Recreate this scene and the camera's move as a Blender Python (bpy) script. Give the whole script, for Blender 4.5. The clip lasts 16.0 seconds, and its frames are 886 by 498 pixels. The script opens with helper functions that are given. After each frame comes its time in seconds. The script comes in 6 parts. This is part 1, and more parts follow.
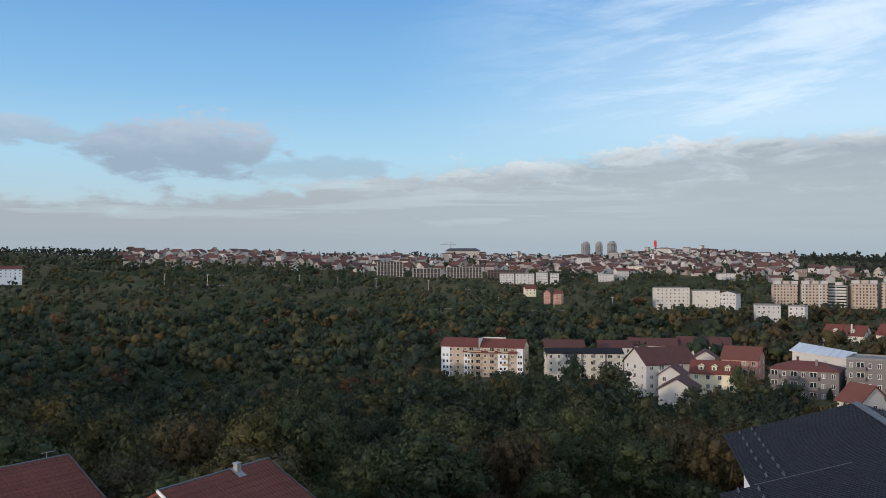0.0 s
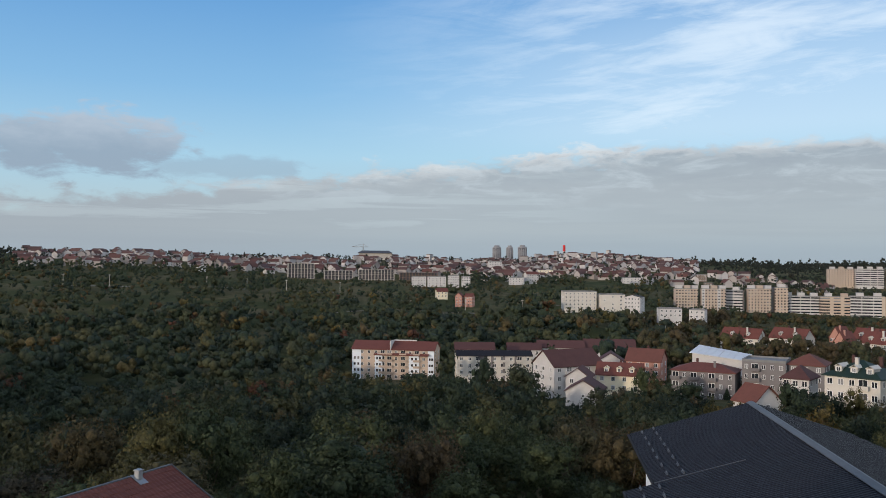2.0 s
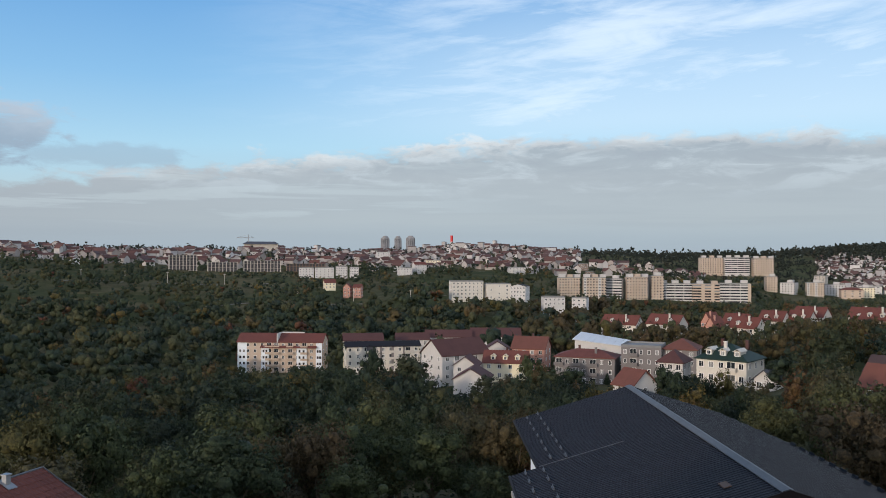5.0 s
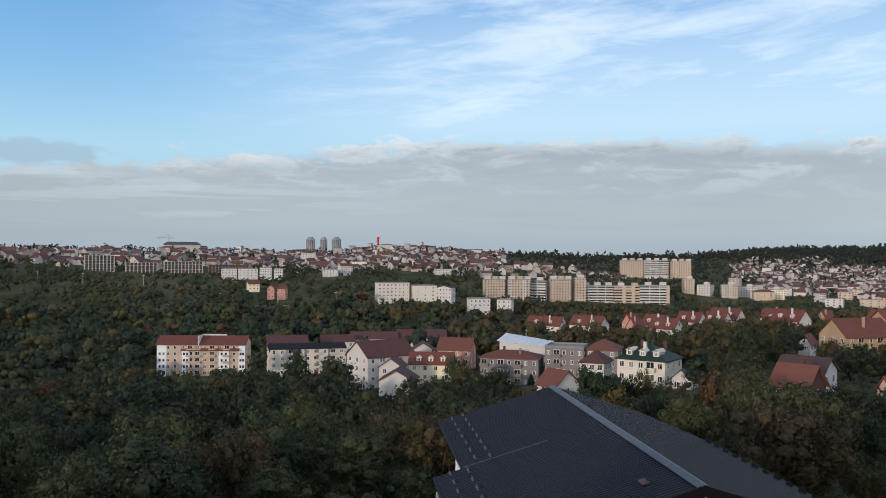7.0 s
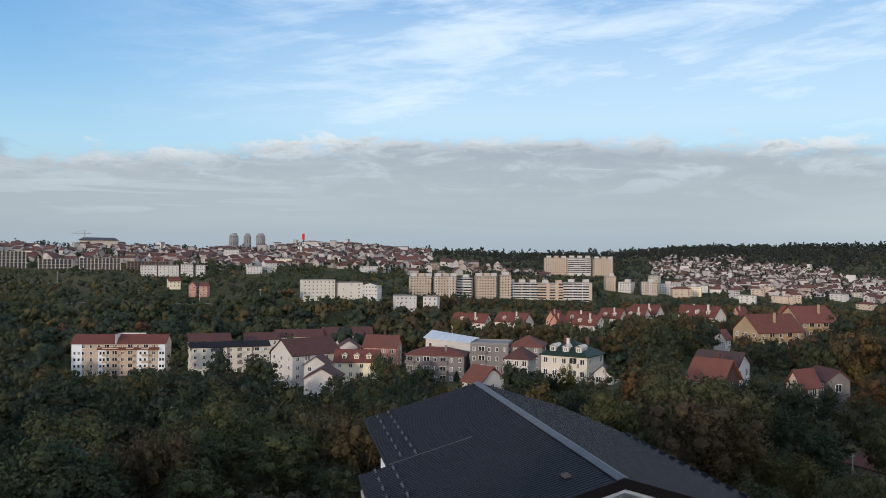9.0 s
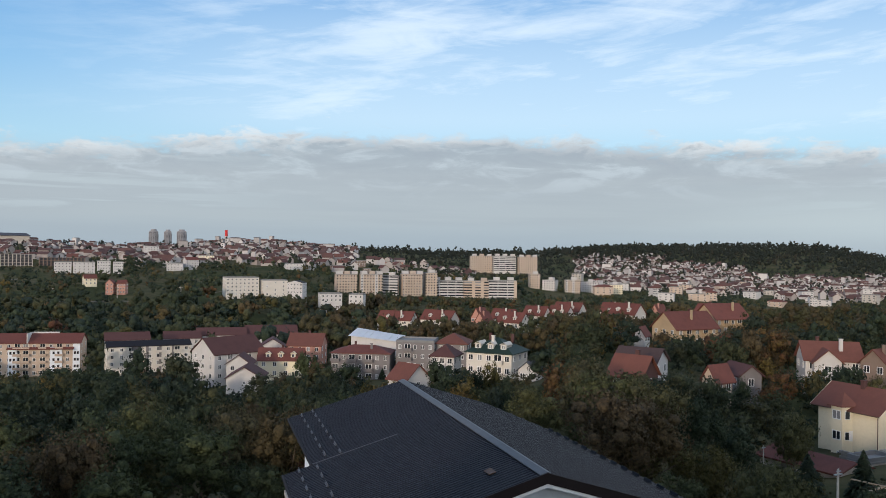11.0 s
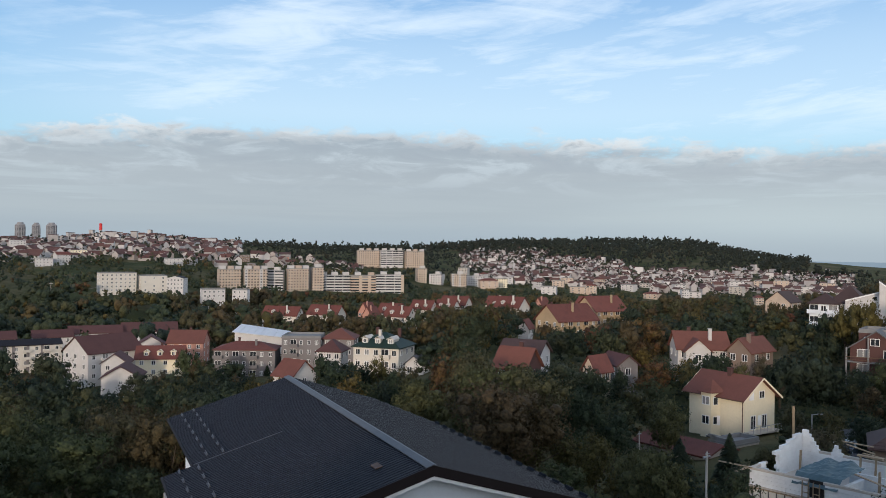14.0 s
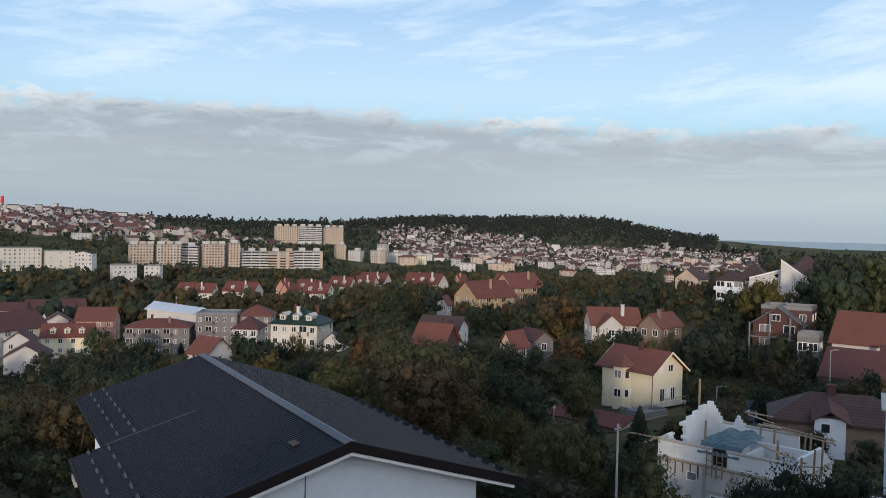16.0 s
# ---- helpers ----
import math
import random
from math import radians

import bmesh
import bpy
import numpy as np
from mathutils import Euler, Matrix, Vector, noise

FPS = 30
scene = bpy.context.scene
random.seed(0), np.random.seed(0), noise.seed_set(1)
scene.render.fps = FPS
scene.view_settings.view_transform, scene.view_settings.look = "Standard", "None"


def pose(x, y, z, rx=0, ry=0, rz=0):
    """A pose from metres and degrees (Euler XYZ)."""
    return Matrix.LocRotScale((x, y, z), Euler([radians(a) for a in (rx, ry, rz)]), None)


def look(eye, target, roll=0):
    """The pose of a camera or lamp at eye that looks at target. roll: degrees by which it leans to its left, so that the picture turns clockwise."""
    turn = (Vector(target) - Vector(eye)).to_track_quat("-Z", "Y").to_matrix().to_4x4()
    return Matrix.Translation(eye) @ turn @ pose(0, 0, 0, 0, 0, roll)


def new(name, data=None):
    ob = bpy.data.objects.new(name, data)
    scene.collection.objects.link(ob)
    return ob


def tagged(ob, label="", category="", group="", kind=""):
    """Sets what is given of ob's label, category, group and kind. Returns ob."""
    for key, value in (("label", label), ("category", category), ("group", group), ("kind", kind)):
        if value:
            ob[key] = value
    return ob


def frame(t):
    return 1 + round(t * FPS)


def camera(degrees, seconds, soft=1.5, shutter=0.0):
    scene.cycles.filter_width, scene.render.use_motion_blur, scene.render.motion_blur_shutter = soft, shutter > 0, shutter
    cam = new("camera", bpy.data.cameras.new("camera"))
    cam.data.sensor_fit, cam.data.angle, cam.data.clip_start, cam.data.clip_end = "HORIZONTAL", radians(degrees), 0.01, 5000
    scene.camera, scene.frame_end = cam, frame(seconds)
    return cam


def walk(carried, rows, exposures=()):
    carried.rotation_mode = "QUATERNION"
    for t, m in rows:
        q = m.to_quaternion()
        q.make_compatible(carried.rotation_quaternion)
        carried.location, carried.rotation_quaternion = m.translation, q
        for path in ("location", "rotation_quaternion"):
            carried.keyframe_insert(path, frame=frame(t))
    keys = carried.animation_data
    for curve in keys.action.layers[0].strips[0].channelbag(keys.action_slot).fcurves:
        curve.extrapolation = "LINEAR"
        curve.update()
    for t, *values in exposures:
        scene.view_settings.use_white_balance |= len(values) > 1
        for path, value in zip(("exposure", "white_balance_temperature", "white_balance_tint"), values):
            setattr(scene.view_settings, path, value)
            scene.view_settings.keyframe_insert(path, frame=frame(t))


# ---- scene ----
# ---- camera: a phone turned by hand on a high balcony ----
cam = camera(56.1, 16.0, soft=0.9)
EYE = 60.0  # eye height over the lowest valley floor
ROWS = [  # seconds, x, y, z from the first eye, yaw, pitch, lean
    (0.0, 0.000, 0.0, 0.0, -0.00, 0.90, 0.05),
    (0.5, 0.003, 0.0, 0.0, -1.44, 0.89, -0.00),
    (1.0, 0.007, 0.0, 0.0, -3.00, 0.76, -0.09),
    (1.5, 0.010, 0.0, 0.0, -4.42, 0.95, -0.25),
    (2.0, 0.014, 0.0, 0.0, -6.04, 1.10, -0.47),
    (2.5, 0.017, 0.0, 0.0, -7.74, 1.06, -0.53),
    (3.0, 0.021, 0.0, 0.0, -9.04, 0.98, -0.33),
    (3.5, 0.024, 0.0, 0.0, -9.98, 0.90, -0.12),
    (4.0, 0.028, 0.0, 0.0, -11.18, 0.73, -0.10),
    (6.5, 0.045, 0.0, 0.0, -17.52, 0.51, -0.34),
    (7.0, 0.048, 0.0, 0.0, -18.80, 0.63, -0.42),
    (7.5, 0.052, 0.0, 0.0, -20.07, 0.68, -0.49),
    (8.0, 0.055, 0.0, 0.0, -21.42, 0.64, -0.53),
    (8.5, 0.058, 0.0, 0.0, -22.71, 0.56, -0.48),
    (9.0, 0.062, 0.0, 0.0, -23.87, 0.48, -0.59),
    (11.5, 0.079, 0.0, 0.0, -30.05, 0.37, -0.56),
    (12.0, 0.083, 0.0, 0.0, -31.08, 0.37, -0.19),
    (12.5, 0.086, 0.0, 0.0, -32.43, 0.45, -0.24),
    (13.0, 0.089, 0.0, 0.0, -33.90, 0.36, -0.56),
    (13.5, 0.093, 0.0, 0.0, -35.38, 0.25, -0.74),
    (14.0, 0.096, 0.0, 0.0, -36.71, 0.11, -0.81),
    (14.5, 0.100, 0.0, 0.0, -37.88, -0.12, -0.88),
    (15.0, 0.103, 0.0, 0.0, -39.25, -0.60, -1.10),
    (15.5, 0.107, 0.0, 0.0, -40.84, -1.02, -1.26),
    (16.0, 0.110, 0.0, 0.0, -42.25, -1.40, -1.21),
]
walk(cam, [(t, pose(x, y, EYE + z, 90 + pitch, lean, yaw)) for t, x, y, z, yaw, pitch, lean in ROWS],
     [(0.0, -0.08), (1.5, -0.16), (2.5, -0.16), (4.0, -0.06), (16.0, -0.06)])

# ---- node helpers ----
SUN_AZ, SUN_EL = -126.0, 9.0  # degrees: clockwise from ahead, and up


class Net:
    """Short-hand for building a node tree."""

    def __init__(self, tree):
        self.tree, self.nodes, self.links = tree, tree.nodes, tree.links
        self.nodes.clear()

    def node(self, kind):
        return self.nodes.new(kind)

    def put(self, socket, value):
        if isinstance(value, bpy.types.NodeSocket):
            self.links.new(value, socket)
        else:
            socket.default_value = value

    def math(self, op, a, b=0.0, c=0.0, clamp=False):
        n = self.node("ShaderNodeMath")
        n.operation, n.use_clamp = op, clamp
        for i, value in enumerate((a, b, c)):
            self.put(n.inputs[i], value)
        return n.outputs[0]

    def add(self, a, b):
        return self.math("ADD", a, b)

    def sub(self, a, b):
        return self.math("SUBTRACT", a, b)

    def mul(self, a, b):
        return self.math("MULTIPLY", a, b)

    def step(self, value, lo, hi, smooth=True):
        """0 at lo, 1 at hi."""
        n = self.node("ShaderNodeMapRange")
        n.interpolation_type = "SMOOTHSTEP" if smooth else "LINEAR"
        for i, v in enumerate((value, lo, hi, 0.0, 1.0)):
            self.put(n.inputs[i], v)
        return n.outputs[0]

    def xyz(self, x, y, z=0.0):
        n = self.node("ShaderNodeCombineXYZ")
        for i, v in enumerate((x, y, z)):
            self.put(n.inputs[i], v)
        return n.outputs[0]

    def noise(self, vector, scale, detail=4.0, rough=0.55, distort=0.0):
        n = self.node("ShaderNodeTexNoise")
        if vector is not None:
            self.put(n.inputs["Vector"], vector)
        for key, v in (("Scale", scale), ("Detail", detail), ("Roughness", rough), ("Distortion", distort)):
            self.put(n.inputs[key], v)
        return n.outputs[0]

    def mix(self, fac, a, b, blend="MIX"):
        n = self.node("ShaderNodeMix")
        n.data_type, n.blend_type = "RGBA", blend
        self.put(n.inputs[0], fac)
        for i, v in ((6, a), (7, b)):
            self.put(n.inputs[i], v if isinstance(v, bpy.types.NodeSocket) else (*v[:3], 1.0))
        return n.outputs[2]

    def ramp(self, fac, stops):
        n = self.node("ShaderNodeValToRGB")
        e = n.color_ramp.elements
        while len(e) < len(stops):
            e.new(0.5)
        for el, (at, colour) in zip(e, stops):
            el.position = at
            el.color = (*colour, 1.0) if len(colour) == 3 else colour
        self.put(n.inputs[0], fac)
        return n.outputs[0]

    def curve(self, value, lo, hi, stops):
        """A number read from a table of (value, number)."""
        fac = self.step(value, lo, hi, False)
        top = max(v for _, v in stops)
        col = self.ramp(fac, [((a - lo) / (hi - lo), (v / top,) * 3) for a, v in stops])
        return self.mul(col, top)


# ---- sky ----
world = bpy.data.worlds.new("sky")
scene.world = world
world.use_nodes = True
w = Net(world.node_tree)
sky = w.node("ShaderNodeTexSky")
sky.sky_type, sky.sun_disc, sky.sun_elevation, sky.sun_rotation = "NISHITA", False, radians(SUN_EL), radians(SUN_AZ)
sky.altitude, sky.air_density, sky.dust_density, sky.ozone_density = 150.0, 1.0, 0.6, 2.0
coord = w.node("ShaderNodeTexCoord").outputs["Generated"]
split = w.node("ShaderNodeSeparateXYZ")
w.put(split.inputs[0], coord)
sx, sy, sz = split.outputs
az = w.mul(w.math("ARCTAN2", sx, sy), 57.2958)
el = w.mul(w.math("ARCSINE", sz), 57.2958)

clear = w.mix(1.0, sky.outputs[0], (0.1, 0.1, 0.1), "MULTIPLY")
clear = w.mix(0.75, clear, w.ramp(w.step(el, -2.0, 60.0, False), [(0.0, (0.42, 0.50, 0.56)), (0.08, (0.47, 0.60, 0.68)), (0.15, (0.40, 0.66, 0.86)), (0.22, (0.25, 0.52, 0.83)), (0.32, (0.135, 0.37, 0.74)), (0.6, (0.07, 0.2, 0.46)), (1.0, (0.06, 0.17, 0.40))]))
# thin high streaks that climb to the right
u = w.add(w.mul(az, 0.978), w.mul(el, 0.21))
v = w.sub(w.mul(el, 0.978), w.mul(az, 0.14))
streak = w.noise(w.xyz(w.mul(u, 0.045), w.mul(v, 0.30)), 1.0, 7.0, 0.6, 0.55)
fine = w.noise(w.xyz(w.mul(u, 0.16), w.mul(v, 0.95), 3.0), 1.0, 6.0, 0.62, 0.3)
u2 = w.add(w.mul(az, 0.95), w.mul(el, -0.30))
v2 = w.add(w.mul(el, 0.95), w.mul(az, 0.02))
comb = w.noise(w.xyz(w.mul(u2, 0.11), w.mul(v2, 0.62), 9.0), 1.0, 7.0, 0.64, 0.9)
mass = w.noise(w.xyz(w.mul(az, 0.05), w.mul(el, 0.13), 4.0), 1.0, 3.0, 0.5)
cirrus = w.add(w.add(w.mul(streak, 0.46), w.mul(fine, 0.22)), w.add(w.mul(comb, 0.32), w.mul(w.sub(mass, 0.5), 0.25)))
cirrus = w.step(cirrus, 0.34, 0.65)
where = w.mul(w.step(az, -6.0, 24.0), w.step(el, 6.0, 9.5))
where = w.mul(where, w.sub(1.0, w.mul(w.step(el, 24.0, 60.0), 0.7)))
veil = w.mul(w.mul(where, w.step(el, 22.0, 11.0)), 0.36)
colour = w.mix(w.math("MAXIMUM", w.mul(cirrus, w.mul(where, 0.70)), veil), clear, (0.76, 0.86, 0.95))
# grey bank along the horizon, its top edge caught by the light
edge = w.curve(az, -40.0, 80.0, [(-40, 3.6), (-16, 4.4), (-8, 5.6), (3, 6.6), (10, 7.3), (22, 8.1), (33, 8.1), (45, 7.5), (56, 6.9), (80, 6.6)])
puff = w.noise(w.xyz(w.mul(az, 0.36), w.mul(el, 0.85), 7.0), 1.0, 6.0, 0.6, 0.25)
rag = w.noise(w.xyz(w.mul(az, 0.10), w.mul(el, 0.5), 1.0), 1.0, 3.0, 0.5)
top = w.add(edge, w.add(w.mul(w.sub(puff, 0.5), 4.2), w.mul(w.sub(rag, 0.5), 2.6)))
depth = w.sub(top, el)
bank = w.step(depth, -0.35, 0.8)
rim = w.mul(w.step(depth, 1.5, 0.1), w.step(az, -14.0, 8.0))
lay = w.noise(w.xyz(w.mul(az, 0.06), w.mul(el, 1.05), 5.0), 1.0, 6.0, 0.6, 0.4)
gaps = w.mul(w.step(lay, 0.50, 0.60), w.step(el, 1.5, 3.2))
gaps = w.mul(gaps, w.math("MAXIMUM", w.step(az, 24.0, 6.0), w.step(az, 44.0, 60.0)))
low = w.ramp(w.step(el, 0.0, 8.0, False), [(0.0, (0.315, 0.395, 0.46)), (0.3, (0.378, 0.438, 0.478)), (0.65, (0.378, 0.434, 0.478)), (1.0, (0.325, 0.39, 0.45))])
grey = w.mix(w.mul(w.step(lay, 0.38, 0.66), 0.28), low, (0.315, 0.37, 0.42))
grey = w.mix(w.mul(w.step(az, 14.0, -24.0), 0.45), grey, (0.29, 0.325, 0.37))
grey = w.mix(w.mul(gaps, 0.32), grey, (0.52, 0.61, 0.65))
grey = w.mix(w.mul(w.mul(w.step(az, 36.0, 60.0), w.step(el, 5.5, 2.2)), 0.6), grey, (0.47, 0.55, 0.58))
mottle = w.noise(w.xyz(w.mul(az, 0.22), w.mul(el, 0.8), 11.0), 1.0, 6.0, 0.6, 0.5)
grey = w.mix(w.mul(w.mul(w.step(mottle, 0.48, 0.66), w.step(el, 3.2, 6.0)), 0.55), grey, (0.52, 0.60, 0.66))
grey = w.mix(w.mul(w.mul(w.step(mottle, 0.50, 0.34), w.step(el, 4.0, 6.5)), 0.32), grey, (0.30, 0.345, 0.405))
grey = w.mix(w.mul(w.mul(rim, w.step(puff, 0.36, 0.62)), w.add(0.35, w.mul(w.step(rag, 0.40, 0.62), 0.6))), grey, (0.74, 0.76, 0.77))
colour = w.mix(bank, colour, grey)


def heap(a, e, ra, re):
    """A low cumulus heap, with a flat base."""
    da = w.mul(w.sub(az, a), 1.0 / ra)
    de = w.mul(w.sub(el, e), 1.0 / re)
    r = w.math("SQRT", w.add(w.mul(da, da), w.mul(de, de)))
    r = w.sub(r, w.add(w.mul(w.sub(puff, 0.5), 1.7), w.mul(w.sub(mottle, 0.5), 1.5)))
    return w.step(r, 1.12, 0.55)


heaps = w.math("MAXIMUM", heap(-17.5, 7.5, 7.5, 2.3), w.math("MAXIMUM", w.mul(heap(-26.5, 8.1, 3.4, 1.0), 0.75), w.mul(heap(-9.0, 6.4, 7.0, 0.8), 0.5)))
shade = w.mix(w.step(w.add(el, w.mul(puff, 3.0)), 8.2, 11.4), (0.27, 0.34, 0.43), (0.43, 0.49, 0.57))
colour = w.mix(w.mul(heaps, 0.86), colour, shade)
colour = w.mix(w.mul(w.step(el, 2.2, -0.3), 0.8), colour, (0.325, 0.39, 0.445))
# bright patch of sky added right of view, as fill for the near gable
side = w.mul(w.mul(w.step(az, 78.0, 115.0), w.step(az, 178.0, 150.0)), w.step(el, 4.0, 22.0))
colour = w.mix(w.mul(side, 0.8), colour, (1.2, 1.27, 1.38))
# the bright side of the sky, round the veiled sun behind the balcony
to_sun = w.node("ShaderNodeVectorMath")
to_sun.operation = "DOT_PRODUCT"
w.put(to_sun.inputs[0], coord)
to_sun.inputs[1].default_value = (math.sin(radians(SUN_AZ)) * 0.98, math.cos(radians(SUN_AZ)) * 0.98, 0.2)
glow = w.mul(w.step(to_sun.outputs["Value"], 0.0, 1.0), w.step(el, 55.0, 5.0))
colour = w.mix(glow, colour, (1.5, 1.5, 1.55))
back = w.node("ShaderNodeBackground")
w.put(back.inputs[0], colour)
w.put(back.inputs[1], 1.25)
w.links.new(back.outputs[0], w.node("ShaderNodeOutputWorld").inputs[0])

# ---- sun, low behind the left shoulder ----
sun = new("sun", bpy.data.lights.new("sun", "SUN"))
sun.data.energy, sun.data.angle, sun.data.color = 2.4, radians(3.0), (1.0, 0.82, 0.64)
from_sun = Vector((math.sin(radians(SUN_AZ)) * math.cos(radians(SUN_EL)), math.cos(radians(SUN_AZ)) * math.cos(radians(SUN_EL)), math.sin(radians(SUN_EL))))
sun.matrix_world = look(from_sun * 50, (0, 0, 0))

# ---- materials ----
def material(name, colour, rough=0.8, metal=0.0, grain=0.15, scale=3.0, stain=0.25, stain_scale=0.35, bump=0.2, vary=0.0, islands=0.0, other=None, gloss=0.35):
    """A plain painted, plastered or tiled surface: two scales of wear, relief, and a shift from piece to piece."""
    m = bpy.data.materials.new(name)
    m.use_nodes = True
    n = Net(m.node_tree)
    place = n.node("ShaderNodeTexCoord").outputs["Object"]
    small = n.noise(place, scale, 6.0, 0.65)
    large = n.noise(place, stain_scale, 4.0, 0.6, 0.4)
    dark = tuple(c * 0.55 for c in colour)
    light = tuple(min(c * 1.18, 0.9) for c in colour)
    col = n.mix(n.mul(n.step(large, 0.40, 0.72), stain), colour, other or dark)
    col = n.mix(n.mul(n.step(small, 0.35, 0.75), grain), col, dark)
    if vary:
        rnd = n.node("ShaderNodeObjectInfo").outputs["Random"]
        col = n.mix(n.mul(rnd, vary), col, other or light)
        col = n.mix(n.mul(n.math("FRACT", n.mul(rnd, 7.3)), vary * 0.8), col, dark)
    if islands:
        rnd = n.node("ShaderNodeNewGeometry").outputs["Random Per Island"]
        col = n.mix(n.mul(rnd, islands), col, other or light)
        col = n.mix(n.mul(n.math("FRACT", n.mul(rnd, 7.3)), islands * 0.8), col, dark)
    b = n.node("ShaderNodeBsdfPrincipled")
    n.put(b.inputs["Base Color"], col)
    n.put(b.inputs["Roughness"], n.add(rough - 0.06, n.mul(small, 0.12)))
    b.inputs["Metallic"].default_value, b.inputs["Specular IOR Level"].default_value = metal, gloss
    if bump:
        bm = n.node("ShaderNodeBump")
        bm.inputs["Strength"].default_value, bm.inputs["Distance"].default_value = bump, 0.02
        n.put(bm.inputs["Height"], small)
        n.links.new(bm.outputs[0], b.inputs["Normal"])
    n.links.new(b.outputs[0], n.node("ShaderNodeOutputMaterial").inputs[0])
    return m


def glass(name, colour=(0.02, 0.025, 0.03), rough=0.08):
    """A window pane with a dim room behind it."""
    m = bpy.data.materials.new(name)
    m.use_nodes = True
    n = Net(m.node_tree)
    b = n.node("ShaderNodeBsdfPrincipled")
    rnd = n.node("ShaderNodeObjectInfo").outputs["Random"]
    n.put(b.inputs["Base Color"], n.mix(n.step(rnd, 0.72, 0.95), colour, (0.22, 0.22, 0.22)))
    b.inputs["Roughness"].default_value = rough
    b.inputs["Specular IOR Level"].default_value = 0.5
    n.links.new(b.outputs[0], n.node("ShaderNodeOutputMaterial").inputs[0])
    return m


def foliage(name, stops, by_attribute, grain=1.2):
    """Leaves: each tree has its tint, each clump its own shade, and light passes through a little."""
    m = bpy.data.materials.new(name)
    m.use_nodes = True
    n = Net(m.node_tree)
    if by_attribute:
        a = n.node("ShaderNodeAttribute")
        a.attribute_name = "tint"
        tint = a.outputs["Fac"]
    else:
        tint = n.node("ShaderNodeObjectInfo").outputs["Random"]
    clump = n.node("ShaderNodeNewGeometry").outputs["Random Per Island"]
    place = n.node("ShaderNodeTexCoord").outputs["Object"]
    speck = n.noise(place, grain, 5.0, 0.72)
    patch = n.noise(place, grain * 0.22, 3.0, 0.6)
    col = n.ramp(n.add(tint, n.mul(n.sub(patch, 0.5), 0.10)), stops)
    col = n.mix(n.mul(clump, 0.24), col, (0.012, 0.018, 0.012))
    # relief noise also tints: shaded hollows and lit tips put into the colour
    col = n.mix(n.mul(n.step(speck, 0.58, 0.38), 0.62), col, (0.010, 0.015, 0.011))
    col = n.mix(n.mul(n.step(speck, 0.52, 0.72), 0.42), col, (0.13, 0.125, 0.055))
    b = n.node("ShaderNodeBsdfPrincipled")
    n.put(b.inputs["Base Color"], col)
    b.inputs["Roughness"].default_value = 0.7
    b.inputs["Specular IOR Level"].default_value = 0.2
    relief_node = n.node("ShaderNodeBump")
    relief_node.inputs["Strength"].default_value, relief_node.inputs["Distance"].default_value = 1.0, 0.9 / grain if by_attribute else 1.6 / grain
    n.put(relief_node.inputs["Height"], speck)
    n.links.new(relief_node.outputs[0], b.inputs["Normal"])
    t = n.node("ShaderNodeBsdfTranslucent")
    n.put(t.inputs["Color"], col)
    s = n.node("ShaderNodeMixShader")
    s.inputs[0].default_value = 0.28
    n.links.new(b.outputs[0], s.inputs[1])
    n.links.new(t.outputs[0], s.inputs[2])
    n.links.new(s.outputs[0], n.node("ShaderNodeOutputMaterial").inputs[0])
    return m


GREEN, DARK, OLIVE, YELLOW, RUST, RED = (0.062, 0.086, 0.046), (0.038, 0.056, 0.042), (0.118, 0.112, 0.050), (0.21, 0.155, 0.045), (0.125, 0.085, 0.045), (0.17, 0.066, 0.042)
WOODS = [(0.0, DARK), (0.18, GREEN), (0.30, DARK), (0.42, (0.060, 0.080, 0.040)), (0.52, OLIVE), (0.60, GREEN), (0.72, DARK), (0.80, (0.13, 0.11, 0.034)), (0.88, RUST), (0.95, YELLOW), (1.0, RED)]
AUTUMN = [(0.0, OLIVE), (0.25, (0.115, 0.082, 0.042)), (0.45, (0.13, 0.105, 0.040)), (0.6, (0.07, 0.078, 0.036)), (0.75, (0.12, 0.088, 0.042)), (0.9, RUST), (1.0, (0.16, 0.125, 0.042))]
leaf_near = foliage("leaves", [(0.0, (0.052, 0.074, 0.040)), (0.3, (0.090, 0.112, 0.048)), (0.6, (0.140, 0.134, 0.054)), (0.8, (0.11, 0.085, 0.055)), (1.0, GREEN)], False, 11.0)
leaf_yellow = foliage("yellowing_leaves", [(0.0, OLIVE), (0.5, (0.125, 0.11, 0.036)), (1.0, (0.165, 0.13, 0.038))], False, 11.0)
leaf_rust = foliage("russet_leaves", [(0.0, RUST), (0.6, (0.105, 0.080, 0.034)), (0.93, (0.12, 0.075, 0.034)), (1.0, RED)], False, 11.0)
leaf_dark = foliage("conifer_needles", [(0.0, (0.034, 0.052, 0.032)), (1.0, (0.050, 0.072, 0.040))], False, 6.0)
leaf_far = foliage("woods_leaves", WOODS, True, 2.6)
# distance haze put into the colour: bluer than the nearer woods
leaf_hill = foliage("hazed_hill_leaves", [(0.0, (0.030, 0.040, 0.036)), (0.6, (0.046, 0.056, 0.044)), (1.0, (0.07, 0.06, 0.044))], True, 0.45)
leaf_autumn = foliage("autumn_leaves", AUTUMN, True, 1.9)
bark = material("bark", (0.09, 0.07, 0.05), 0.9, bump=0.6, scale=8)

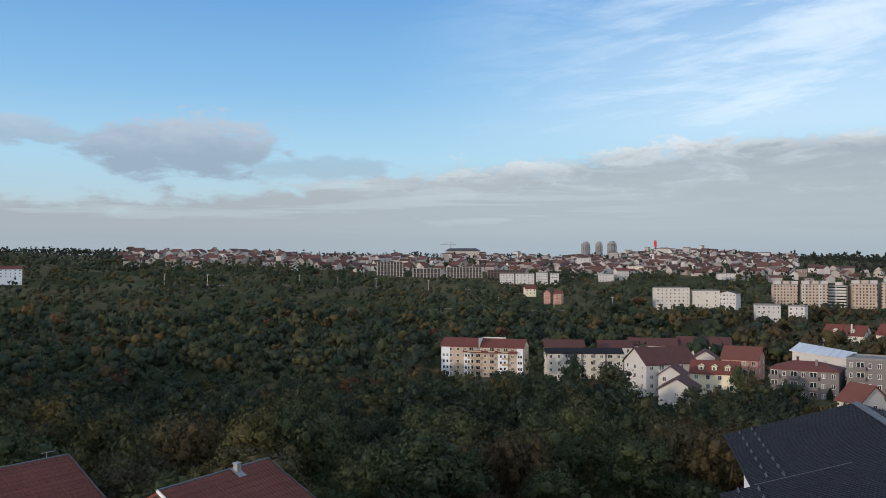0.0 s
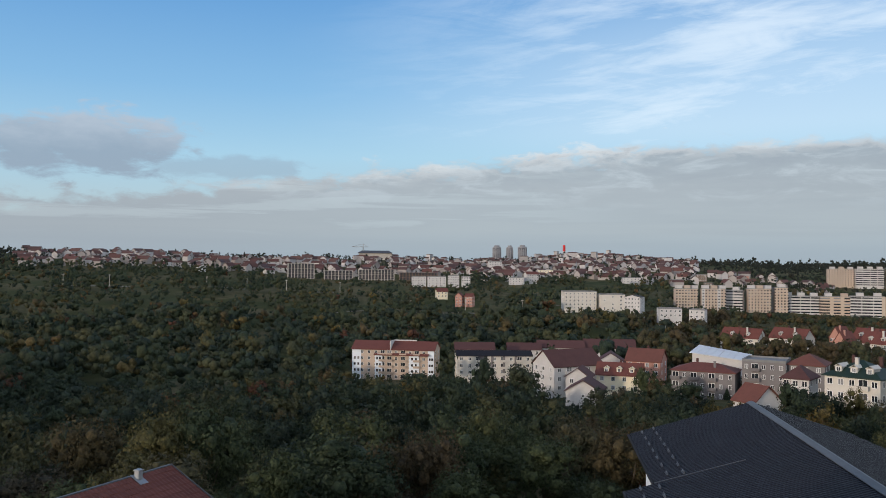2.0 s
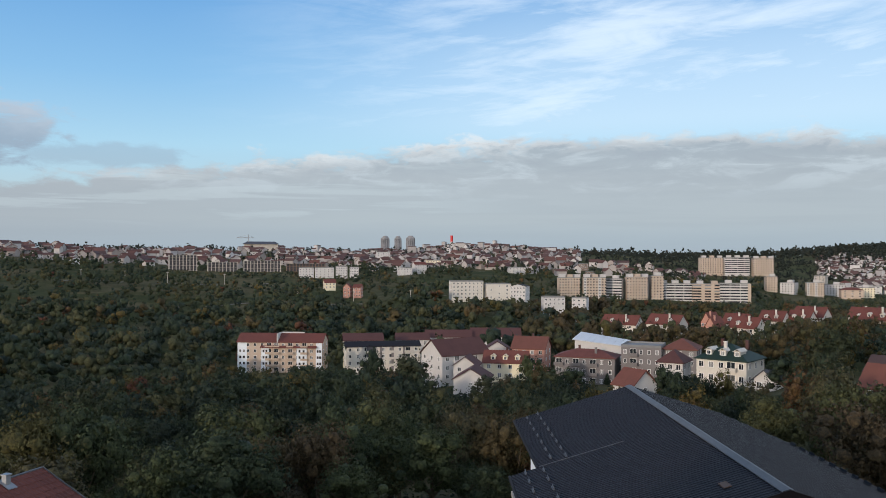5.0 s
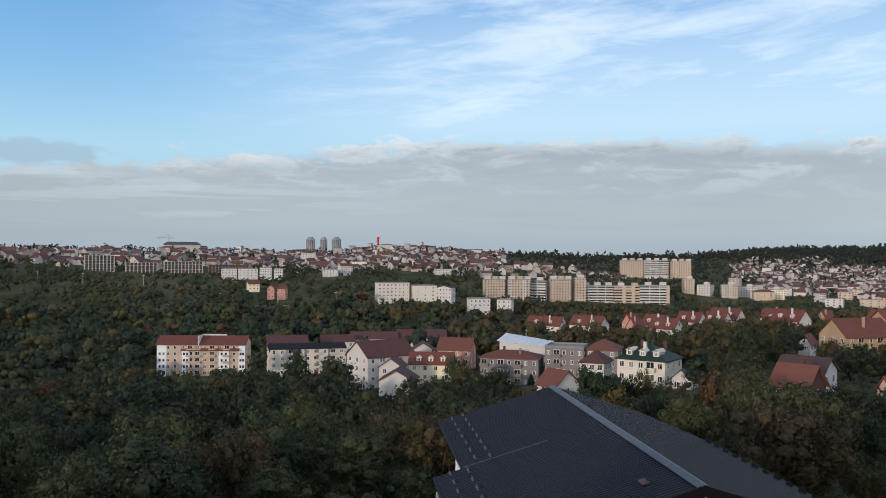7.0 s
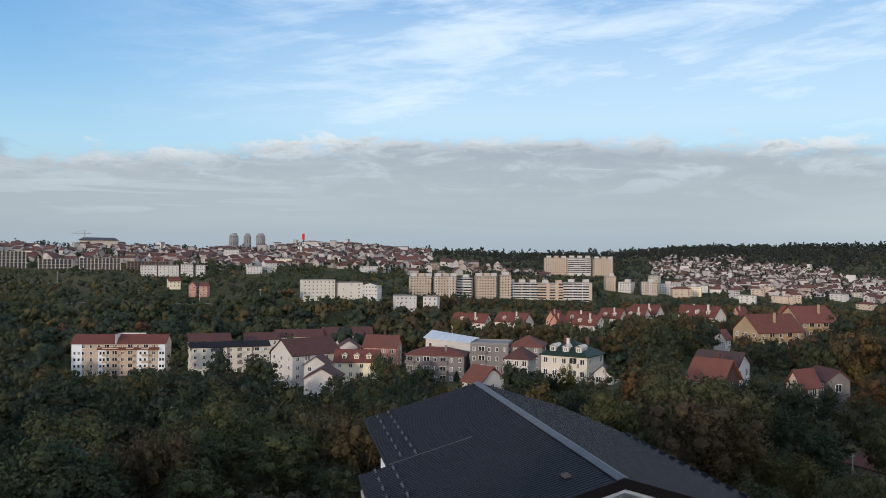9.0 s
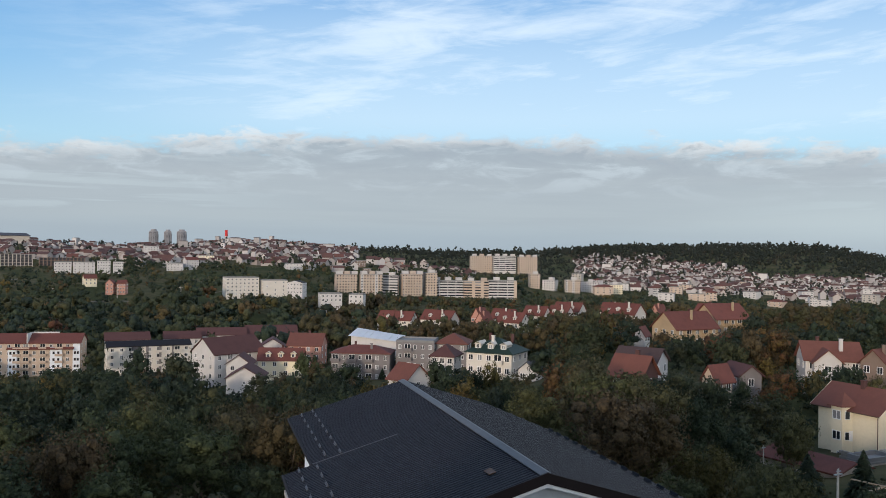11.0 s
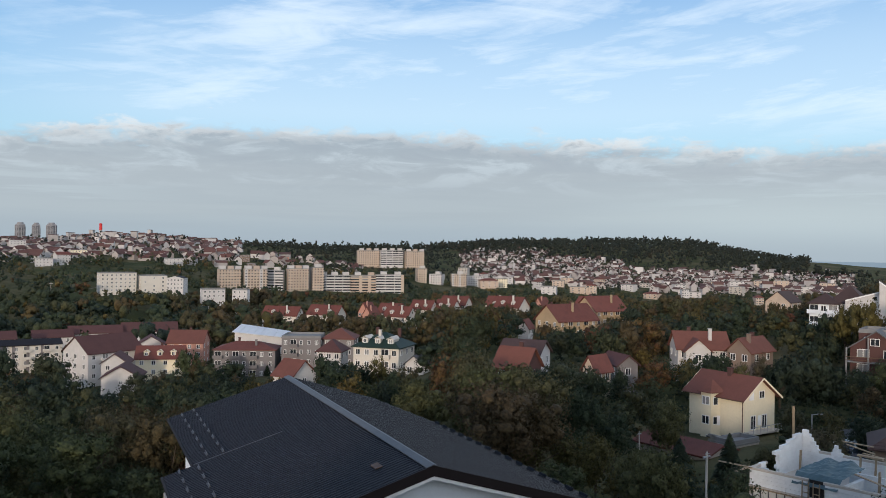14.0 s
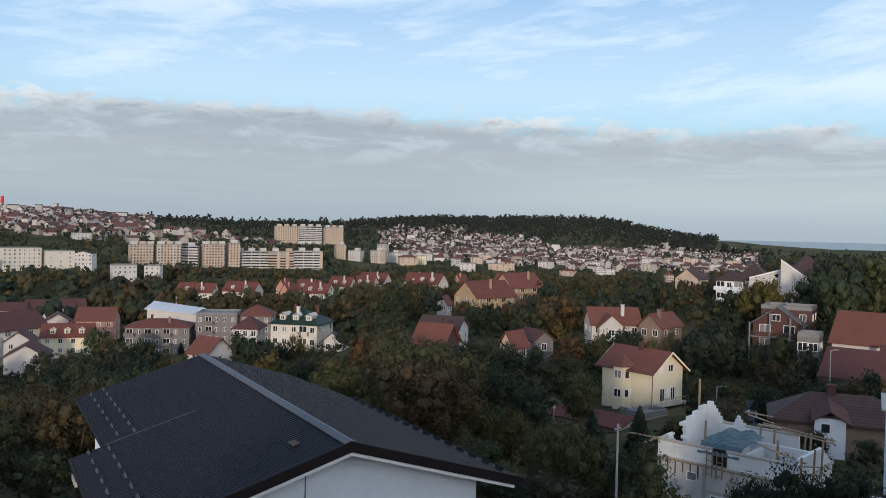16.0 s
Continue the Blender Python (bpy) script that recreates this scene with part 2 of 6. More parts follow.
white = material("white_plaster", (0.50, 0.48, 0.465), stain=0.22, stain_scale=0.2)
blue_white = material("bluish_white_plaster", (0.66, 0.70, 0.75), stain=0.2, stain_scale=0.15)
cream = material("cream_plaster", (0.72, 0.64, 0.47), stain=0.15)
ivory = material("ivory_plaster", (0.56, 0.52, 0.46), stain=0.2, stain_scale=0.15)
beige = material("beige_plaster", (0.46, 0.365, 0.29), stain=0.3, stain_scale=0.15)
yellow_brick = material("yellow_brick", (0.36, 0.265, 0.165), stain=0.3, stain_scale=0.3, scale=8)
tan = material("ochre_plaster", (0.46, 0.37, 0.295), stain=0.3, stain_scale=0.12)
pinkish = material("pink_plaster", (0.42, 0.22, 0.17), stain=0.3)
grey_wall = material("grey_plaster", (0.175, 0.16, 0.16), stain=0.3, stain_scale=0.2)
tower_grey = material("bluish_concrete", (0.25, 0.25, 0.265), stain=0.3, stain_scale=0.1)
brown_wall = material("brown_plaster", (0.20, 0.145, 0.115), stain=0.3)
dark_wall = material("dark_panel", (0.07, 0.07, 0.08), stain=0.2)
concrete = material("bare_concrete", (0.42, 0.385, 0.34), stain=0.45, stain_scale=0.25, bump=0.4)
brick_red = material("red_brick", (0.078, 0.036, 0.032), stain=0.3, scale=9, bump=0.5)
tile_red = material("red_roof_tile", (0.145, 0.047, 0.035), stain=0.5, stain_scale=0.5, grain=0.4, scale=5, bump=0.6, vary=0.35)
tile_dark = material("dark_roof_tile", (0.088, 0.037, 0.033), stain=0.4, stain_scale=0.4, grain=0.4, scale=5, bump=0.5, vary=0.2)
tile_orange = material("orange_roof_tile", (0.150, 0.056, 0.040), stain=0.4, stain_scale=0.5, grain=0.3, scale=5, bump=0.5, vary=0.25)
tile_brown = material("brown_roof_tile", (0.060, 0.036, 0.033), stain=0.4, stain_scale=0.4, grain=0.3, scale=5, bump=0.4, vary=0.2)
tile_worn = material("worn_brown_tile", (0.080, 0.046, 0.040), stain=0.5, stain_scale=0.5, grain=0.4, scale=6, bump=0.6, vary=0.3)
faded_sheet = material("faded_sheet", (0.30, 0.36, 0.35), 0.6, stain=0.35, stain_scale=0.6)
tile_green = material("green_sheet_roof", (0.013, 0.030, 0.021), 0.6, stain=0.3)
slate = material("charcoal_sheet_metal", (0.0118, 0.0115, 0.0160), 0.46, 0.0, grain=0.25, stain=0.45, stain_scale=0.25, bump=0.1, gloss=0.2, vary=0.12)
slate_brown = material("dark_brown_metal", (0.016, 0.011, 0.011), 0.6, stain=0.3, gloss=0.15)
slate_cap = material("grey_ridge_metal", (0.10, 0.10, 0.105), 0.5, 0.2, stain=0.3)
felt = material("grey_roof_felt", (0.20, 0.20, 0.20), stain=0.4)
white_sheet = material("white_sheet_metal", (0.60, 0.61, 0.63), 0.45, stain=0.15)
frame_white = material("white_window_frame", (0.74, 0.74, 0.73), 0.5, stain=0.1, bump=0)
frame_brown = material("brown_window_frame", (0.10, 0.055, 0.035), 0.6, bump=0)
pane = glass("window_pane")
hollow = material("unlit_interior", (0.02, 0.018, 0.016), 0.95, bump=0)
block_white = material("aerated_block", (0.66, 0.68, 0.69), stain=0.25, stain_scale=0.8, bump=0.4, vary=0.12)
timber = material("raw_timber", (0.28, 0.21, 0.135), stain=0.4, stain_scale=1.5, scale=12, vary=0.3)
tarp_blue = material("blue_green_tarpaulin", (0.075, 0.125, 0.14), 0.45, stain=0.35, stain_scale=0.8)
steel = material("galvanised_steel", (0.34, 0.35, 0.36), 0.45, 0.6)
red_paint = material("red_paint", (0.55, 0.03, 0.03), 0.6)
white_block_wall = material("raw_block_wall", (0.52, 0.52, 0.50), stain=0.4, stain_scale=0.9, scale=6, bump=0.5)
car_dark = material("dark_car_paint", (0.015, 0.022, 0.04), 0.25, stain=0.05, bump=0, gloss=0.5)
car_white = material("white_car_paint", (0.7, 0.7, 0.7), 0.3, stain=0.05, bump=0, gloss=0.5)
asphalt = material("asphalt", (0.055, 0.055, 0.057), 0.9, stain=0.3)
gravel = material("pale_gravel", (0.20, 0.18, 0.15), 0.95, stain=0.4, stain_scale=0.1, bump=0.3, gloss=0.05)
stone = material("grey_stone", (0.22, 0.21, 0.19), stain=0.4, stain_scale=1.5, bump=0.6, vary=0.3)
house_wall = material("distant_plaster", (0.32, 0.295, 0.285), stain=0.15, vary=0.0, islands=0.7, other=(0.74, 0.72, 0.71), bump=0)
house_roof = material("distant_tile", (0.135, 0.066, 0.054), stain=0.2, islands=0.7, other=(0.06, 0.046, 0.046), bump=0)
house_wall_one = material("house_plaster", (0.30, 0.255, 0.23), stain=0.15, vary=0.9, other=(0.66, 0.64, 0.62), bump=0)
house_roof_one = material("house_tile", (0.135, 0.055, 0.042), stain=0.2, vary=0.8, other=(0.065, 0.046, 0.045), bump=0)

# distance haze painted as a glowing pale blue colour
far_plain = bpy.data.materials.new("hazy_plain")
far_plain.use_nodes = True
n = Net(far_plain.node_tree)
haze_glow = n.node("ShaderNodeEmission")
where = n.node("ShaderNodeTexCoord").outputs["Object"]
n.put(haze_glow.inputs[0], n.mix(n.noise(where, 0.012, 5.0, 0.6), (0.22, 0.31, 0.40), (0.33, 0.41, 0.49)))
n.links.new(haze_glow.outputs[0], n.node("ShaderNodeOutputMaterial").inputs[0])

# ---- building helpers ----
class Geo:
    """Corners and faces gathered for one mesh."""

    def __init__(self):
        self.v, self.f = [], []

    def face(self, *points):
        k = len(self.v)
        self.v += [tuple(p) for p in points]
        self.f.append(tuple(range(k, k + len(points))))
        return self

    def box(self, x0, y0, z0, x1, y1, z1):
        k = len(self.v)
        self.v += [(x, y, z) for z in (z0, z1) for x, y in ((x0, y0), (x1, y0), (x1, y1), (x0, y1))]
        self.f += [tuple(k + i for i in q) for q in ((3, 2, 1, 0), (4, 5, 6, 7), (0, 1, 5, 4), (1, 2, 6, 5), (2, 3, 7, 6), (3, 0, 4, 7))]
        return self

    def solid(self, outline, z0, z1):
        """An upright prism over a plan outline, given anticlockwise."""
        k, n = len(self.v), len(outline)
        self.v += [(x, y, z0) for x, y in outline] + [(x, y, z1) for x, y in outline]
        self.f += [tuple(range(k + n - 1, k - 1, -1)), tuple(range(k + n, k + 2 * n))]
        self.f += [(k + i, k + (i + 1) % n, k + n + (i + 1) % n, k + n + i) for i in range(n)]
        return self

    def slab(self, corners, thick):
        """A plate of even thickness below the given upper corners (anticlockwise from above)."""
        k, n = len(self.v), len(corners)
        self.v += [tuple(c) for c in corners] + [(c[0], c[1], c[2] - thick) for c in corners]
        self.f += [tuple(range(k, k + n)), tuple(range(k + 2 * n - 1, k + n - 1, -1))]
        self.f += [(k + (i + 1) % n, k + i, k + n + i, k + n + (i + 1) % n) for i in range(n)]
        return self

    def tube(self, a, b, r0, r1=None, sides=8):
        a, b = Vector(a), Vector(b)
        q = (b - a).to_track_quat("Z", "Y")
        k = len(self.v)
        for p, r in ((a, r0), (b, r0 if r1 is None else r1)):
            self.v += [tuple(p + q @ Vector((r * math.cos(math.tau * i / sides), r * math.sin(math.tau * i / sides), 0))) for i in range(sides)]
        self.f += [(k + i, k + (i + 1) % sides, k + sides + (i + 1) % sides, k + sides + i) for i in range(sides)]
        self.f += [tuple(range(k + sides - 1, k - 1, -1)), tuple(range(k + sides, k + 2 * sides))]
        return self

    def beam(self, a, b, w, h):
        """A squared timber or bar from a to b."""
        a, b = Vector(a), Vector(b)
        q = (b - a).to_track_quat("Y", "Z")
        n = (b - a).length
        k = len(self.v)
        for y in (0, n):
            self.v += [tuple(a + q @ Vector((x, y, z))) for x, z in ((-w / 2, -h / 2), (w / 2, -h / 2), (w / 2, h / 2), (-w / 2, h / 2))]
        self.f += [tuple(k + i for i in f) for f in ((0, 1, 2, 3), (7, 6, 5, 4), (1, 0, 4, 5), (2, 1, 5, 6), (3, 2, 6, 7), (0, 3, 7, 4))]
        return self

    def mesh(self, name, mat):
        m = bpy.data.meshes.new(name)
        m.from_pydata(self.v, [], self.f)
        m.materials.append(mat)
        return m


def part(name, geo, mat, parent, label="", m=None):
    """One mesh object under a thing or a part."""
    data = geo.mesh(name, mat) if isinstance(geo, Geo) else geo
    ob = new(name, data)
    ob.parent = parent
    if m is not None:
        ob.matrix_basis = m
    return tagged(ob, label)


def thing(name, m, label, category, group="", kind=""):
    ob = new(name)
    ob.empty_display_size = 0.5
    ob.matrix_basis = m
    return tagged(ob, label, category, group, kind)


def azimuth(x, y):
    return math.degrees(math.atan2(x, y))


def stand(x, y, z, turn=0.0):
    """A pose whose local y points away from the balcony, turned by some degrees, z counted from the eye."""
    return pose(x, y, EYE + z, 0, 0, -azimuth(x, y) + turn)


KEEP = []  # x, y, radius free of trees
SIGHT = []  # azimuth from, to, distance, and the highest that trees before it may reach (degrees)


def keep(x, y, r, base=None, half=None):
    KEEP.append((x, y, r))
    if base is not None:
        a, d = azimuth(x, y), math.hypot(x, y)
        s = math.degrees(math.atan2(half or r, d))
        SIGHT.append((a - s, a + s, d, math.degrees(math.atan2(base, d))))


# ---- ground ----
PROFILES = []


def profile(at, text):
    pairs = [tuple(float(n) for n in p.split(":")) for p in text.split()]
    PROFILES.append((at, np.array([p[0] for p in pairs]), np.array([p[1] for p in pairs])))


# out of view, -180 to -60: rises added to shade the near woods
profile(-180, "0:-17 40:-15 90:-10 200:0 300:4 900:4 5000:-20")
profile(-100, "0:-17 40:-16 90:-12 200:1 300:5 900:5 5000:-20")
profile(-60, "0:-17 40:-17 100:-16 200:-6 400:3 900:6 1300:20 5000:0")
profile(-30, "0:-17 30:-17 60:-21 100:-30 150:-37 200:-42 280:-48 380:-51 500:-51 650:-42 800:-28 950:-15 1100:0 1250:13 1500:12 1900:-5 2500:-20 5000:-60")
profile(-15, "0:-17 30:-17 60:-21 100:-30 150:-37 200:-42 280:-48 380:-51 500:-51 650:-42 800:-27 950:-18 1100:-6 1300:10 1500:9 1900:-5 2500:-20 5000:-60")
profile(0, "0:-17 30:-17 60:-21 100:-30 150:-37 200:-42 280:-48 380:-51 500:-52 650:-45 800:-33 950:-23 1050:-20 1150:-12 1350:3 1500:10 1900:-5 2500:-20 5000:-60")
profile(10, "0:-17 30:-16 60:-20 100:-28 150:-35 200:-40 280:-46 360:-50 500:-51 650:-42 800:-34 950:-25 1100:-18 1300:-8 1500:3 1800:10 2400:-10 5000:-60")
profile(16, "0:-17 30:-16 60:-20 100:-27 150:-33 200:-38 280:-42 380:-50 500:-47 650:-33.5 800:-30 950:-24 1100:-17 1300:-2 1500:12 1700:20 1900:14 5000:-60")
profile(24, "0:-17 30:-16 60:-20 100:-26 150:-31 200:-35 275:-41 380:-43 500:-46 650:-46 850:-43 950:-36 1100:-22 1300:-8 1500:2 1700:5 2400:-10 5000:-60")
profile(32, "0:-17 30:-16 60:-19 100:-24 150:-27 205:-30 280:-36 380:-38 500:-42 650:-46 880:-46 1050:-36 1250:-26 1400:-18 1700:-8 2500:-2 5000:-60")
profile(42, "0:-17 30:-16 60:-18 100:-21 150:-23 205:-26 290:-29 380:-33 500:-38 650:-48 880:-52 1100:-50 1300:-45 1600:-32 2000:-12 2500:12 3000:30 3500:15 5000:-50")
profile(52, "0:-17 30:-16 58:-18.5 90:-24 125:-27 190:-27.5 290:-29 330:-26 500:-34 650:-50 1100:-58 1500:-48 2000:-25 2500:12 3000:38 3500:15 5000:-40")
profile(60, "0:-17 30:-16 58:-18 80:-21.5 105:-22.5 125:-25.5 190:-26 230:-20 330:-22 500:-35 800:-58 1500:-53 2000:-44 2500:-30 3000:-19 3500:-34 5000:-37")
profile(68, "0:-17 30:-15 58:-17 85:-20.5 105:-21.3 130:-22 170:-22.5 230:-15 280:-12 330:-14 500:-32 1000:-56 2000:-55 5000:-37")
profile(100, "0:-17 40:-13 90:-12 200:-8 400:-10 900:-20 5000:-20")
profile(140, "0:-17 40:-13 90:-10 200:-4 400:0 900:0 5000:-20")
profile(180, "0:-17 40:-15 90:-10 200:0 300:4 900:4 5000:-20")
PAZ = np.array([p[0] for p in PROFILES], float)


def relief(a, d):
    """Ground height from the eye, by azimuth and distance (arrays)."""
    a, d = np.asarray(a, float), np.asarray(d, float)
    table = np.stack([np.interp(d, p[1], p[2]) for p in PROFILES], 0)
    i = np.clip(np.searchsorted(PAZ, a) - 1, 0, len(PAZ) - 2)
    f = np.clip((a - PAZ[i]) / (PAZ[i + 1] - PAZ[i]), 0, 1)
    f = f * f * (3 - 2 * f)
    ar = np.arange(a.size)
    z = table[i.ravel(), ar] if a.ndim else table[i]
    z2 = table[i.ravel() + 1, ar] if a.ndim else table[i + 1]
    x, y = d * np.sin(np.radians(a)), d * np.cos(np.radians(a))
    wave = np.sin(x * 0.031 + 1.3) * np.cos(y * 0.027) + 0.6 * np.sin(x * 0.071 - y * 0.053)
    return z * (1 - f) + z2 * f + wave * np.clip(d / 250 - 0.3, 0, 1.2)


def ground_at(x, y):
    return EYE + float(relief(np.array([azimuth(x, y)]), np.array([math.hypot(x, y)]))[0])


def ground_material():
    m = bpy.data.materials.new("rough_grass")
    m.use_nodes = True
    n = Net(m.node_tree)
    place = n.node("ShaderNodeTexCoord").outputs["Object"]
    big = n.noise(place, 0.012, 5.0, 0.6, 0.6)
    mid = n.noise(place, 0.12, 6.0, 0.6)
    small = n.noise(place, 1.4, 6.0, 0.7)
    col = n.ramp(big, [(0.30, (0.038, 0.048, 0.018)), (0.46, (0.060, 0.064, 0.026)), (0.58, (0.12, 0.10, 0.055)), (0.72, (0.05, 0.058, 0.022))])
    col = n.mix(n.mul(n.step(mid, 0.42, 0.68), 0.6), col, (0.030, 0.036, 0.014))
    col = n.mix(n.mul(n.step(small, 0.45, 0.7), 0.4), col, (0.10, 0.085, 0.045))
    b = n.node("ShaderNodeBsdfPrincipled")
    n.put(b.inputs["Base Color"], col)
    b.inputs["Roughness"].default_value, b.inputs["Specular IOR Level"].default_value = 0.95, 0.05
    bm = n.node("ShaderNodeBump")
    bm.inputs["Strength"].default_value, bm.inputs["Distance"].default_value = 0.6, 0.3
    n.put(bm.inputs["Height"], n.add(small, mid))
    n.links.new(bm.outputs[0], b.inputs["Normal"])
    n.links.new(b.outputs[0], n.node("ShaderNodeOutputMaterial").inputs[0])
    return m


def build_ground():
    angles = np.concatenate([np.arange(-180, -36, 6.0), np.arange(-36, 76, 0.8), np.arange(76, 180, 6.0)])
    radii = np.concatenate([[4.0], np.geomspace(10, 4950, 95)])
    a, d = np.meshgrid(angles, radii, indexing="ij")
    z = relief(a.ravel(), d.ravel()).reshape(a.shape) + EYE
    x, y = d * np.sin(np.radians(a)), d * np.cos(np.radians(a))
    v = np.stack([x, y, z], -1).reshape(-1, 3).tolist()
    na, nr = a.shape
    f = [(i * nr + j, i * nr + j + 1, (i + 1) % na * nr + j + 1, (i + 1) % na * nr + j) for i in range(na) for j in range(nr - 1)]
    k = len(v)
    v.append((0, 0, EYE - 17))
    f += [(k, i * nr, (i + 1) % na * nr) for i in range(na)]
    me = bpy.data.meshes.new("ground")
    me.from_pydata(v, [], f)
    me.materials.append(ground_material())
    for p in me.polygons:
        p.use_smooth = True
    me.update()
    tagged(new("ground", me), "rough grassy hillside and valley floor under the woods", "ground", kind="structure")


build_ground()


# ---- houses and blocks ----
WINDOWS = {}


def window_mesh(w, h, frame_mat, bars=1):
    """A window unit: frame with mullions, and its pane, shared by all of that size."""
    key = (round(w, 2), round(h, 2), frame_mat.name, bars)
    if key not in WINDOWS:
        g = Geo()
        t = min(0.09, w * 0.09)
        g.box(-w / 2, -0.07, -h / 2, -w / 2 + t, 0.02, h / 2).box(w / 2 - t, -0.07, -h / 2, w / 2, 0.02, h / 2)
        g.box(-w / 2 + t, -0.07, -h / 2, w / 2 - t, 0.02, -h / 2 + t).box(-w / 2 + t, -0.07, h / 2 - t, w / 2 - t, 0.02, h / 2)
        for i in range(bars):
            x = -w / 2 + w * (i + 1) / (bars + 1)
            g.box(x - t / 2, -0.065, -h / 2 + t, x + t / 2, 0.02, h / 2 - t)
        p = Geo().box(-w / 2 + t, -0.03, -h / 2 + t, w / 2 - t, 0.015, h / 2 - t)
        WINDOWS[key] = (g.mesh("window", frame_mat), p.mesh("pane", pane))
    return WINDOWS[key]


def add_window(parent, x, y, z, w=1.3, h=1.4, rz=0.0, frame_mat=None, bars=1):
    """A window set on a wall, looking along its local -y."""
    f, p = window_mesh(w, h, frame_mat or frame_white, bars)
    ob = part("window", f, None, parent, m=pose(x, y, z, 0, 0, rz))
    part("pane", p, None, ob)
    return ob


def gable_roof(L, W, rise, over=0.5, thick=0.22, along="x", gable_over=None):
    """Two plates over a plan L by W whose eaves lie at z = 0; the ridge runs along x or y."""
    go = over if gable_over is None else gable_over
    g = Geo()
    s = rise / ((W if along == "x" else L) / 2)
    if along == "x":
        e, r, dz = W / 2 + over, L / 2 + go, over * s
        g.slab([(-r, -e, -dz), (r, -e, -dz), (r, 0, rise), (-r, 0, rise)], thick)
        g.slab([(r, e, -dz), (-r, e, -dz), (-r, 0, rise), (r, 0, rise)], thick)
    else:
        e, r, dz = L / 2 + over, W / 2 + go, over * s
        g.slab([(-e, r, -dz), (-e, -r, -dz), (0, -r, rise), (0, r, rise)], thick)
        g.slab([(e, -r, -dz), (e, r, -dz), (0, r, rise), (0, -r, rise)], thick)
    return g


def hip_roof(L, W, rise, over=0.5, thick=0.2):
    """A hipped roof whose ridge runs along the longer side."""
    a, b = L / 2 + over, W / 2 + over
    dz = over * rise / (min(L, W) / 2)
    g = Geo()
    if L >= W:
        k = L / 2 - W / 2
        p, q = (-k, 0, rise), (k, 0, rise)
        c = [(-a, -b, -dz), (a, -b, -dz), (a, b, -dz), (-a, b, -dz)]
        for f in ([c[0], c[1], q, p], [c[1], c[2], q], [c[2], c[3], p, q], [c[3], c[0], p]):
            g.slab(f, thick)
    else:
        k = W / 2 - L / 2
        p, q = (0, -k, rise), (0, k, rise)
        c = [(-a, -b, -dz), (a, -b, -dz), (a, b, -dz), (-a, b, -dz)]
        for f in ([c[0], c[1], p], [c[1], c[2], q, p], [c[2], c[3], q], [c[3], c[0], p, q]):
            g.slab(f, thick)
    return g


def gabled_wall(L, W, height, rise, foot, along="x"):
    """Walls from the foundations to the eaves (z = 0) with their gable triangles."""
    g = Geo()
    a, b = L / 2, W / 2
    if along == "x":
        for x, s in ((-a, -1), (a, 1)):
            pts = [(x, -b, foot), (x, b, foot), (x, b, 0), (x, 0, rise - 0.02), (x, -b, 0)]
            g.face(*(pts if s > 0 else pts[::-1]))
        g.face((-a, -b, foot), (a, -b, foot), (a, -b, 0), (-a, -b, 0)).face((a, b, foot), (-a, b, foot), (-a, b, 0), (a, b, 0))
    else:
        for y, s in ((-b, 1), (b, -1)):
            pts = [(-a, y, foot), (a, y, foot), (a, y, 0), (0, y, rise - 0.02), (-a, y, 0)]
            g.face(*(pts if s > 0 else pts[::-1]))
        g.face((a, -b, foot), (a, b, foot), (a, b, 0), (a, -b, 0)).face((-a, b, foot), (-a, -b, foot), (-a, -b, 0), (-a, b, 0))
    g.face((-a, -b, foot), (-a, b, foot), (a, b, foot), (a, -b, foot))
    return g


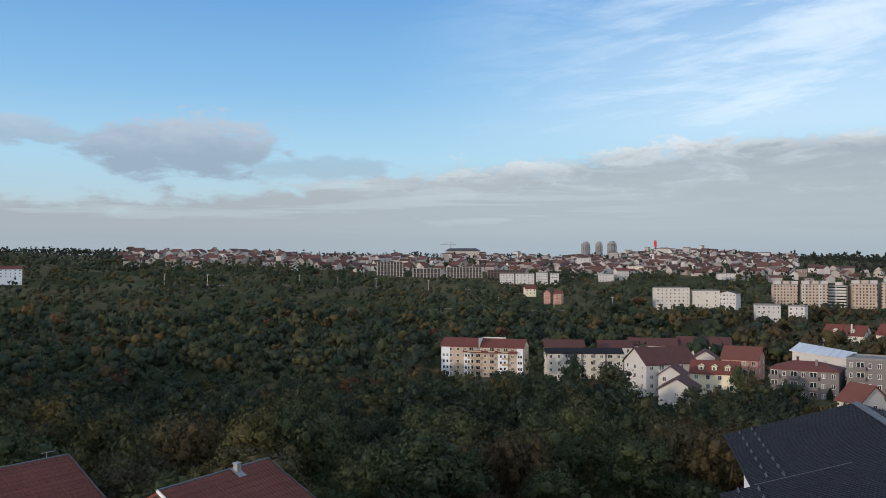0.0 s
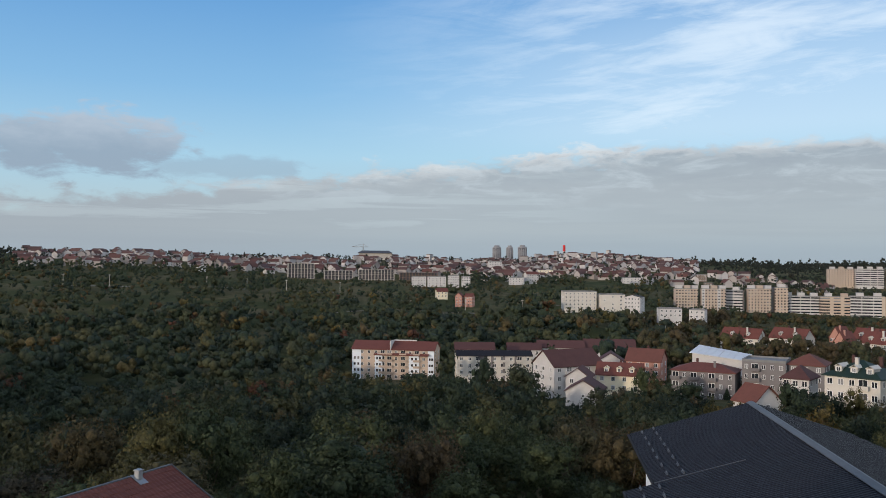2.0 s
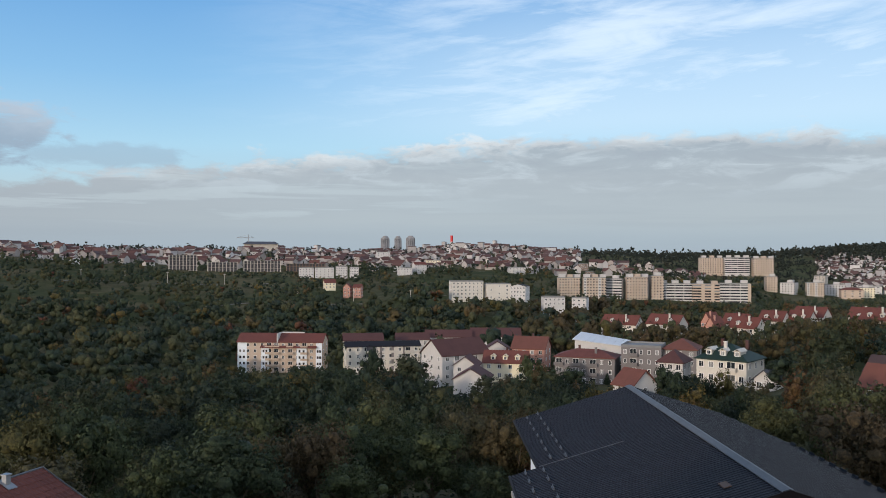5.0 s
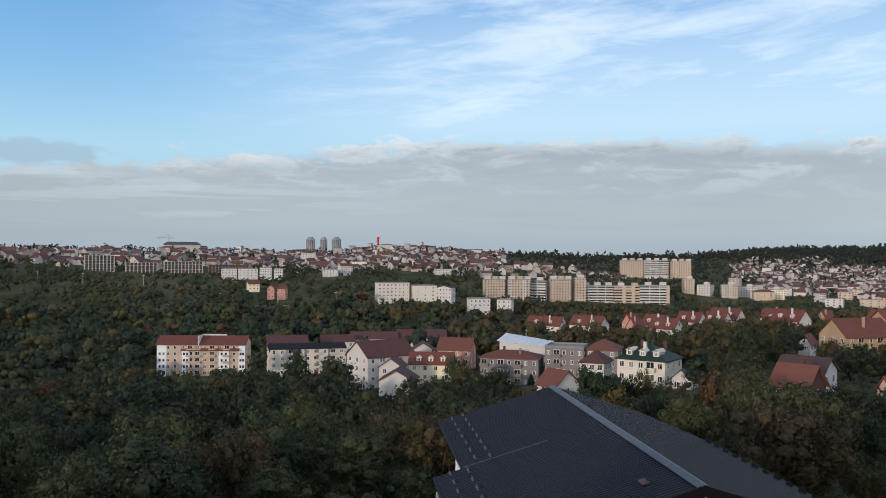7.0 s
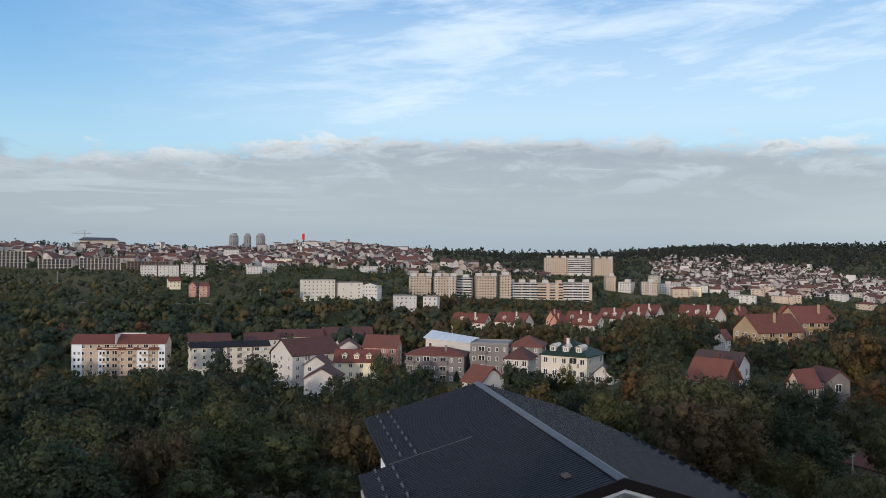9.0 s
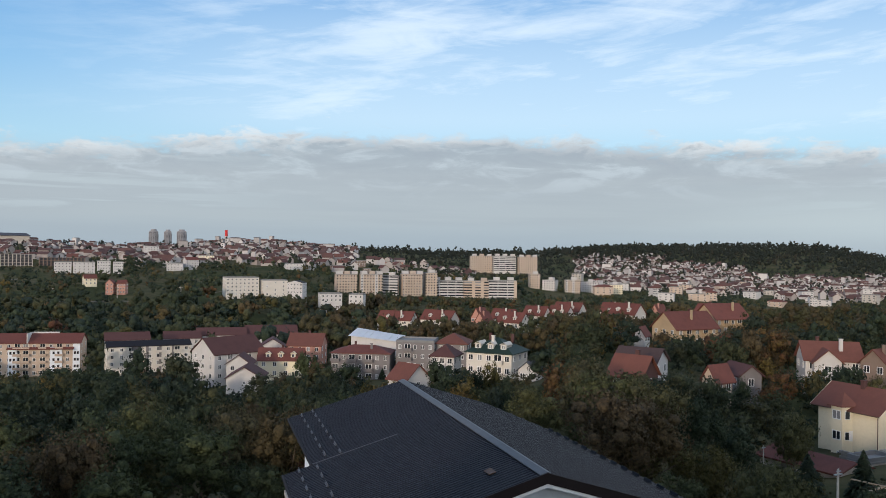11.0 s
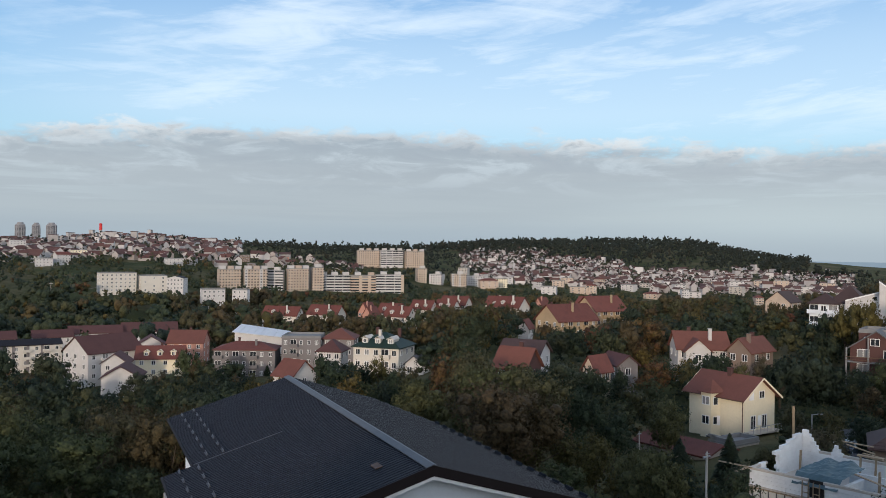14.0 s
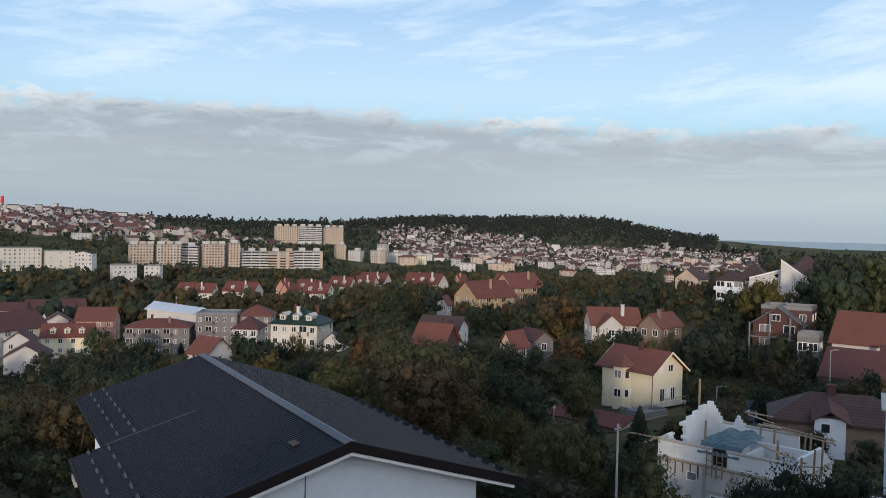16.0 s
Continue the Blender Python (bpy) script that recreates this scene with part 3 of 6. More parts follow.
def building(name, label, category, x, y, z, L, W, height, turn=0.0, wall=None, roof="gable", along="x", rise=2.5, roof_mat=None, cols=3, side=2, storey=2.9, win=(1.2, 1.4), frame_mat=None, sides=(1, 1), chimneys=0, balconies=(), group="", over=0.5, base=None, clear=None, skip=(), dormers=0):
    """A house or block. x, y: its middle; z: its eaves, from the eye; L along its front, W deep, height of the walls."""
    wall, roof_mat = wall or white, roof_mat or tile_red
    W = min(W, L)
    L = max(0.6 * L, (L - W * abs(math.sin(radians(turn)))) / math.cos(radians(turn)))  # L is the width that shows
    t = thing(name, stand(x, y, z, turn), label, category, group)
    foot = -max(height, z + EYE - ground_at(x, y)) - 2.5
    if roof == "gable":
        part("wall", gabled_wall(L, W, height, rise, foot, along), wall, t)
        part("roof", gable_roof(L, W, rise, over, along=along), roof_mat, t)
    else:
        part("wall", Geo().box(-L / 2, -W / 2, foot, L / 2, W / 2, 0), wall, t)
        if roof == "hip":
            part("roof", hip_roof(L, W, rise, over), roof_mat, t)
        else:
            g = Geo().box(-L / 2 - 0.08, -W / 2 - 0.08, -0.12, L / 2 + 0.08, W / 2 + 0.08, 0.12)
            k = 0.3
            for q in ((-L / 2, -W / 2, L / 2, -W / 2 + k), (-L / 2, W / 2 - k, L / 2, W / 2), (-L / 2, -W / 2 + k, -L / 2 + k, W / 2 - k), (L / 2 - k, -W / 2 + k, L / 2, W / 2 - k)):
                g.box(q[0], q[1], 0.12, q[2], q[3], 0.6)
            part("roof", g, felt if roof_mat is tile_red else roof_mat, t)
    n = max(1, int(round(height / storey)))
    for r in range(n):
        zc = -storey * (r + 0.5) - 0.1
        for c in range(cols):
            if (r, c) in skip:
                continue
            xc = -L / 2 + L * (c + 0.5) / cols
            if c in balconies:
                b = part("balcony", Geo().box(-1.5, -1.2, -1.3, 1.5, -0.02, -1.15).box(-1.5, -1.2, -1.15, 1.5, -1.12, -0.35).box(-1.5, -1.12, -1.15, -1.42, -0.02, -0.35).box(1.42, -1.12, -1.15, 1.5, -0.02, -0.35), wall, t, m=pose(xc, -W / 2, zc))
                add_window(t, xc, -W / 2, zc - 0.1, 2.0, 2.1, 0, frame_mat)
            else:
                add_window(t, xc, -W / 2, zc, *win, 0, frame_mat)
        for s, on in ((-1, sides[0]), (1, sides[1])):
            for c in range(side if on else 0):
                add_window(t, s * L / 2, -W / 2 + W * (c + 0.5) / side, zc, *win, 90 * s, frame_mat)
    for c in range(chimneys):
        cx, cy = (L * ((c + 1) / (chimneys + 1) - 0.5), 0.25 * W * (-1) ** c)
        top = rise * 0.9 + 0.9
        part("chimney", Geo().box(cx - 0.35, cy - 0.3, 0.1, cx + 0.35, cy + 0.3, top).box(cx - 0.42, cy - 0.37, top, cx + 0.42, cy + 0.37, top + 0.12), wall if c % 2 else brick_red, t)
    for c in range(dormers):
        cx = L * ((c + 0.5) / dormers - 0.5) * 0.85
        y0, z0 = -W * 0.40, rise * 0.22
        part("dormer", Geo().box(cx - 0.75, y0, z0 - 0.3, cx + 0.75, -W * 0.08, z0 + 1.1).slab([(cx - 1.0, y0 - 0.25, z0 + 1.0), (cx, y0 - 0.25, z0 + 1.65), (cx, -0.1, z0 + 1.65), (cx - 1.0, -W * 0.08, z0 + 1.0)], 0.1).slab([(cx, y0 - 0.25, z0 + 1.65), (cx + 1.0, y0 - 0.25, z0 + 1.0), (cx + 1.0, -W * 0.08, z0 + 1.0), (cx, -0.1, z0 + 1.65)], 0.1), wall, t)
        add_window(t, cx, y0, z0 + 0.4, 0.9, 1.0, 0, frame_mat)
    keep(x, y, clear or 0.55 * math.hypot(L, W) + 2.5, base, 0.5 * L)
    return t

# ---- apartment blocks and houses across the valley ----
def tilted_hall(x, y, z):
    """A hall whose white sheet roof rises to one corner."""
    t = thing("sheet_metal_hall", stand(x, y, z, -8), "hall with a sloping white sheet metal roof", "hall")
    part("wall", Geo().box(-8.6, -5.4, -12, 8.6, 5.6, -0.5), white, t)
    part("gable_wall", Geo().face((-8.6, -5.4, -0.5), (8.6, -5.4, -0.5), (-8.6, -5.4, 1.3)).face((-8.6, 5.6, -0.5), (-8.6, -5.4, -0.5), (-8.6, -5.4, 1.3), (-8.0, 5.6, 3.0)), white, t)
    for k in range(8):
        f0, f1 = k / 8, (k + 1) / 8
        lo = lambda f: (-9.5 + 19 * f, -6.0, 1.6 - 1.9 * f)
        hi = lambda f: (-8.2 + 17.7 * f, 6.0, 3.3 - 2.5 * f)
        part("roof_sheet", Geo().slab([lo(f0), lo(f1 - 0.006), hi(f1 - 0.006), hi(f0)], 0.15), white_sheet, t)
    keep(x, y, 11, z + 0.5, 9)


def lean_house(x, y, z, L, W, left, right, turn, wall):
    """A tall modern house front under a single slanting roof."""
    t = thing("modern_house", stand(x, y, z, turn), "tall white modern house with a slanting brown roof edge", "house")
    a, b, h = -L / 2, L / 2, -14.0
    g = Geo().face((a, -W / 2, h), (b, -W / 2, h), (b, -W / 2, right), (a, -W / 2, left)).face((b, W / 2, h), (a, W / 2, h), (a, W / 2, left), (b, W / 2, right))
    g.face((b, -W / 2, h), (b, W / 2, h), (b, W / 2, right), (b, -W / 2, right)).face((a, W / 2, h), (a, -W / 2, h), (a, -W / 2, left), (a, W / 2, left))
    part("wall", g, wall, t)
    part("roof", Geo().slab([(a - 0.2, -W / 2 + 0.2, left + 0.15), (b + 0.2, -W / 2 + 0.2, right + 0.15), (b + 0.2, W / 2, right + 0.15), (a - 0.2, W / 2, left + 0.15)], 0.25), tile_brown, t)
    part("fascia", Geo().slab([(a - 0.05, -W / 2 - 0.12, left + 0.1), (b + 0.05, -W / 2 - 0.12, right + 0.1), (b + 0.05, -W / 2 - 0.02, right + 0.1), (a - 0.05, -W / 2 - 0.02, left + 0.1)], 0.3), frame_white, t)
    add_window(t, b - 1.0, -W / 2, right - 1.6, 0.9, 1.1, bars=0)
    part("wall_seam", Geo().box(0.3, -W / 2 - 0.03, h, 0.38, -W / 2 - 0.005, min(left, right) - 0.4), grey_wall, t)
    keep(x, y, 0.6 * max(L, W), z - 5.5, 0.5 * L)


def mid_town():
    b = building
    t = b("apartment_block", "white and beige apartment block with a red tiled roof", "apartment block", 19, 377, -37.6, 39.5, 13, 13.2, -14, wall=beige, rise=3.2, cols=12, side=2, storey=2.7, balconies=(4, 5, 7, 9), base=-49.5, sides=(0, 1), roof_mat=tile_red)
    for x0, x1, out in ((-18.7, -14.6, 0.1), (-8.0, -4.8, 0.5), (7.6, 12.0, 0.5), (16.0, 18.72, 0.1)):
        part("facade_strip", Geo().box(x0, -6.5 - out, -16, x1, -6.49, -0.3 if out < 0.3 else -1.9), blue_white, t, "white plastered strip")
        for r in range(1, 5):
            for k in (0.3, 0.7):
                add_window(t, x0 + (x1 - x0) * k, -6.5 - out, -2.7 * (r + 0.5) - 0.1, 0.8, 1.1, bars=0, frame_mat=frame_brown)
    part("skirt_roof", Geo().slab([(-8.4, -8.0, -2.5), (16.5, -8.0, -2.5), (16.5, -6.45, -1.7), (-8.4, -6.45, -1.7)], 0.2), tile_red, t)
    part("parapet", Geo().box(-1.2, -7.0, -0.6, -0.8, 0.4, 3.6).box(-0.8, -0.1, 3.0, 9.5, 0.3, 3.7), white, t)
    t = b("apartment_block", "beige apartment block with a dark panel strip and balconies", "apartment block", 60, 357, -38.4, 33, 12, 12, 6, wall=ivory, rise=1.6, cols=9, storey=2.8, balconies=(2, 5, 7), roof_mat=slate_brown, base=-48.5, sides=(1, 0))
    part("facade_strip", Geo().box(-7.0, -6.3, -15, -3.4, -5.99, -0.2), dark_wall, t, "dark panel strip")
    for x0 in (-1.5, 3.5, 8.5):
        part("facade_strip", Geo().box(x0, -6.2, -15, x0 + 1.0, -5.99, -0.2), grey_wall, t)
    b("apartment_block", "cream upper block with a red tiled roof", "apartment block", 54, 373, -37.3, 18, 10, 12, 4, wall=cream, rise=2.6, cols=7, storey=2.8, win=(0.9, 0.9), roof_mat=tile_dark)
    b("apartment_block", "white block with a red tiled roof behind trees", "apartment block", 79, 384, -38.6, 16, 10, 12, 4, wall=white, rise=2.6, cols=4, roof_mat=tile_dark)
    b("apartment_block", "white terrace with a long red tiled roof", "apartment block", 97, 386, -37.9, 22, 10, 12, 3, wall=white, rise=2.8, cols=6, roof_mat=tile_dark)
    b("apartment_block", "terrace with a steep dark red tiled roof", "apartment block", 120, 384, -38.0, 24, 11, 12, 3, wall=white, rise=3.6, cols=6, roof_mat=tile_dark)
    b("apartment_house", "white gabled apartment house with a broad brown-red roof", "house", 71.1, 272.9, -32.3, 23, 13, 10, 34, wall=white, rise=4.6, cols=5, side=3, storey=2.8, balconies=(1,), base=-43, sides=(1, 0), roof_mat=tile_dark)
    b("apartment_house", "narrow white house end with a low gable", "house", 69.7, 252.6, -33.6, 8.6, 10, 8, -10, wall=white, along="y", rise=2.6, cols=2, storey=2.8, base=-41, roof_mat=tile_dark)
    b("house", "small white gabled house with one attic window", "house", 66.3, 233.8, -34.9, 11.3, 11, 5, -8, wall=white, along="y", rise=2.9, cols=1, win=(0.8, 0.9), side=2, base=-39.5, roof_mat=tile_dark)
    b("house", "long cream house with a red roof and attic dormer", "house", 86, 263, -34.4, 15, 10, 6, -6, wall=cream, rise=3.3, cols=4, storey=2.8, base=-39.5, chimneys=1, dormers=3)
    b("house", "white gable end of a red roofed house", "house", 93.5, 297, -34, 9, 9, 6, 0, wall=white, along="y", rise=2.8, cols=2, base=-37, roof_mat=tile_dark)
    b("house", "salmon pink house with a broad brown roof", "house", 102, 283, -32.3, 14, 12, 8, -12, wall=pinkish, rise=3.7, cols=4, storey=2.7, base=-39, chimneys=1, roof_mat=tile_orange)
    b("apartment_house", "grey apartment house with white windows and red roof", "apartment block", 111, 254, -32.2, 21, 12, 10.5, -10, wall=grey_wall, rise=2.0, roof="hip", cols=7, side=3, storey=3.0, balconies=(0, 2, 4), base=-41, chimneys=2, win=(1.0, 1.4), sides=(1, 0))
    b("apartment_house", "grey apartment house with a glazed roof terrace", "apartment block", 127, 246, -28.6, 14, 12, 14, -8, wall=grey_wall, roof="flat", cols=5, side=3, storey=3.0, balconies=(1,), base=-40, win=(1.0, 1.4))
    b("apartment_house", "grey house wing with a hipped orange roof", "apartment block", 138, 241, -28.8, 12, 13, 12, -8, wall=grey_wall, roof="hip", rise=2.8, cols=3, storey=3.0, roof_mat=tile_orange, base=-38)
    tilted_hall(124.6, 272.9, -30.6)
    b("house", "low white house with an orange gabled roof", "house", 90.0, 178.6, -29.4, 10, 8, 4, -44, wall=white, along="x", rise=3.3, roof_mat=tile_orange, cols=0, side=1, base=-31.0, sides=(0, 1))
    b("villa", "cream villa with a green hipped roof and dormers", "house", 111.5, 173, -23.2, 15, 11, 8, -22, wall=ivory, roof="hip", rise=3.0, roof_mat=tile_green, cols=5, side=3, storey=2.9, balconies=(3,), base=-29.5, chimneys=3, sides=(1, 1), dormers=3)
    b("house", "small white house with a dark pointed roof", "house", 108.5, 154, -25.2, 6, 7, 4, -20, wall=white, along="y", rise=1.8, roof_mat=dark_wall, cols=2, base=-29)
    b("house", "white house with a dark brown hipped roof", "house", 106, 189, -25.6, 8, 9, 5, -15, wall=white, roof="hip", rise=2.4, roof_mat=tile_dark, cols=3, base=-29.5)
    b("house", "small brick house with a broad orange tiled roof", "house", 100.3, 111.5, -20.1, 8.4, 6.5, 4.5, -26, wall=brick_red, rise=3.1, roof_mat=tile_orange, cols=2, side=1, base=-20.9, chimneys=1)
    b("house", "white house with a dark brown roof", "house", 110.7, 121.0, -19.4, 10, 8, 4.5, -18, wall=white, rise=2.3, roof_mat=tile_brown, cols=2, base=-20.4)
    b("cottage", "small cottage with peeling wall and red roof", "house", 110.3, 101.7, -20.2, 4.6, 7, 3, -35, wall=beige, rise=2.2, along="y", cols=1, base=-21.4)
    b("cottage", "grey cottage with a low rusty gable roof", "house", 123.3, 108.1, -20.8, 7, 8, 3, 30, wall=grey_wall, rise=1.6, along="y", cols=1, base=-22, roof_mat=tile_dark)
    b("house", "yellow brick semi-detached house with red roof and balconies", "house", 207.3, 205.6, -22.8, 21.2, 12, 6.5, 42, wall=yellow_brick, rise=5.0, cols=5, side=3, balconies=(1, 3), base=-26, chimneys=3, sides=(1, 0), over=0.7)
    b("house", "yellow brick house with a steep red tiled roof", "house", 237.4, 217.5, -21.2, 19.4, 12, 6.5, 42, wall=yellow_brick, rise=4.9, cols=5, side=3, balconies=(1, 3), base=-24.5, chimneys=2, sides=(1, 0), over=0.7)
    b("house", "small white gabled house among autumn trees", "house", 169, 184.5, -22.2, 4.5, 7, 5, -20, wall=white, rise=2.2, along="y", cols=1, base=-26)
    for x, y, z, n, turn, along in ((196.6, 404.8, -35, 22, -25, "x"), (207.2, 376.8, -33, 20, -30, "x"), (219.5, 357, -30.8, 9, -28, "y"), (229, 349, -31, 15, -28, "x"), (210, 338, -31.4, 9, -28, "y"), (222, 331, -31.2, 16, -28, "x"), (255.3, 358.4, -30.6, 15, -25, "x"), (281, 364, -29.3, 18, -25, "x"), (252, 284.7, -24.8, 16, -30, "x"), (300, 350, -29, 15, -25, "x"), (266, 352, -30.2, 14, -26, "x"), (291, 337, -29.2, 15, -27, "x"), (309, 325, -28.6, 9, -28, "y"), (331, 311, -27.9, 16, -30, "x")):
        b("row_house", "row house with a red tiled roof behind autumn trees", "house", x, y, z, n, 10, 7, turn, wall=pinkish if along == "y" else ivory, rise=4.4, along=along, cols=3, chimneys=2, group="row houses on the far terrace", base=z + 0.6, dormers=2 if along == "x" else 0)
    t = b("house", "white house with a long orange tiled roof and front gable", "house", 153.5, 111.9, -19.9, 12.4, 8, 5, 14, wall=white, rise=3.2, roof_mat=tile_orange, cols=4, base=-22.0, chimneys=2, skip=((0, 1), (1, 1)))
    part("front_wing", gabled_wall(5.2, 3.0, 5, 2.3, -9, "y"), white, t, m=pose(-1.6, -4.6, -0.3))
    part("wing_roof", gable_roof(5.2, 4.4, 2.3, 0.45, along="y"), tile_orange, t, m=pose(-1.6, -4.0, -0.28))
    add_window(t, -1.6, -6.1, -1.9, 1.4, 1.3)
    b("house", "brown house with an orange gabled roof", "house", 155.3, 100.5, -19.5, 8.8, 9, 4, -30, wall=brown_wall, along="y", rise=2.5, roof_mat=tile_orange, cols=2, base=-21.4, chimneys=2)
    t = b("brick_house", "red brick house with timber balconies and grey roof", "house", 154.3, 73.6, -16.1, 9.4, 10, 7.6, -6, wall=brick_red, along="y", rise=3.0, roof_mat=slate_cap, cols=2, storey=2.6, balconies=(0, 1), base=-22.0, sides=(0, 1), over=0.6)
    for x in (-4.6, -1.1, 2.4):
        part("balcony_post", Geo().box(x - 0.12, -6.5, -9.5, x + 0.12, -6.26, -0.2 + 2.6 * (1 - abs(x) / 4.7)), felt, t)
    for r in range(3):
        part("balcony_deck", Geo().box(-4.7, -6.5, -2.75 - 2.6 * r, 2.5, -5.0, -2.6 - 2.6 * r), felt, t)
        part("balcony_rail", Geo().box(-4.7, -6.55, -1.8 - 2.6 * r, 2.5, -6.45, -1.68 - 2.6 * r).box(-4.7, -6.53, -2.3 - 2.6 * r, 2.5, -6.47, -2.22 - 2.6 * r), frame_brown, t)
    add_window(t, -0.2, -5.0, 0.9, 1.5, 1.3)
    b("brick_house", "red brick annexe with a flat grey roof", "house", 158.6, 73.9, -13.9, 10, 8, 9, -8, wall=brick_red, roof="flat", cols=3, base=-18)
    b("house", "large house with a broad orange tiled roof", "house", 132.2, 46.9, -15.2, 14, 9, 5, -12, wall=white, rise=4.0, roof_mat=tile_orange, cols=0, side=0, base=-16.5, chimneys=1)
    b("house", "low wing with a worn red tiled roof", "house", 121.8, 43.9, -18.9, 14, 8.5, 4, -12, wall=brown_wall, rise=3.3, roof_mat=tile_dark, cols=0, side=0, base=-18.6, chimneys=1)
    b("glazed_porch", "grey porch with white windows and a flat roof", "porch", 128, 56.2, -15.2, 3.6, 4, 4, -10, wall=grey_wall, roof="flat", cols=2, storey=3.0, win=(1.4, 1.3), base=-16.5)
    b("modern_house", "white modern terrace house with balconies and a brown mansard roof", "house", 202.1, 109.8, -11.4, 7.4, 9, 7, -8, wall=blue_white, roof="hip", rise=2.2, roof_mat=tile_brown, cols=3, balconies=(0, 2), base=-14.5)
    b("modern_house", "white stepped terrace house with a broad brown roof", "house", 206.0, 105.5, -11.0, 9.5, 9, 7, -10, wall=white, roof="hip", rise=3.8, roof_mat=tile_brown, cols=2, base=-13.0)
    lean_house(202.3, 100.2, -8.6, 7.4, 9, -2.0, 0.3, -6, white)
    lean_house(199.6, 92.4, -6.6, 5.4, 9, 0.9, -3.0, 0, white)
    b("modern_house", "tall white house with a steep brown hipped roof", "house", 207.0, 92.5, -9.0, 10, 9, 7, 8, wall=white, roof="hip", rise=4.6, roof_mat=tile_brown, cols=2, base=-11.5)
    b("house", "tan gabled house with a brown roof", "house", 283, 170, -16.6, 12, 11, 5, -20, wall=beige, along="y", rise=3.6, roof_mat=tile_brown, cols=2, base=-17)


mid_town()


# ---- far blocks ----
def frame_block(x, y, z, L, storeys, base, wall=None):
    """Unfinished block: floor plates, columns and a dark core standing for shaded bays."""
    t = thing("unfinished_block", stand(x, y, z, 3), "unfinished concrete block with open floors", "apartment block", "unfinished blocks")
    h, W = 3.1, 14.0
    part("bay_shade_core", Geo().box(-L / 2 + 1.2, -W / 2 + 1.6, -h * storeys - 6, L / 2 - 1.2, W / 2 - 1, -0.4), dark_wall, t)
    n = max(4, int(L / 4))
    for s in range(storeys + 1):
        part("floor_plate", Geo().box(-L / 2, -W / 2, -h * s - 0.35, L / 2, W / 2, -h * s), concrete if wall is None else wall, t)
    for i in range(n + 1):
        cx = -L / 2 + 0.5 + (L - 1.0) * i / n
        part("column", Geo().box(cx - 0.5, -W / 2 + 0.1, -h * storeys - 6, cx + 0.5, -W / 2 + 1.0, -0.35), concrete if wall is None else wall, t)
    part("column", Geo().box(-L / 2 + 0.1, -W / 2 + 1.2, -h * storeys - 6, -L / 2 + 0.5, W / 2, -0.36), concrete, t)
    keep(x, y, 0.6 * L, base, L / 2)


def slab_block(x, y, z, L, W, height, turn, wall, cols, storey=2.8, strips=(), base=None, lift=3, bands=False):
    """A panel-built slab: window bays, coloured strips and lift housings on the roof."""
    t = building("panel_block", "tall panel-built apartment slab with rows of windows", "apartment block", x, y, z, L, W, height, turn, wall=wall, roof="flat", cols=0, side=0, storey=storey, base=base, group="panel blocks across the valley")
    n = int(height / storey)
    dx = L / cols
    for s in strips:
        part("panel_strip", Geo().box(-L / 2 + dx * s + 0.1, -W / 2 - 0.35, -height - 4, -L / 2 + dx * (s + 1) - 0.1, -W / 2 - 0.02, 0.1), tan if wall is not tan else white, t)
    for r in range(n):
        zc = -storey * (r + 0.5)
        if bands:
            for s in range(int(cols / 3)):
                x0 = -L / 2 + 3 * dx * s + 0.3
                part("window_band", Geo().box(x0, -W / 2 - 0.05, zc - 0.55, x0 + 3 * dx - 0.6, -W / 2 + 0.02, zc + 0.75), pane, t)
        else:
            for c in range(cols):
                f, p = window_mesh(1.5, 1.4, frame_white, 0)
                part("window", p, None, t, m=pose(-L / 2 + dx * (c + 0.5), -W / 2 - (0.36 if c in strips else 0.02), zc))
    for i in range(lift):
        cx = L * ((i + 0.6) / lift - 0.5)
        part("lift_housing", Geo().box(cx - 3, -3, 0.1, cx + 3, 3, 3.2).box(cx - 3.2, -3.2, 3.2, cx + 3.2, 3.2, 3.5), wall if i % 2 else white, t)
    return t


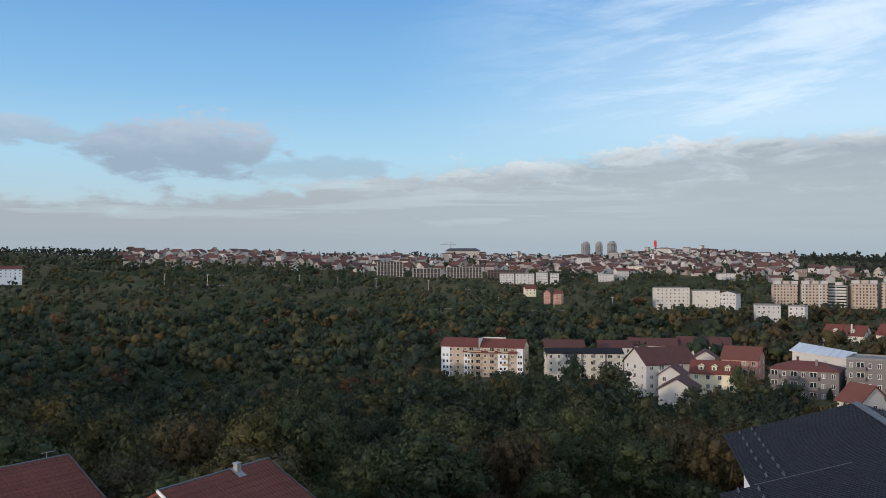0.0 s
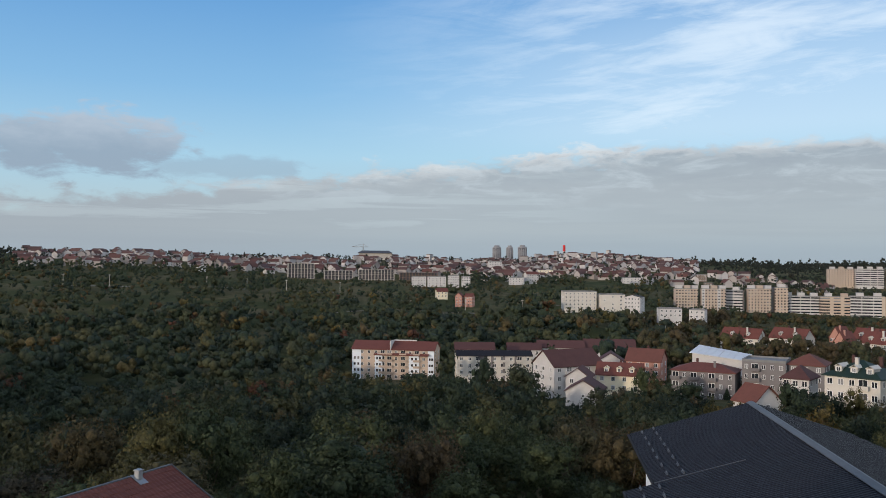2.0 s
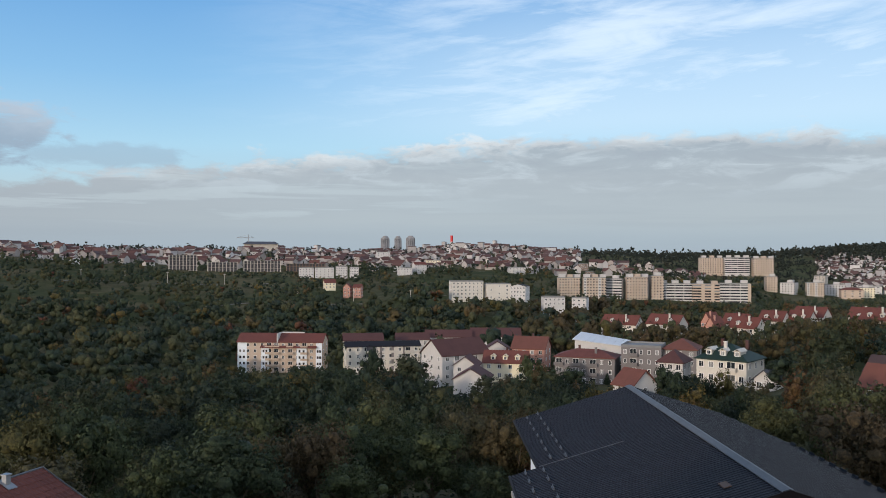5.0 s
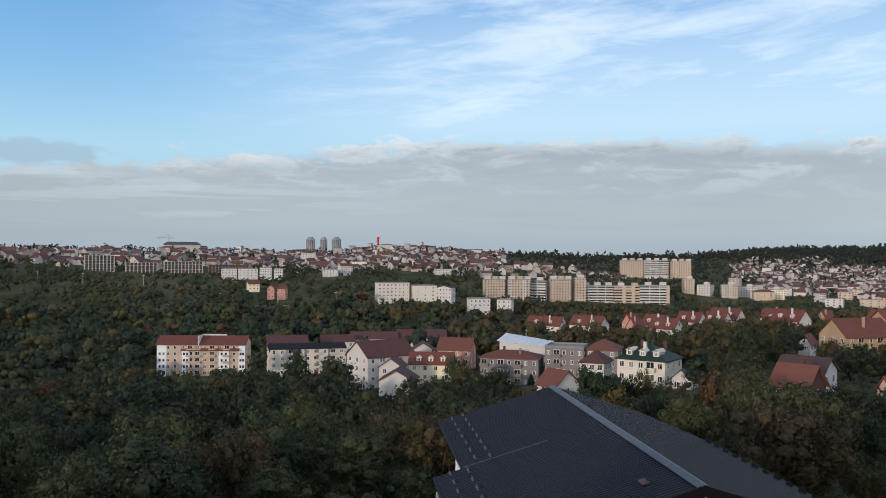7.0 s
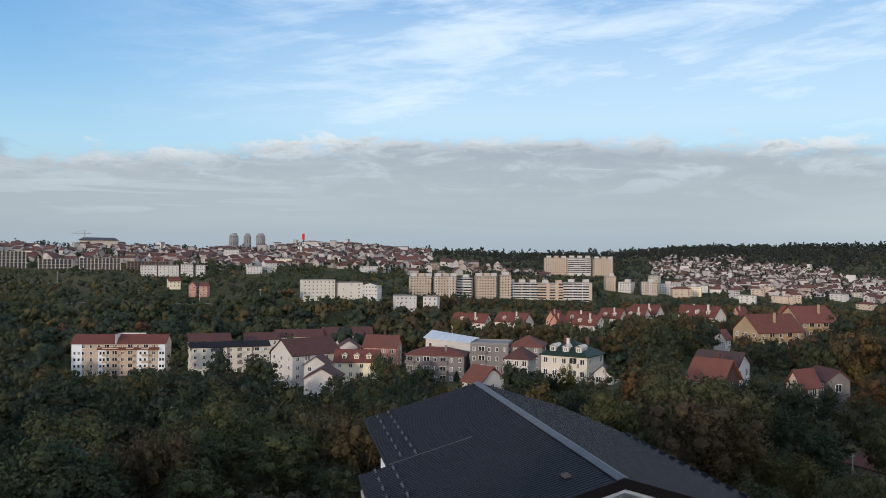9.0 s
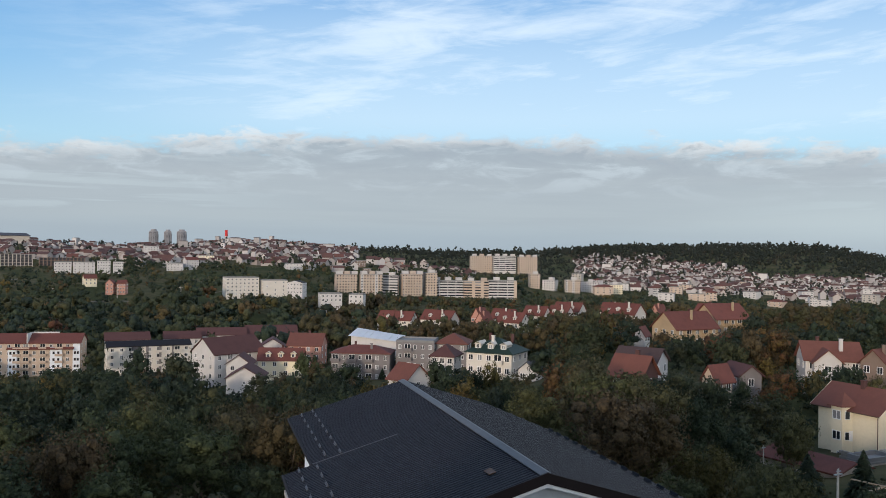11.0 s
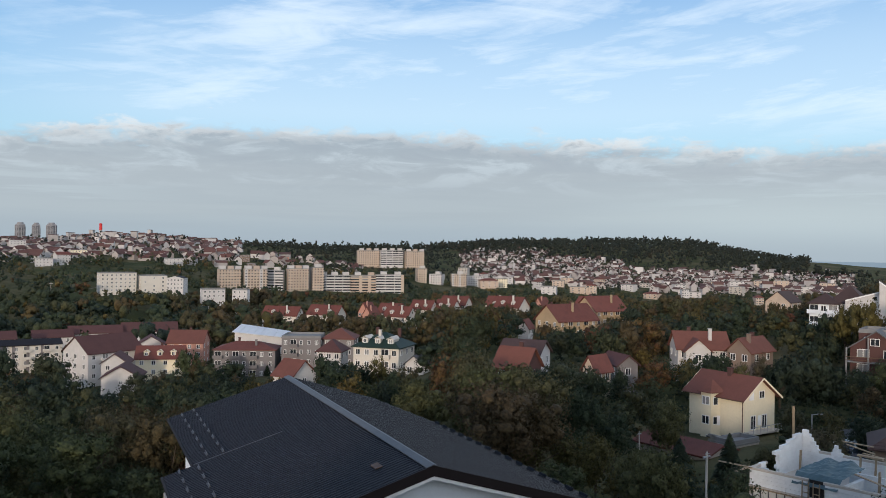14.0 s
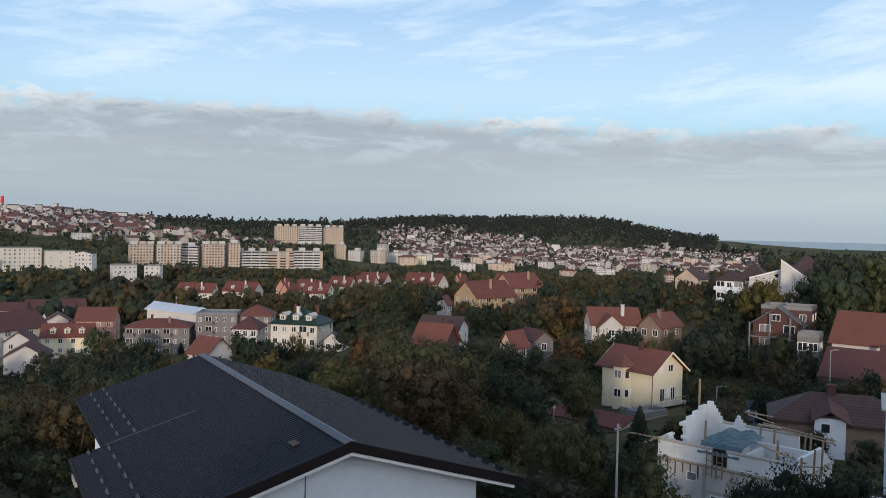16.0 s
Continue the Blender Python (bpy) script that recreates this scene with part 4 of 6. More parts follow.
def far_blocks():
    frame_block(-66.9, 1048, 0.5, 32.7, 6, -17)
    frame_block(-20.7, 1050, -8.0, 35.6, 4, -18)
    frame_block(26.7, 1050, -6.4, 45, 5, -19)
    frame_block(79.6, 1047, -9.9, 48, 4, -19, brown_wall)
    b = building
    for x, y, z, L, h in ((72.7, 947, -13.5, 16.5, 10), (93, 945.5, -13.5, 21, 12), (112, 943, -12.2, 13, 12), (126, 941, -13, 10, 10)):
        b("apartment_house", "white flat-roofed apartment house on the far slope", "apartment block", x, y, z, L, 12, h, 0, wall=white, roof="flat", cols=5, side=0, base=z - h + 2, group="white houses on the far slope")
    b("house", "cream house with a red roof on the far slope", "house", 83, 796, -25.2, 12, 10, 6, 10, wall=cream, rise=3, cols=3, base=-32)
    b("house", "pink house with a red roof on the far slope", "house", 94, 744, -27.6, 8, 11, 9, -15, wall=pinkish, rise=3, along="y", cols=2, base=-36)
    b("house", "pink house wing with a red roof on the far slope", "house", 103, 742, -27.8, 9, 10, 9, -15, wall=pinkish, rise=2.5, cols=3, base=-36)
    b("apartment_house", "white house with a stepped roof on the far slope", "apartment block", 192, 981, -14.5, 18, 12, 9, 4, wall=white, roof="flat", cols=5, side=0, base=-22)
    b("apartment_house", "pale house with a gabled roof on the far slope", "apartment block", 212, 990, -10, 18, 12, 9, 20, wall=white, rise=3, cols=5, side=0, base=-17)
    # three white blocks on the meadow
    b("apartment_block", "white five-storey block with rows of windows", "apartment block", 172, 628, -19.6, 27, 13, 14, 12, wall=ivory, roof="flat", cols=8, side=3, storey=2.7, base=-32, win=(1.2, 1.3), balconies=())
    b("apartment_block", "white block with a blank sunny wall", "apartment block", 195.5, 621, -21.5, 21, 13, 12, 12, wall=ivory, roof="flat", cols=3, side=2, base=-32, skip=((0, 0), (1, 1), (2, 0)))
    b("apartment_block", "white block with a low dark roof", "apartment block", 212, 615, -23, 15, 12, 10, -16, wall=white, rise=1.6, along="y", roof_mat=slate_brown, cols=5, side=3, base=-32, over=0.2)
    b("office_house", "low white house with a flat roof among trees", "house", 218, 560, -29, 17, 12, 7, 10, wall=white, roof="flat", cols=5, base=-34)
    b("office_house", "white cube-shaped house among trees", "house", 236, 553, -29.5, 12, 11, 7, -10, wall=white, roof="flat", cols=3, base=-34.5)
    slab_block(323, 787, -21.5, 23, 13, 24, 14, tan, 8, strips=(), base=-38)
    slab_block(346, 777, -21.2, 24, 13, 24, 14, tan, 8, strips=(0, 5), base=-38)
    slab_block(370, 781, -22.5, 19, 12, 22, -10, white, 6, base=-37, bands=True, lift=1)
    slab_block(390, 772, -20.8, 23, 14, 26, 14, beige, 8, strips=(2, 5), base=-42)
    slab_block(411, 770, -19.5, 15, 14, 26, 14, beige, 5, base=-42, lift=1)
    slab_block(430, 768, -27.5, 35, 12, 18, 10, white, 12, base=-42, bands=True)
    slab_block(457, 753, -27.5, 28, 12, 20, 8, beige, 9, strips=(3, 6), base=-43, bands=True, lift=2)
    slab_block(480, 738, -26.5, 30, 12, 22, 8, white, 9, strips=(8,), base=-44, bands=True, lift=2)
    slab_block(655, 1066, -1.5, 34, 14, 24, 14, beige, 10, strips=(0, 1), base=-24)
    slab_block(684, 1047, -1.0, 36, 14, 24, 14, white, 12, base=-24, bands=True)
    slab_block(713, 1028, -2.0, 30, 14, 24, 14, beige, 9, strips=(4,), base=-25)
    slab_block(606, 858, -23.0, 15, 14, 22, 10, tan, 5, base=-42, lift=1)
    slab_block(622, 846, -30, 20, 13, 18, -20, white, 6, base=-44, lift=1)
    slab_block(644, 830, -29.5, 20, 13, 18, 14, tan, 7, strips=(0, 3), base=-44, lift=1)
    slab_block(690, 855, -33, 26, 13, 16, 10, white, 8, base=-46, lift=1)
    slab_block(716, 838, -36, 26, 13, 16, 10, cream, 8, base=-48, lift=1)
    for x, y, z, L, h, wm in ((407, 1022, -16.5, 19, 12, brown_wall), (338, 994, -14, 23, 9, white), (452, 1050, -10, 14, 16, brown_wall), (440, 1000, -20, 12, 10, brown_wall), (470, 1010, -21, 13, 8, beige), (300, 1010, -20, 22, 7, white), (262, 1130, -6, 20, 8, cream), (220, 1300, 6, 22, 7, white), (520, 1090, -12, 30, 9, pinkish)):
        b("apartment_house", "plain apartment house on the far slope", "apartment block", x, y, z, L, 12, h, 8, wall=wm, roof="flat", cols=5, side=0, base=z - h + 2, group="plain blocks on the far slope")
    # low town at the foot of the far hill
    rng = random.Random(21)
    for k in range(34):
        a, q = 38.5 + 0.72 * k + rng.uniform(-0.5, 0.5), rng.uniform(1000, 1480)
        x, y = q * math.sin(radians(a)), q * math.cos(radians(a))
        z = ground_at(x, y) - EYE + rng.uniform(6, 13)
        b("apartment_house", "cream apartment house in the low town", "apartment block", x, y, z, rng.uniform(11, 27), 12, 10, rng.uniform(-35, 35), wall=rng.choice([ivory, tan, white, beige, beige, white, concrete]), roof=rng.choice(["flat", "flat", "hip"]), cols=3, win=(2.2, 1.4), side=0, base=z - 9, group="blocks in the low town")
    # rounded towers on the skyline
    for x, y, z, r in ((406, 2365, 57.6, 12), (442.5, 2359, 57.5, 9.5), (478, 2352, 58.5, 12.5)):
        t = thing("tower_block", stand(x, y, z, 0), "stepped grey high-rise tower on the skyline", "tower", "three towers")
        part("shaft", Geo().tube((0, 0, -90), (0, 0, -6), r, sides=12), tower_grey, t)
        part("crown", Geo().tube((0, 0, -6), (0, 0, 0), r * 0.62, sides=12), tower_grey, t)
        part("crown", Geo().box(-r * 0.86, -r * 0.5, -12, r * 0.86, r * 0.5, -4), tower_grey, t)
        for i in range(6):
            a = math.tau * (i + 0.5) / 12 + math.pi
            cx, cy = r * 1.0 * math.cos(a), r * 1.0 * math.sin(a)
            part("pier", Geo().box(cx - 1.1, cy - 1.1, -90, cx + 1.1, cy + 1.1, -7 - 5 * (i % 2)), tower_grey, t)
        for s in range(20):
            part("floor_band", Geo().tube((0, 0, -9 - s * 3.2), (0, 0, -10.4 - s * 3.2), r * 1.015, sides=12), dark_wall, t)
    t = thing("chimney_stack", stand(470, 1841, 47.3), "red and white striped chimney stack", "chimney")
    part("shaft", Geo().tube((0, 0, -60), (0, 0, -14), 3.6, 3.1, 12), white, t)
    part("band", Geo().tube((0, 0, -14), (0, 0, 0), 3.1, 2.9, 12), red_paint, t, "red painted top band")
    t = thing("arena", stand(36, 1500, 24.5), "broad dark hall with a domed roof on the skyline", "hall")
    part("wall", Geo().box(-29, -20, -20, 29, 20, -4), concrete, t)
    part("roof", Geo().slab([(-31, -22, -4), (31, -22, -4), (24, 0, 0.4), (-24, 0, 0.4)], 0.6).slab([(31, 22, -4), (-31, 22, -4), (-24, 0, 0.4), (24, 0, 0.4)], 0.6), dark_wall, t)
    t = thing("tower_crane", stand(14.3, 1499, 36.8), "slim tower crane on the skyline", "crane")
    part("mast", Geo().box(-0.8, -0.8, -40, 0.8, 0.8, -5), steel, t)
    part("jib", Geo().box(-20, -0.5, -6.0, 9, 0.5, -5.0).beam((0, 0, 0), (-18, 0, -5), 0.4, 0.4).beam((0, 0, 0), (8, 0, -5), 0.4, 0.4), steel, t)
    part("apex", Geo().box(-0.6, -0.6, -5, 0.6, 0.6, 0), steel, t)
    b("house", "white house with a red roof below the wood", "house", -415, 798, -6, 20, 11, 8, 0, wall=blue_white, rise=2.5, cols=5, base=-12)


far_blocks()


# ---- the dark-roofed house below the balcony ----
def ribbed_sheet(y0, y1, x1, slope, side):
    """One roofing sheet from the ridge down to x1, with raised ribs that run down the slope."""
    g = Geo()
    n = max(2, int(round((y1 - y0) / 0.2)))
    prof = []
    for i in range(n):
        a = y0 + (y1 - y0) * i / n
        p = (y1 - y0) / n
        prof += [(a, 0.0), (a + p * 0.58, 0.0), (a + p * 0.68, 0.026), (a + p * 0.88, 0.026)]
    prof.append((y1, 0.0))
    for (a, za), (b, zb) in zip(prof, prof[1:]):
        quad = [(0, a, za), (0, b, zb), (side * x1, b, zb - slope * x1), (side * x1, a, za - slope * x1)]
        g.face(*(quad if side < 0 else quad[::-1]))
    return g


def snow_guard_mesh():
    return Geo().box(-0.04, -0.28, 0, 0.04, 0.28, 0.02).box(0.02, -0.28, 0.02, 0.04, 0.28, 0.09).mesh("snow_guard", slate_cap)


def dark_roof_house():
    t = thing("dark_roofed_house", pose(16.04, 21.73, EYE - 7.0, 0, 0, -12.9), "white house with a charcoal ribbed metal roof", "house")
    s, N = 0.30, 20.2
    part("wall", Geo().box(-5.4, 0.6, -16, 5.17, N - 0.6, -1.93), blue_white, t)
    part("wall", Geo().box(-6.6, 0.62, -16, -5.41, 9.6, -2.28), blue_white, t)
    part("gable_wall", Geo().face((-5.4, 0.597, -16), (5.17, 0.597, -16), (5.17, 0.597, -1.92), (0.0, 0.597, -0.32), (-5.4, 0.597, -1.92)).face((-5.4, 0.8, -1.92), (0.0, 0.8, -0.32), (5.17, 0.8, -1.92)), blue_white, t)
    part("gable_wall", Geo().face((5.17, N - 0.6, -1.9), (-5.4, N - 0.6, -1.9), (0, N - 0.6, -0.3)), blue_white, t)
    part("wall_joint", Geo().box(-1.355, 0.575, -16, -1.315, 0.596, -0.8), grey_wall, t)
    part("downpipe", Geo().tube((-6.05, 10.4, -16), (-6.05, 10.4, -2.1), 0.06), white, t)
    # deck under the sheets
    part("roof_deck", Geo().slab([(0, 0, -0.03), (0, N, -0.03), (-6.17, N, -6.17 * s - 0.03), (-6.17, 10.15, -6.17 * s - 0.03), (-7.35, 10.15, -7.35 * s - 0.03), (-7.35, 0, -7.35 * s - 0.03)], 0.14), slate, t)
    part("roof_deck", Geo().slab([(0, N, -0.03), (0, 0, -0.03), (6.6, 0, -6.6 * s - 0.03), (6.7, 14.6, -6.7 * s - 0.03), (5.0, N, -5.0 * s - 0.03)], 0.14), slate, t)
    for i in range(20):
        a, b = N * i / 20, N * (i + 1) / 20
        part("roof_sheet", ribbed_sheet(a, b, 7.38 if b <= 10.2 else 6.2, s, -1), slate, t)
        part("roof_sheet", ribbed_sheet(a, b, min(6.72, 6.72 - (b - 14.8) * 0.31), s, 1), slate, t)
    part("sheet_lap", Geo().slab([(-2.6, 10.14, -2.6 * s + 0.045), (-2.6, 10.18, -2.6 * s + 0.045), (-6.2, 10.18, -6.2 * s + 0.045), (-6.2, 10.14, -6.2 * s + 0.045)], 0.02), slate_cap, t)
    part("ridge_cap", Geo().slab([(-0.25, -0.02, -0.005), (0, -0.02, 0.075), (0, N, 0.075), (-0.25, N, -0.005)], 0.03), slate_cap, t)
    part("ridge_cap", Geo().slab([(0, -0.02, 0.075), (0.12, -0.02, 0.045), (0.12, N, 0.045), (0, N, 0.075)], 0.03), slate_cap, t)
    # verge boards with a white strip under them
    for x, k in ((-7.4, 1), (6.62, 1)):
        z = -abs(x) * s
        part("verge_board", Geo().face((0, -0.06, 0.05), (x, -0.06, z + 0.05), (x, -0.06, z - 0.30), (0, -0.06, -0.30)).face((0, 0.02, 0.05), (0, 0.02, -0.30), (x, 0.02, z - 0.30), (x, 0.02, z + 0.05)).face((0, -0.06, 0.05), (0, 0.02, 0.05), (x, 0.02, z + 0.05), (x, -0.06, z + 0.05)).face((0, -0.06, -0.30), (x, -0.06, z - 0.30), (x, 0.02, z - 0.30), (0, 0.02, -0.30)), slate_brown, t, "dark brown verge board")
        x2 = x * 0.97
        z2 = -abs(x2) * s
        part("soffit_strip", Geo().face((0, -0.02, -0.30), (x2, -0.02, z2 - 0.30), (x2, -0.02, z2 - 0.42), (0, -0.02, -0.42)).face((0, -0.02, -0.42), (x2, -0.02, z2 - 0.42), (x2, 0.6, z2 - 0.40), (0, 0.6, -0.40)), frame_white, t, "white soffit strip")
    # gutters
    part("gutter", Geo().tube((-7.42, 0, -7.42 * s - 0.05), (-7.42, 10.2, -7.42 * s - 0.05), 0.07), slate_brown, t)
    part("gutter", Geo().tube((-6.24, 10.2, -6.24 * s - 0.05), (-6.24, N, -6.24 * s - 0.05), 0.07), slate_brown, t)
    part("gutter", Geo().tube((6.74, 0, -6.74 * s - 0.05), (6.74, 14.6, -6.74 * s - 0.05), 0.07), slate_brown, t)
    guard = snow_guard_mesh()
    tilt = math.degrees(math.atan(s))
    for row, (x, y0, y1, n) in enumerate(((-5.6, 11.0, 19.6, 7), (-5.0, 10.6, 19.8, 8), (-6.8, 0.6, 9.8, 8), (-6.1, 0.2, 9.4, 8))):
        for i in range(n):
            part("snow_guard", guard, None, t, m=pose(x, y0 + (y1 - y0) * i / (n - 1), x * s + 0.045, 0, -tilt, 0))
    dark_guard = Geo().box(-0.06, -0.25, 0, 0.06, 0.25, 0.02).box(-0.01, -0.25, 0.02, 0.02, 0.25, 0.12).mesh("snow_guard", slate)
    for i in range(15):
        part("snow_guard", dark_guard, None, t, m=pose(6.2, 0.7 + i * 0.95, -6.2 * s + 0.045, 0, tilt, 0))
    part("roof_patch", Geo().slab([(-1.15, 1.65, -1.15 * s + 0.07), (-1.15, 2.2, -1.15 * s + 0.07), (-1.40, 2.2, -1.40 * s + 0.07), (-1.40, 1.65, -1.40 * s + 0.07)], 0.03), frame_brown, t, "small bare brown patch")
    part("balcony_slab", Geo().box(-7.2, 10.6, -3.5, -5.6, 11.8, -3.3), concrete, t)
    KEEP.append((18.3, 28.5, 13.5))
    KEEP.append((20.3, 37.5, 11.5))


# ---- two tiled roofs at the edge of the wood ----
def tile_course(L, W, z, slope, waves):
    """One course of tiles, wavy along its length, thicker at its lower edge."""
    g = Geo()
    n = int(L / waves) * 4
    for i in range(n):
        xs = [-L / 2 + L * (i + k) / n for k in (0, 1)]
        hs = [0.022 * math.sin(math.tau * (i + k) / 4.0) for k in (0, 1)]
        g.face((xs[0], -W, hs[0] + 0.035), (xs[1], -W, hs[1] + 0.035), (xs[1], 0, hs[1] + W * slope), (xs[0], 0, hs[0] + W * slope))
        g.face((xs[0], -W, hs[0] - 0.02), (xs[1], -W, hs[1] - 0.02), (xs[1], -W, hs[1] + 0.035), (xs[0], -W, hs[0] + 0.035))
    return g


def red_roofs():
    for x, y, z, L, rz, gauge, mat, label in ((-22.5, 42.1, -10.4, 7.5, 54.6, 0.27, tile_red, "house with a weathered red clay tile roof"), (-11.6, 42.7, -10.8, 7.5, 59.3, 0.36, tile_red, "house with a red ribbed tile roof and metal flue")):
        t = thing("red_roofed_house", pose(x, y, EYE + z, 0, 0, rz), label, "house")
        s, half = 0.52, 4.6
        part("wall", gabled_wall(L - 0.7, 2 * half - 1.2, 5, (half - 0.6) * s, -8), white, t, m=pose(0, 0, -half * s + 0.2))
        part("roof_deck", Geo().slab([(-L / 2, -half, -half * s - 0.04), (L / 2, -half, -half * s - 0.04), (L / 2, 0, -0.04), (-L / 2, 0, -0.04)], 0.16).slab([(L / 2, half, -half * s - 0.04), (-L / 2, half, -half * s - 0.04), (-L / 2, 0, -0.04), (L / 2, 0, -0.04)], 0.16), mat, t)
        course = tile_course(L, gauge, 0, s, 0.25).mesh("tile_course", mat)
        for i in range(int(half / gauge)):
            for side in (0, 180):
                part("tile_course", course, None, t, m=pose(0, 0, 0, 0, 0, side) @ pose(0, -gauge * i, -gauge * (i + 1) * s))
        part("ridge_flashing", Geo().slab([(-L / 2 - 0.05, -0.05, 0.04), (L / 2 + 0.05, -0.05, 0.04), (L / 2 + 0.05, 0.10, 0.04), (-L / 2 - 0.05, 0.10, 0.04)], 0.06), slate_cap, t)
        for e in (-1, 1):
            part("verge_board", Geo().beam((e * (L / 2 + 0.03), 0, 0.0), (e * (L / 2 + 0.03), -half, -half * s), 0.05, 0.16), frame_white if e < 0 else slate_cap, t)
        if gauge > 0.3:
            part("flue", Geo().box(1.05, -0.42, -0.3, 1.33, -0.14, 0.30).box(1.01, -0.46, 0.30, 1.37, -0.10, 0.35), steel, t, "square metal flue with a cap")
            part("flue_flashing", Geo().slab([(0.92, -0.7, -0.30), (1.46, -0.7, -0.30), (1.46, 0.0, 0.06), (0.92, 0.0, 0.06)], 0.03), steel, t)
        else:
            part("aerial", Geo().tube((L / 2 - 0.5, 1.2, -0.9), (L / 2 - 0.5, 1.2, 0.1), 0.02).beam((L / 2 - 0.8, 1.2, 0.05), (L / 2, 1.2, 0.05), 0.03, 0.03), steel, t)
        keep(x, y, 8, z - 3.5, 6)


# ---- the cream house with the bay ----
def yellow_house():
    t = thing("bay_fronted_house", pose(108.3, 73.1, EYE - 20.0, 0, 0, -94), "cream yellow three-storey house with a red roof and bay", "house")
    L, W, rise, foot = 9.5, 7.2, 2.5, -9.5
    part("wall", gabled_wall(L, W, 7, rise, foot), cream, t)
    part("roof", gable_roof(L, W, rise, 0.75, 0.18, gable_over=0.8), tile_orange, t)
    part("gutter", Geo().tube((-L / 2 - 0.8, -W / 2 - 0.8, -0.62), (L / 2 + 0.8, -W / 2 - 0.8, -0.62), 0.07), frame_brown, t)
    part("downpipe", Geo().tube((L / 2 + 0.05, -W / 2 - 0.08, -9), (L / 2 + 0.05, -W / 2 - 0.08, -0.7), 0.06).tube((L / 2 + 0.05, -W / 2 - 0.08, -0.7), (L / 2 + 0.05, -W / 2 - 0.75, -0.6), 0.06), frame_brown, t)
    for s in (-1, 1):
        for e in (-1, 1):
            part("bargeboard", Geo().beam((e * (L / 2 + 0.82), 0, rise - 0.12), (e * (L / 2 + 0.82), s * (W / 2 + 0.75), -0.70), 0.06, 0.24), cream, t)
    # bay window with three faces and its own hipped roof
    bx, w, d = -0.6, 2.9, 1.3
    plan = [(bx - w / 2, -W / 2), (bx - w / 2 + 0.55, -W / 2 - d), (bx + w / 2 - 0.55, -W / 2 - d), (bx + w / 2, -W / 2)]
    bay = part("bay", Geo().solid(plan, foot, 0.1), cream, t)
    top = (bx, -W / 2 + 0.1, 1.75)
    ov = [(bx - w / 2 - 0.55, -W / 2 + 0.6), (bx - w / 2 + 0.25, -W / 2 - d - 0.5), (bx + w / 2 - 0.25, -W / 2 - d - 0.5), (bx + w / 2 + 0.55, -W / 2 + 0.6)]
    g = Geo()
    for a, b in zip(ov, ov[1:]):
        g.slab([(a[0], a[1], 0.05), (b[0], b[1], 0.05), top], 0.12)
    part("bay_roof", g, tile_orange, t)
    for z in (-1.25, -4.05):
        add_window(t, bx, -W / 2 - d, z, 1.35, 1.25)
        add_window(t, bx + w / 2 - 0.27, -W / 2 - d / 2, z, 0.75, 1.15, 67, bars=0)
        part("shutter", Geo().box(-0.36, -0.07, -0.7, 0.36, -0.005, 0.7), frame_white, t, m=pose(bx + w / 2 - 0.05, -W / 2 - d / 2 + 0.55, z, 0, 0, 67)) if z < -2 else None
    add_window(t, bx + 0.5, -W / 2 - d, -7.0, 0.8, 1.6, bars=0)
    for i in range(4):
        add_window(t, 1.6 + i * 0.82, -W / 2, -6.9, 0.75, 1.7, bars=0, frame_mat=frame_brown)
    add_window(t, L / 2, 0.6, -0.05, 1.2, 1.1, 90)
    part("shutter", Geo().box(-0.5, -0.07, -0.6, 0.5, -0.005, 0.6), frame_white, t, m=pose(L / 2, -1.7, -0.1, 0, 0, 90))
    for y in (-1.3, 1.2):
        add_window(t, L / 2, y, -3.9, 1.1, 2.0, 90)
    part("shutter", Geo().box(-0.35, -0.07, -0.7, 0.35, -0.005, 0.7), frame_white, t, m=pose(L / 2, 0.1, -3.7, 0, 0, 90))
    bal = part("balcony", Geo().box(L / 2 + 0.01, -W / 2 + 0.3, -5.25, L / 2 + 1.6, W / 2 - 0.4, -5.05), concrete, t, "concrete balcony crowded with pots")
    for i in range(9):
        y = -W / 2 + 0.4 + i * 0.78
        part("baluster", Geo().box(L / 2 + 1.5, y, -5.05, L / 2 + 1.55, y + 0.05, -4.2), steel, bal)
    part("handrail", Geo().box(L / 2 + 1.48, -W / 2 + 0.35, -4.2, L / 2 + 1.57, W / 2 - 0.45, -4.13), steel, bal)
    for y in (-W / 2 + 0.5, W / 2 - 0.6):
        part("post", Geo().box(L / 2 + 1.3, y, foot, L / 2 + 1.5, y + 0.2, -5.25), concrete, t)
    part("chimney", Geo().box(-0.3, -0.6, rise - 0.5, 0.3, 0.0, rise + 0.7).box(-0.38, -0.68, rise + 0.7, 0.38, 0.08, rise + 0.82), brick_red, t)
    keep(108.3, 73.1, 8.5, -27.3, 7)
    # neighbours
    building("garage", "long low garage with rusty red sheet roof", "garage", 88, 66, -24.0, 12, 6, 2.5, -36, wall=concrete, rise=0.9, cols=0, side=0, base=-25.3, clear=8, roof_mat=tile_red)
    building("shed", "low shed with a flat grey roof", "shed", 95.5, 63.5, -24.2, 5, 5, 2.5, -36, wall=concrete, roof="flat", cols=0, side=0, base=-25.3, clear=5)
    building("shed", "small shed with a red tiled roof among trees", "shed", 47, 80, -21.5, 4.5, 4, 2.2, 10, wall=concrete, rise=0.9, cols=0, side=0, base=-22.3, clear=4, roof_mat=tile_red)
    w = thing("garden_wall", pose(97.5, 66.5, EYE - 25.0, 0, 0, -92), "rough grey stone garden wall", "wall")
    rng = random.Random(3)
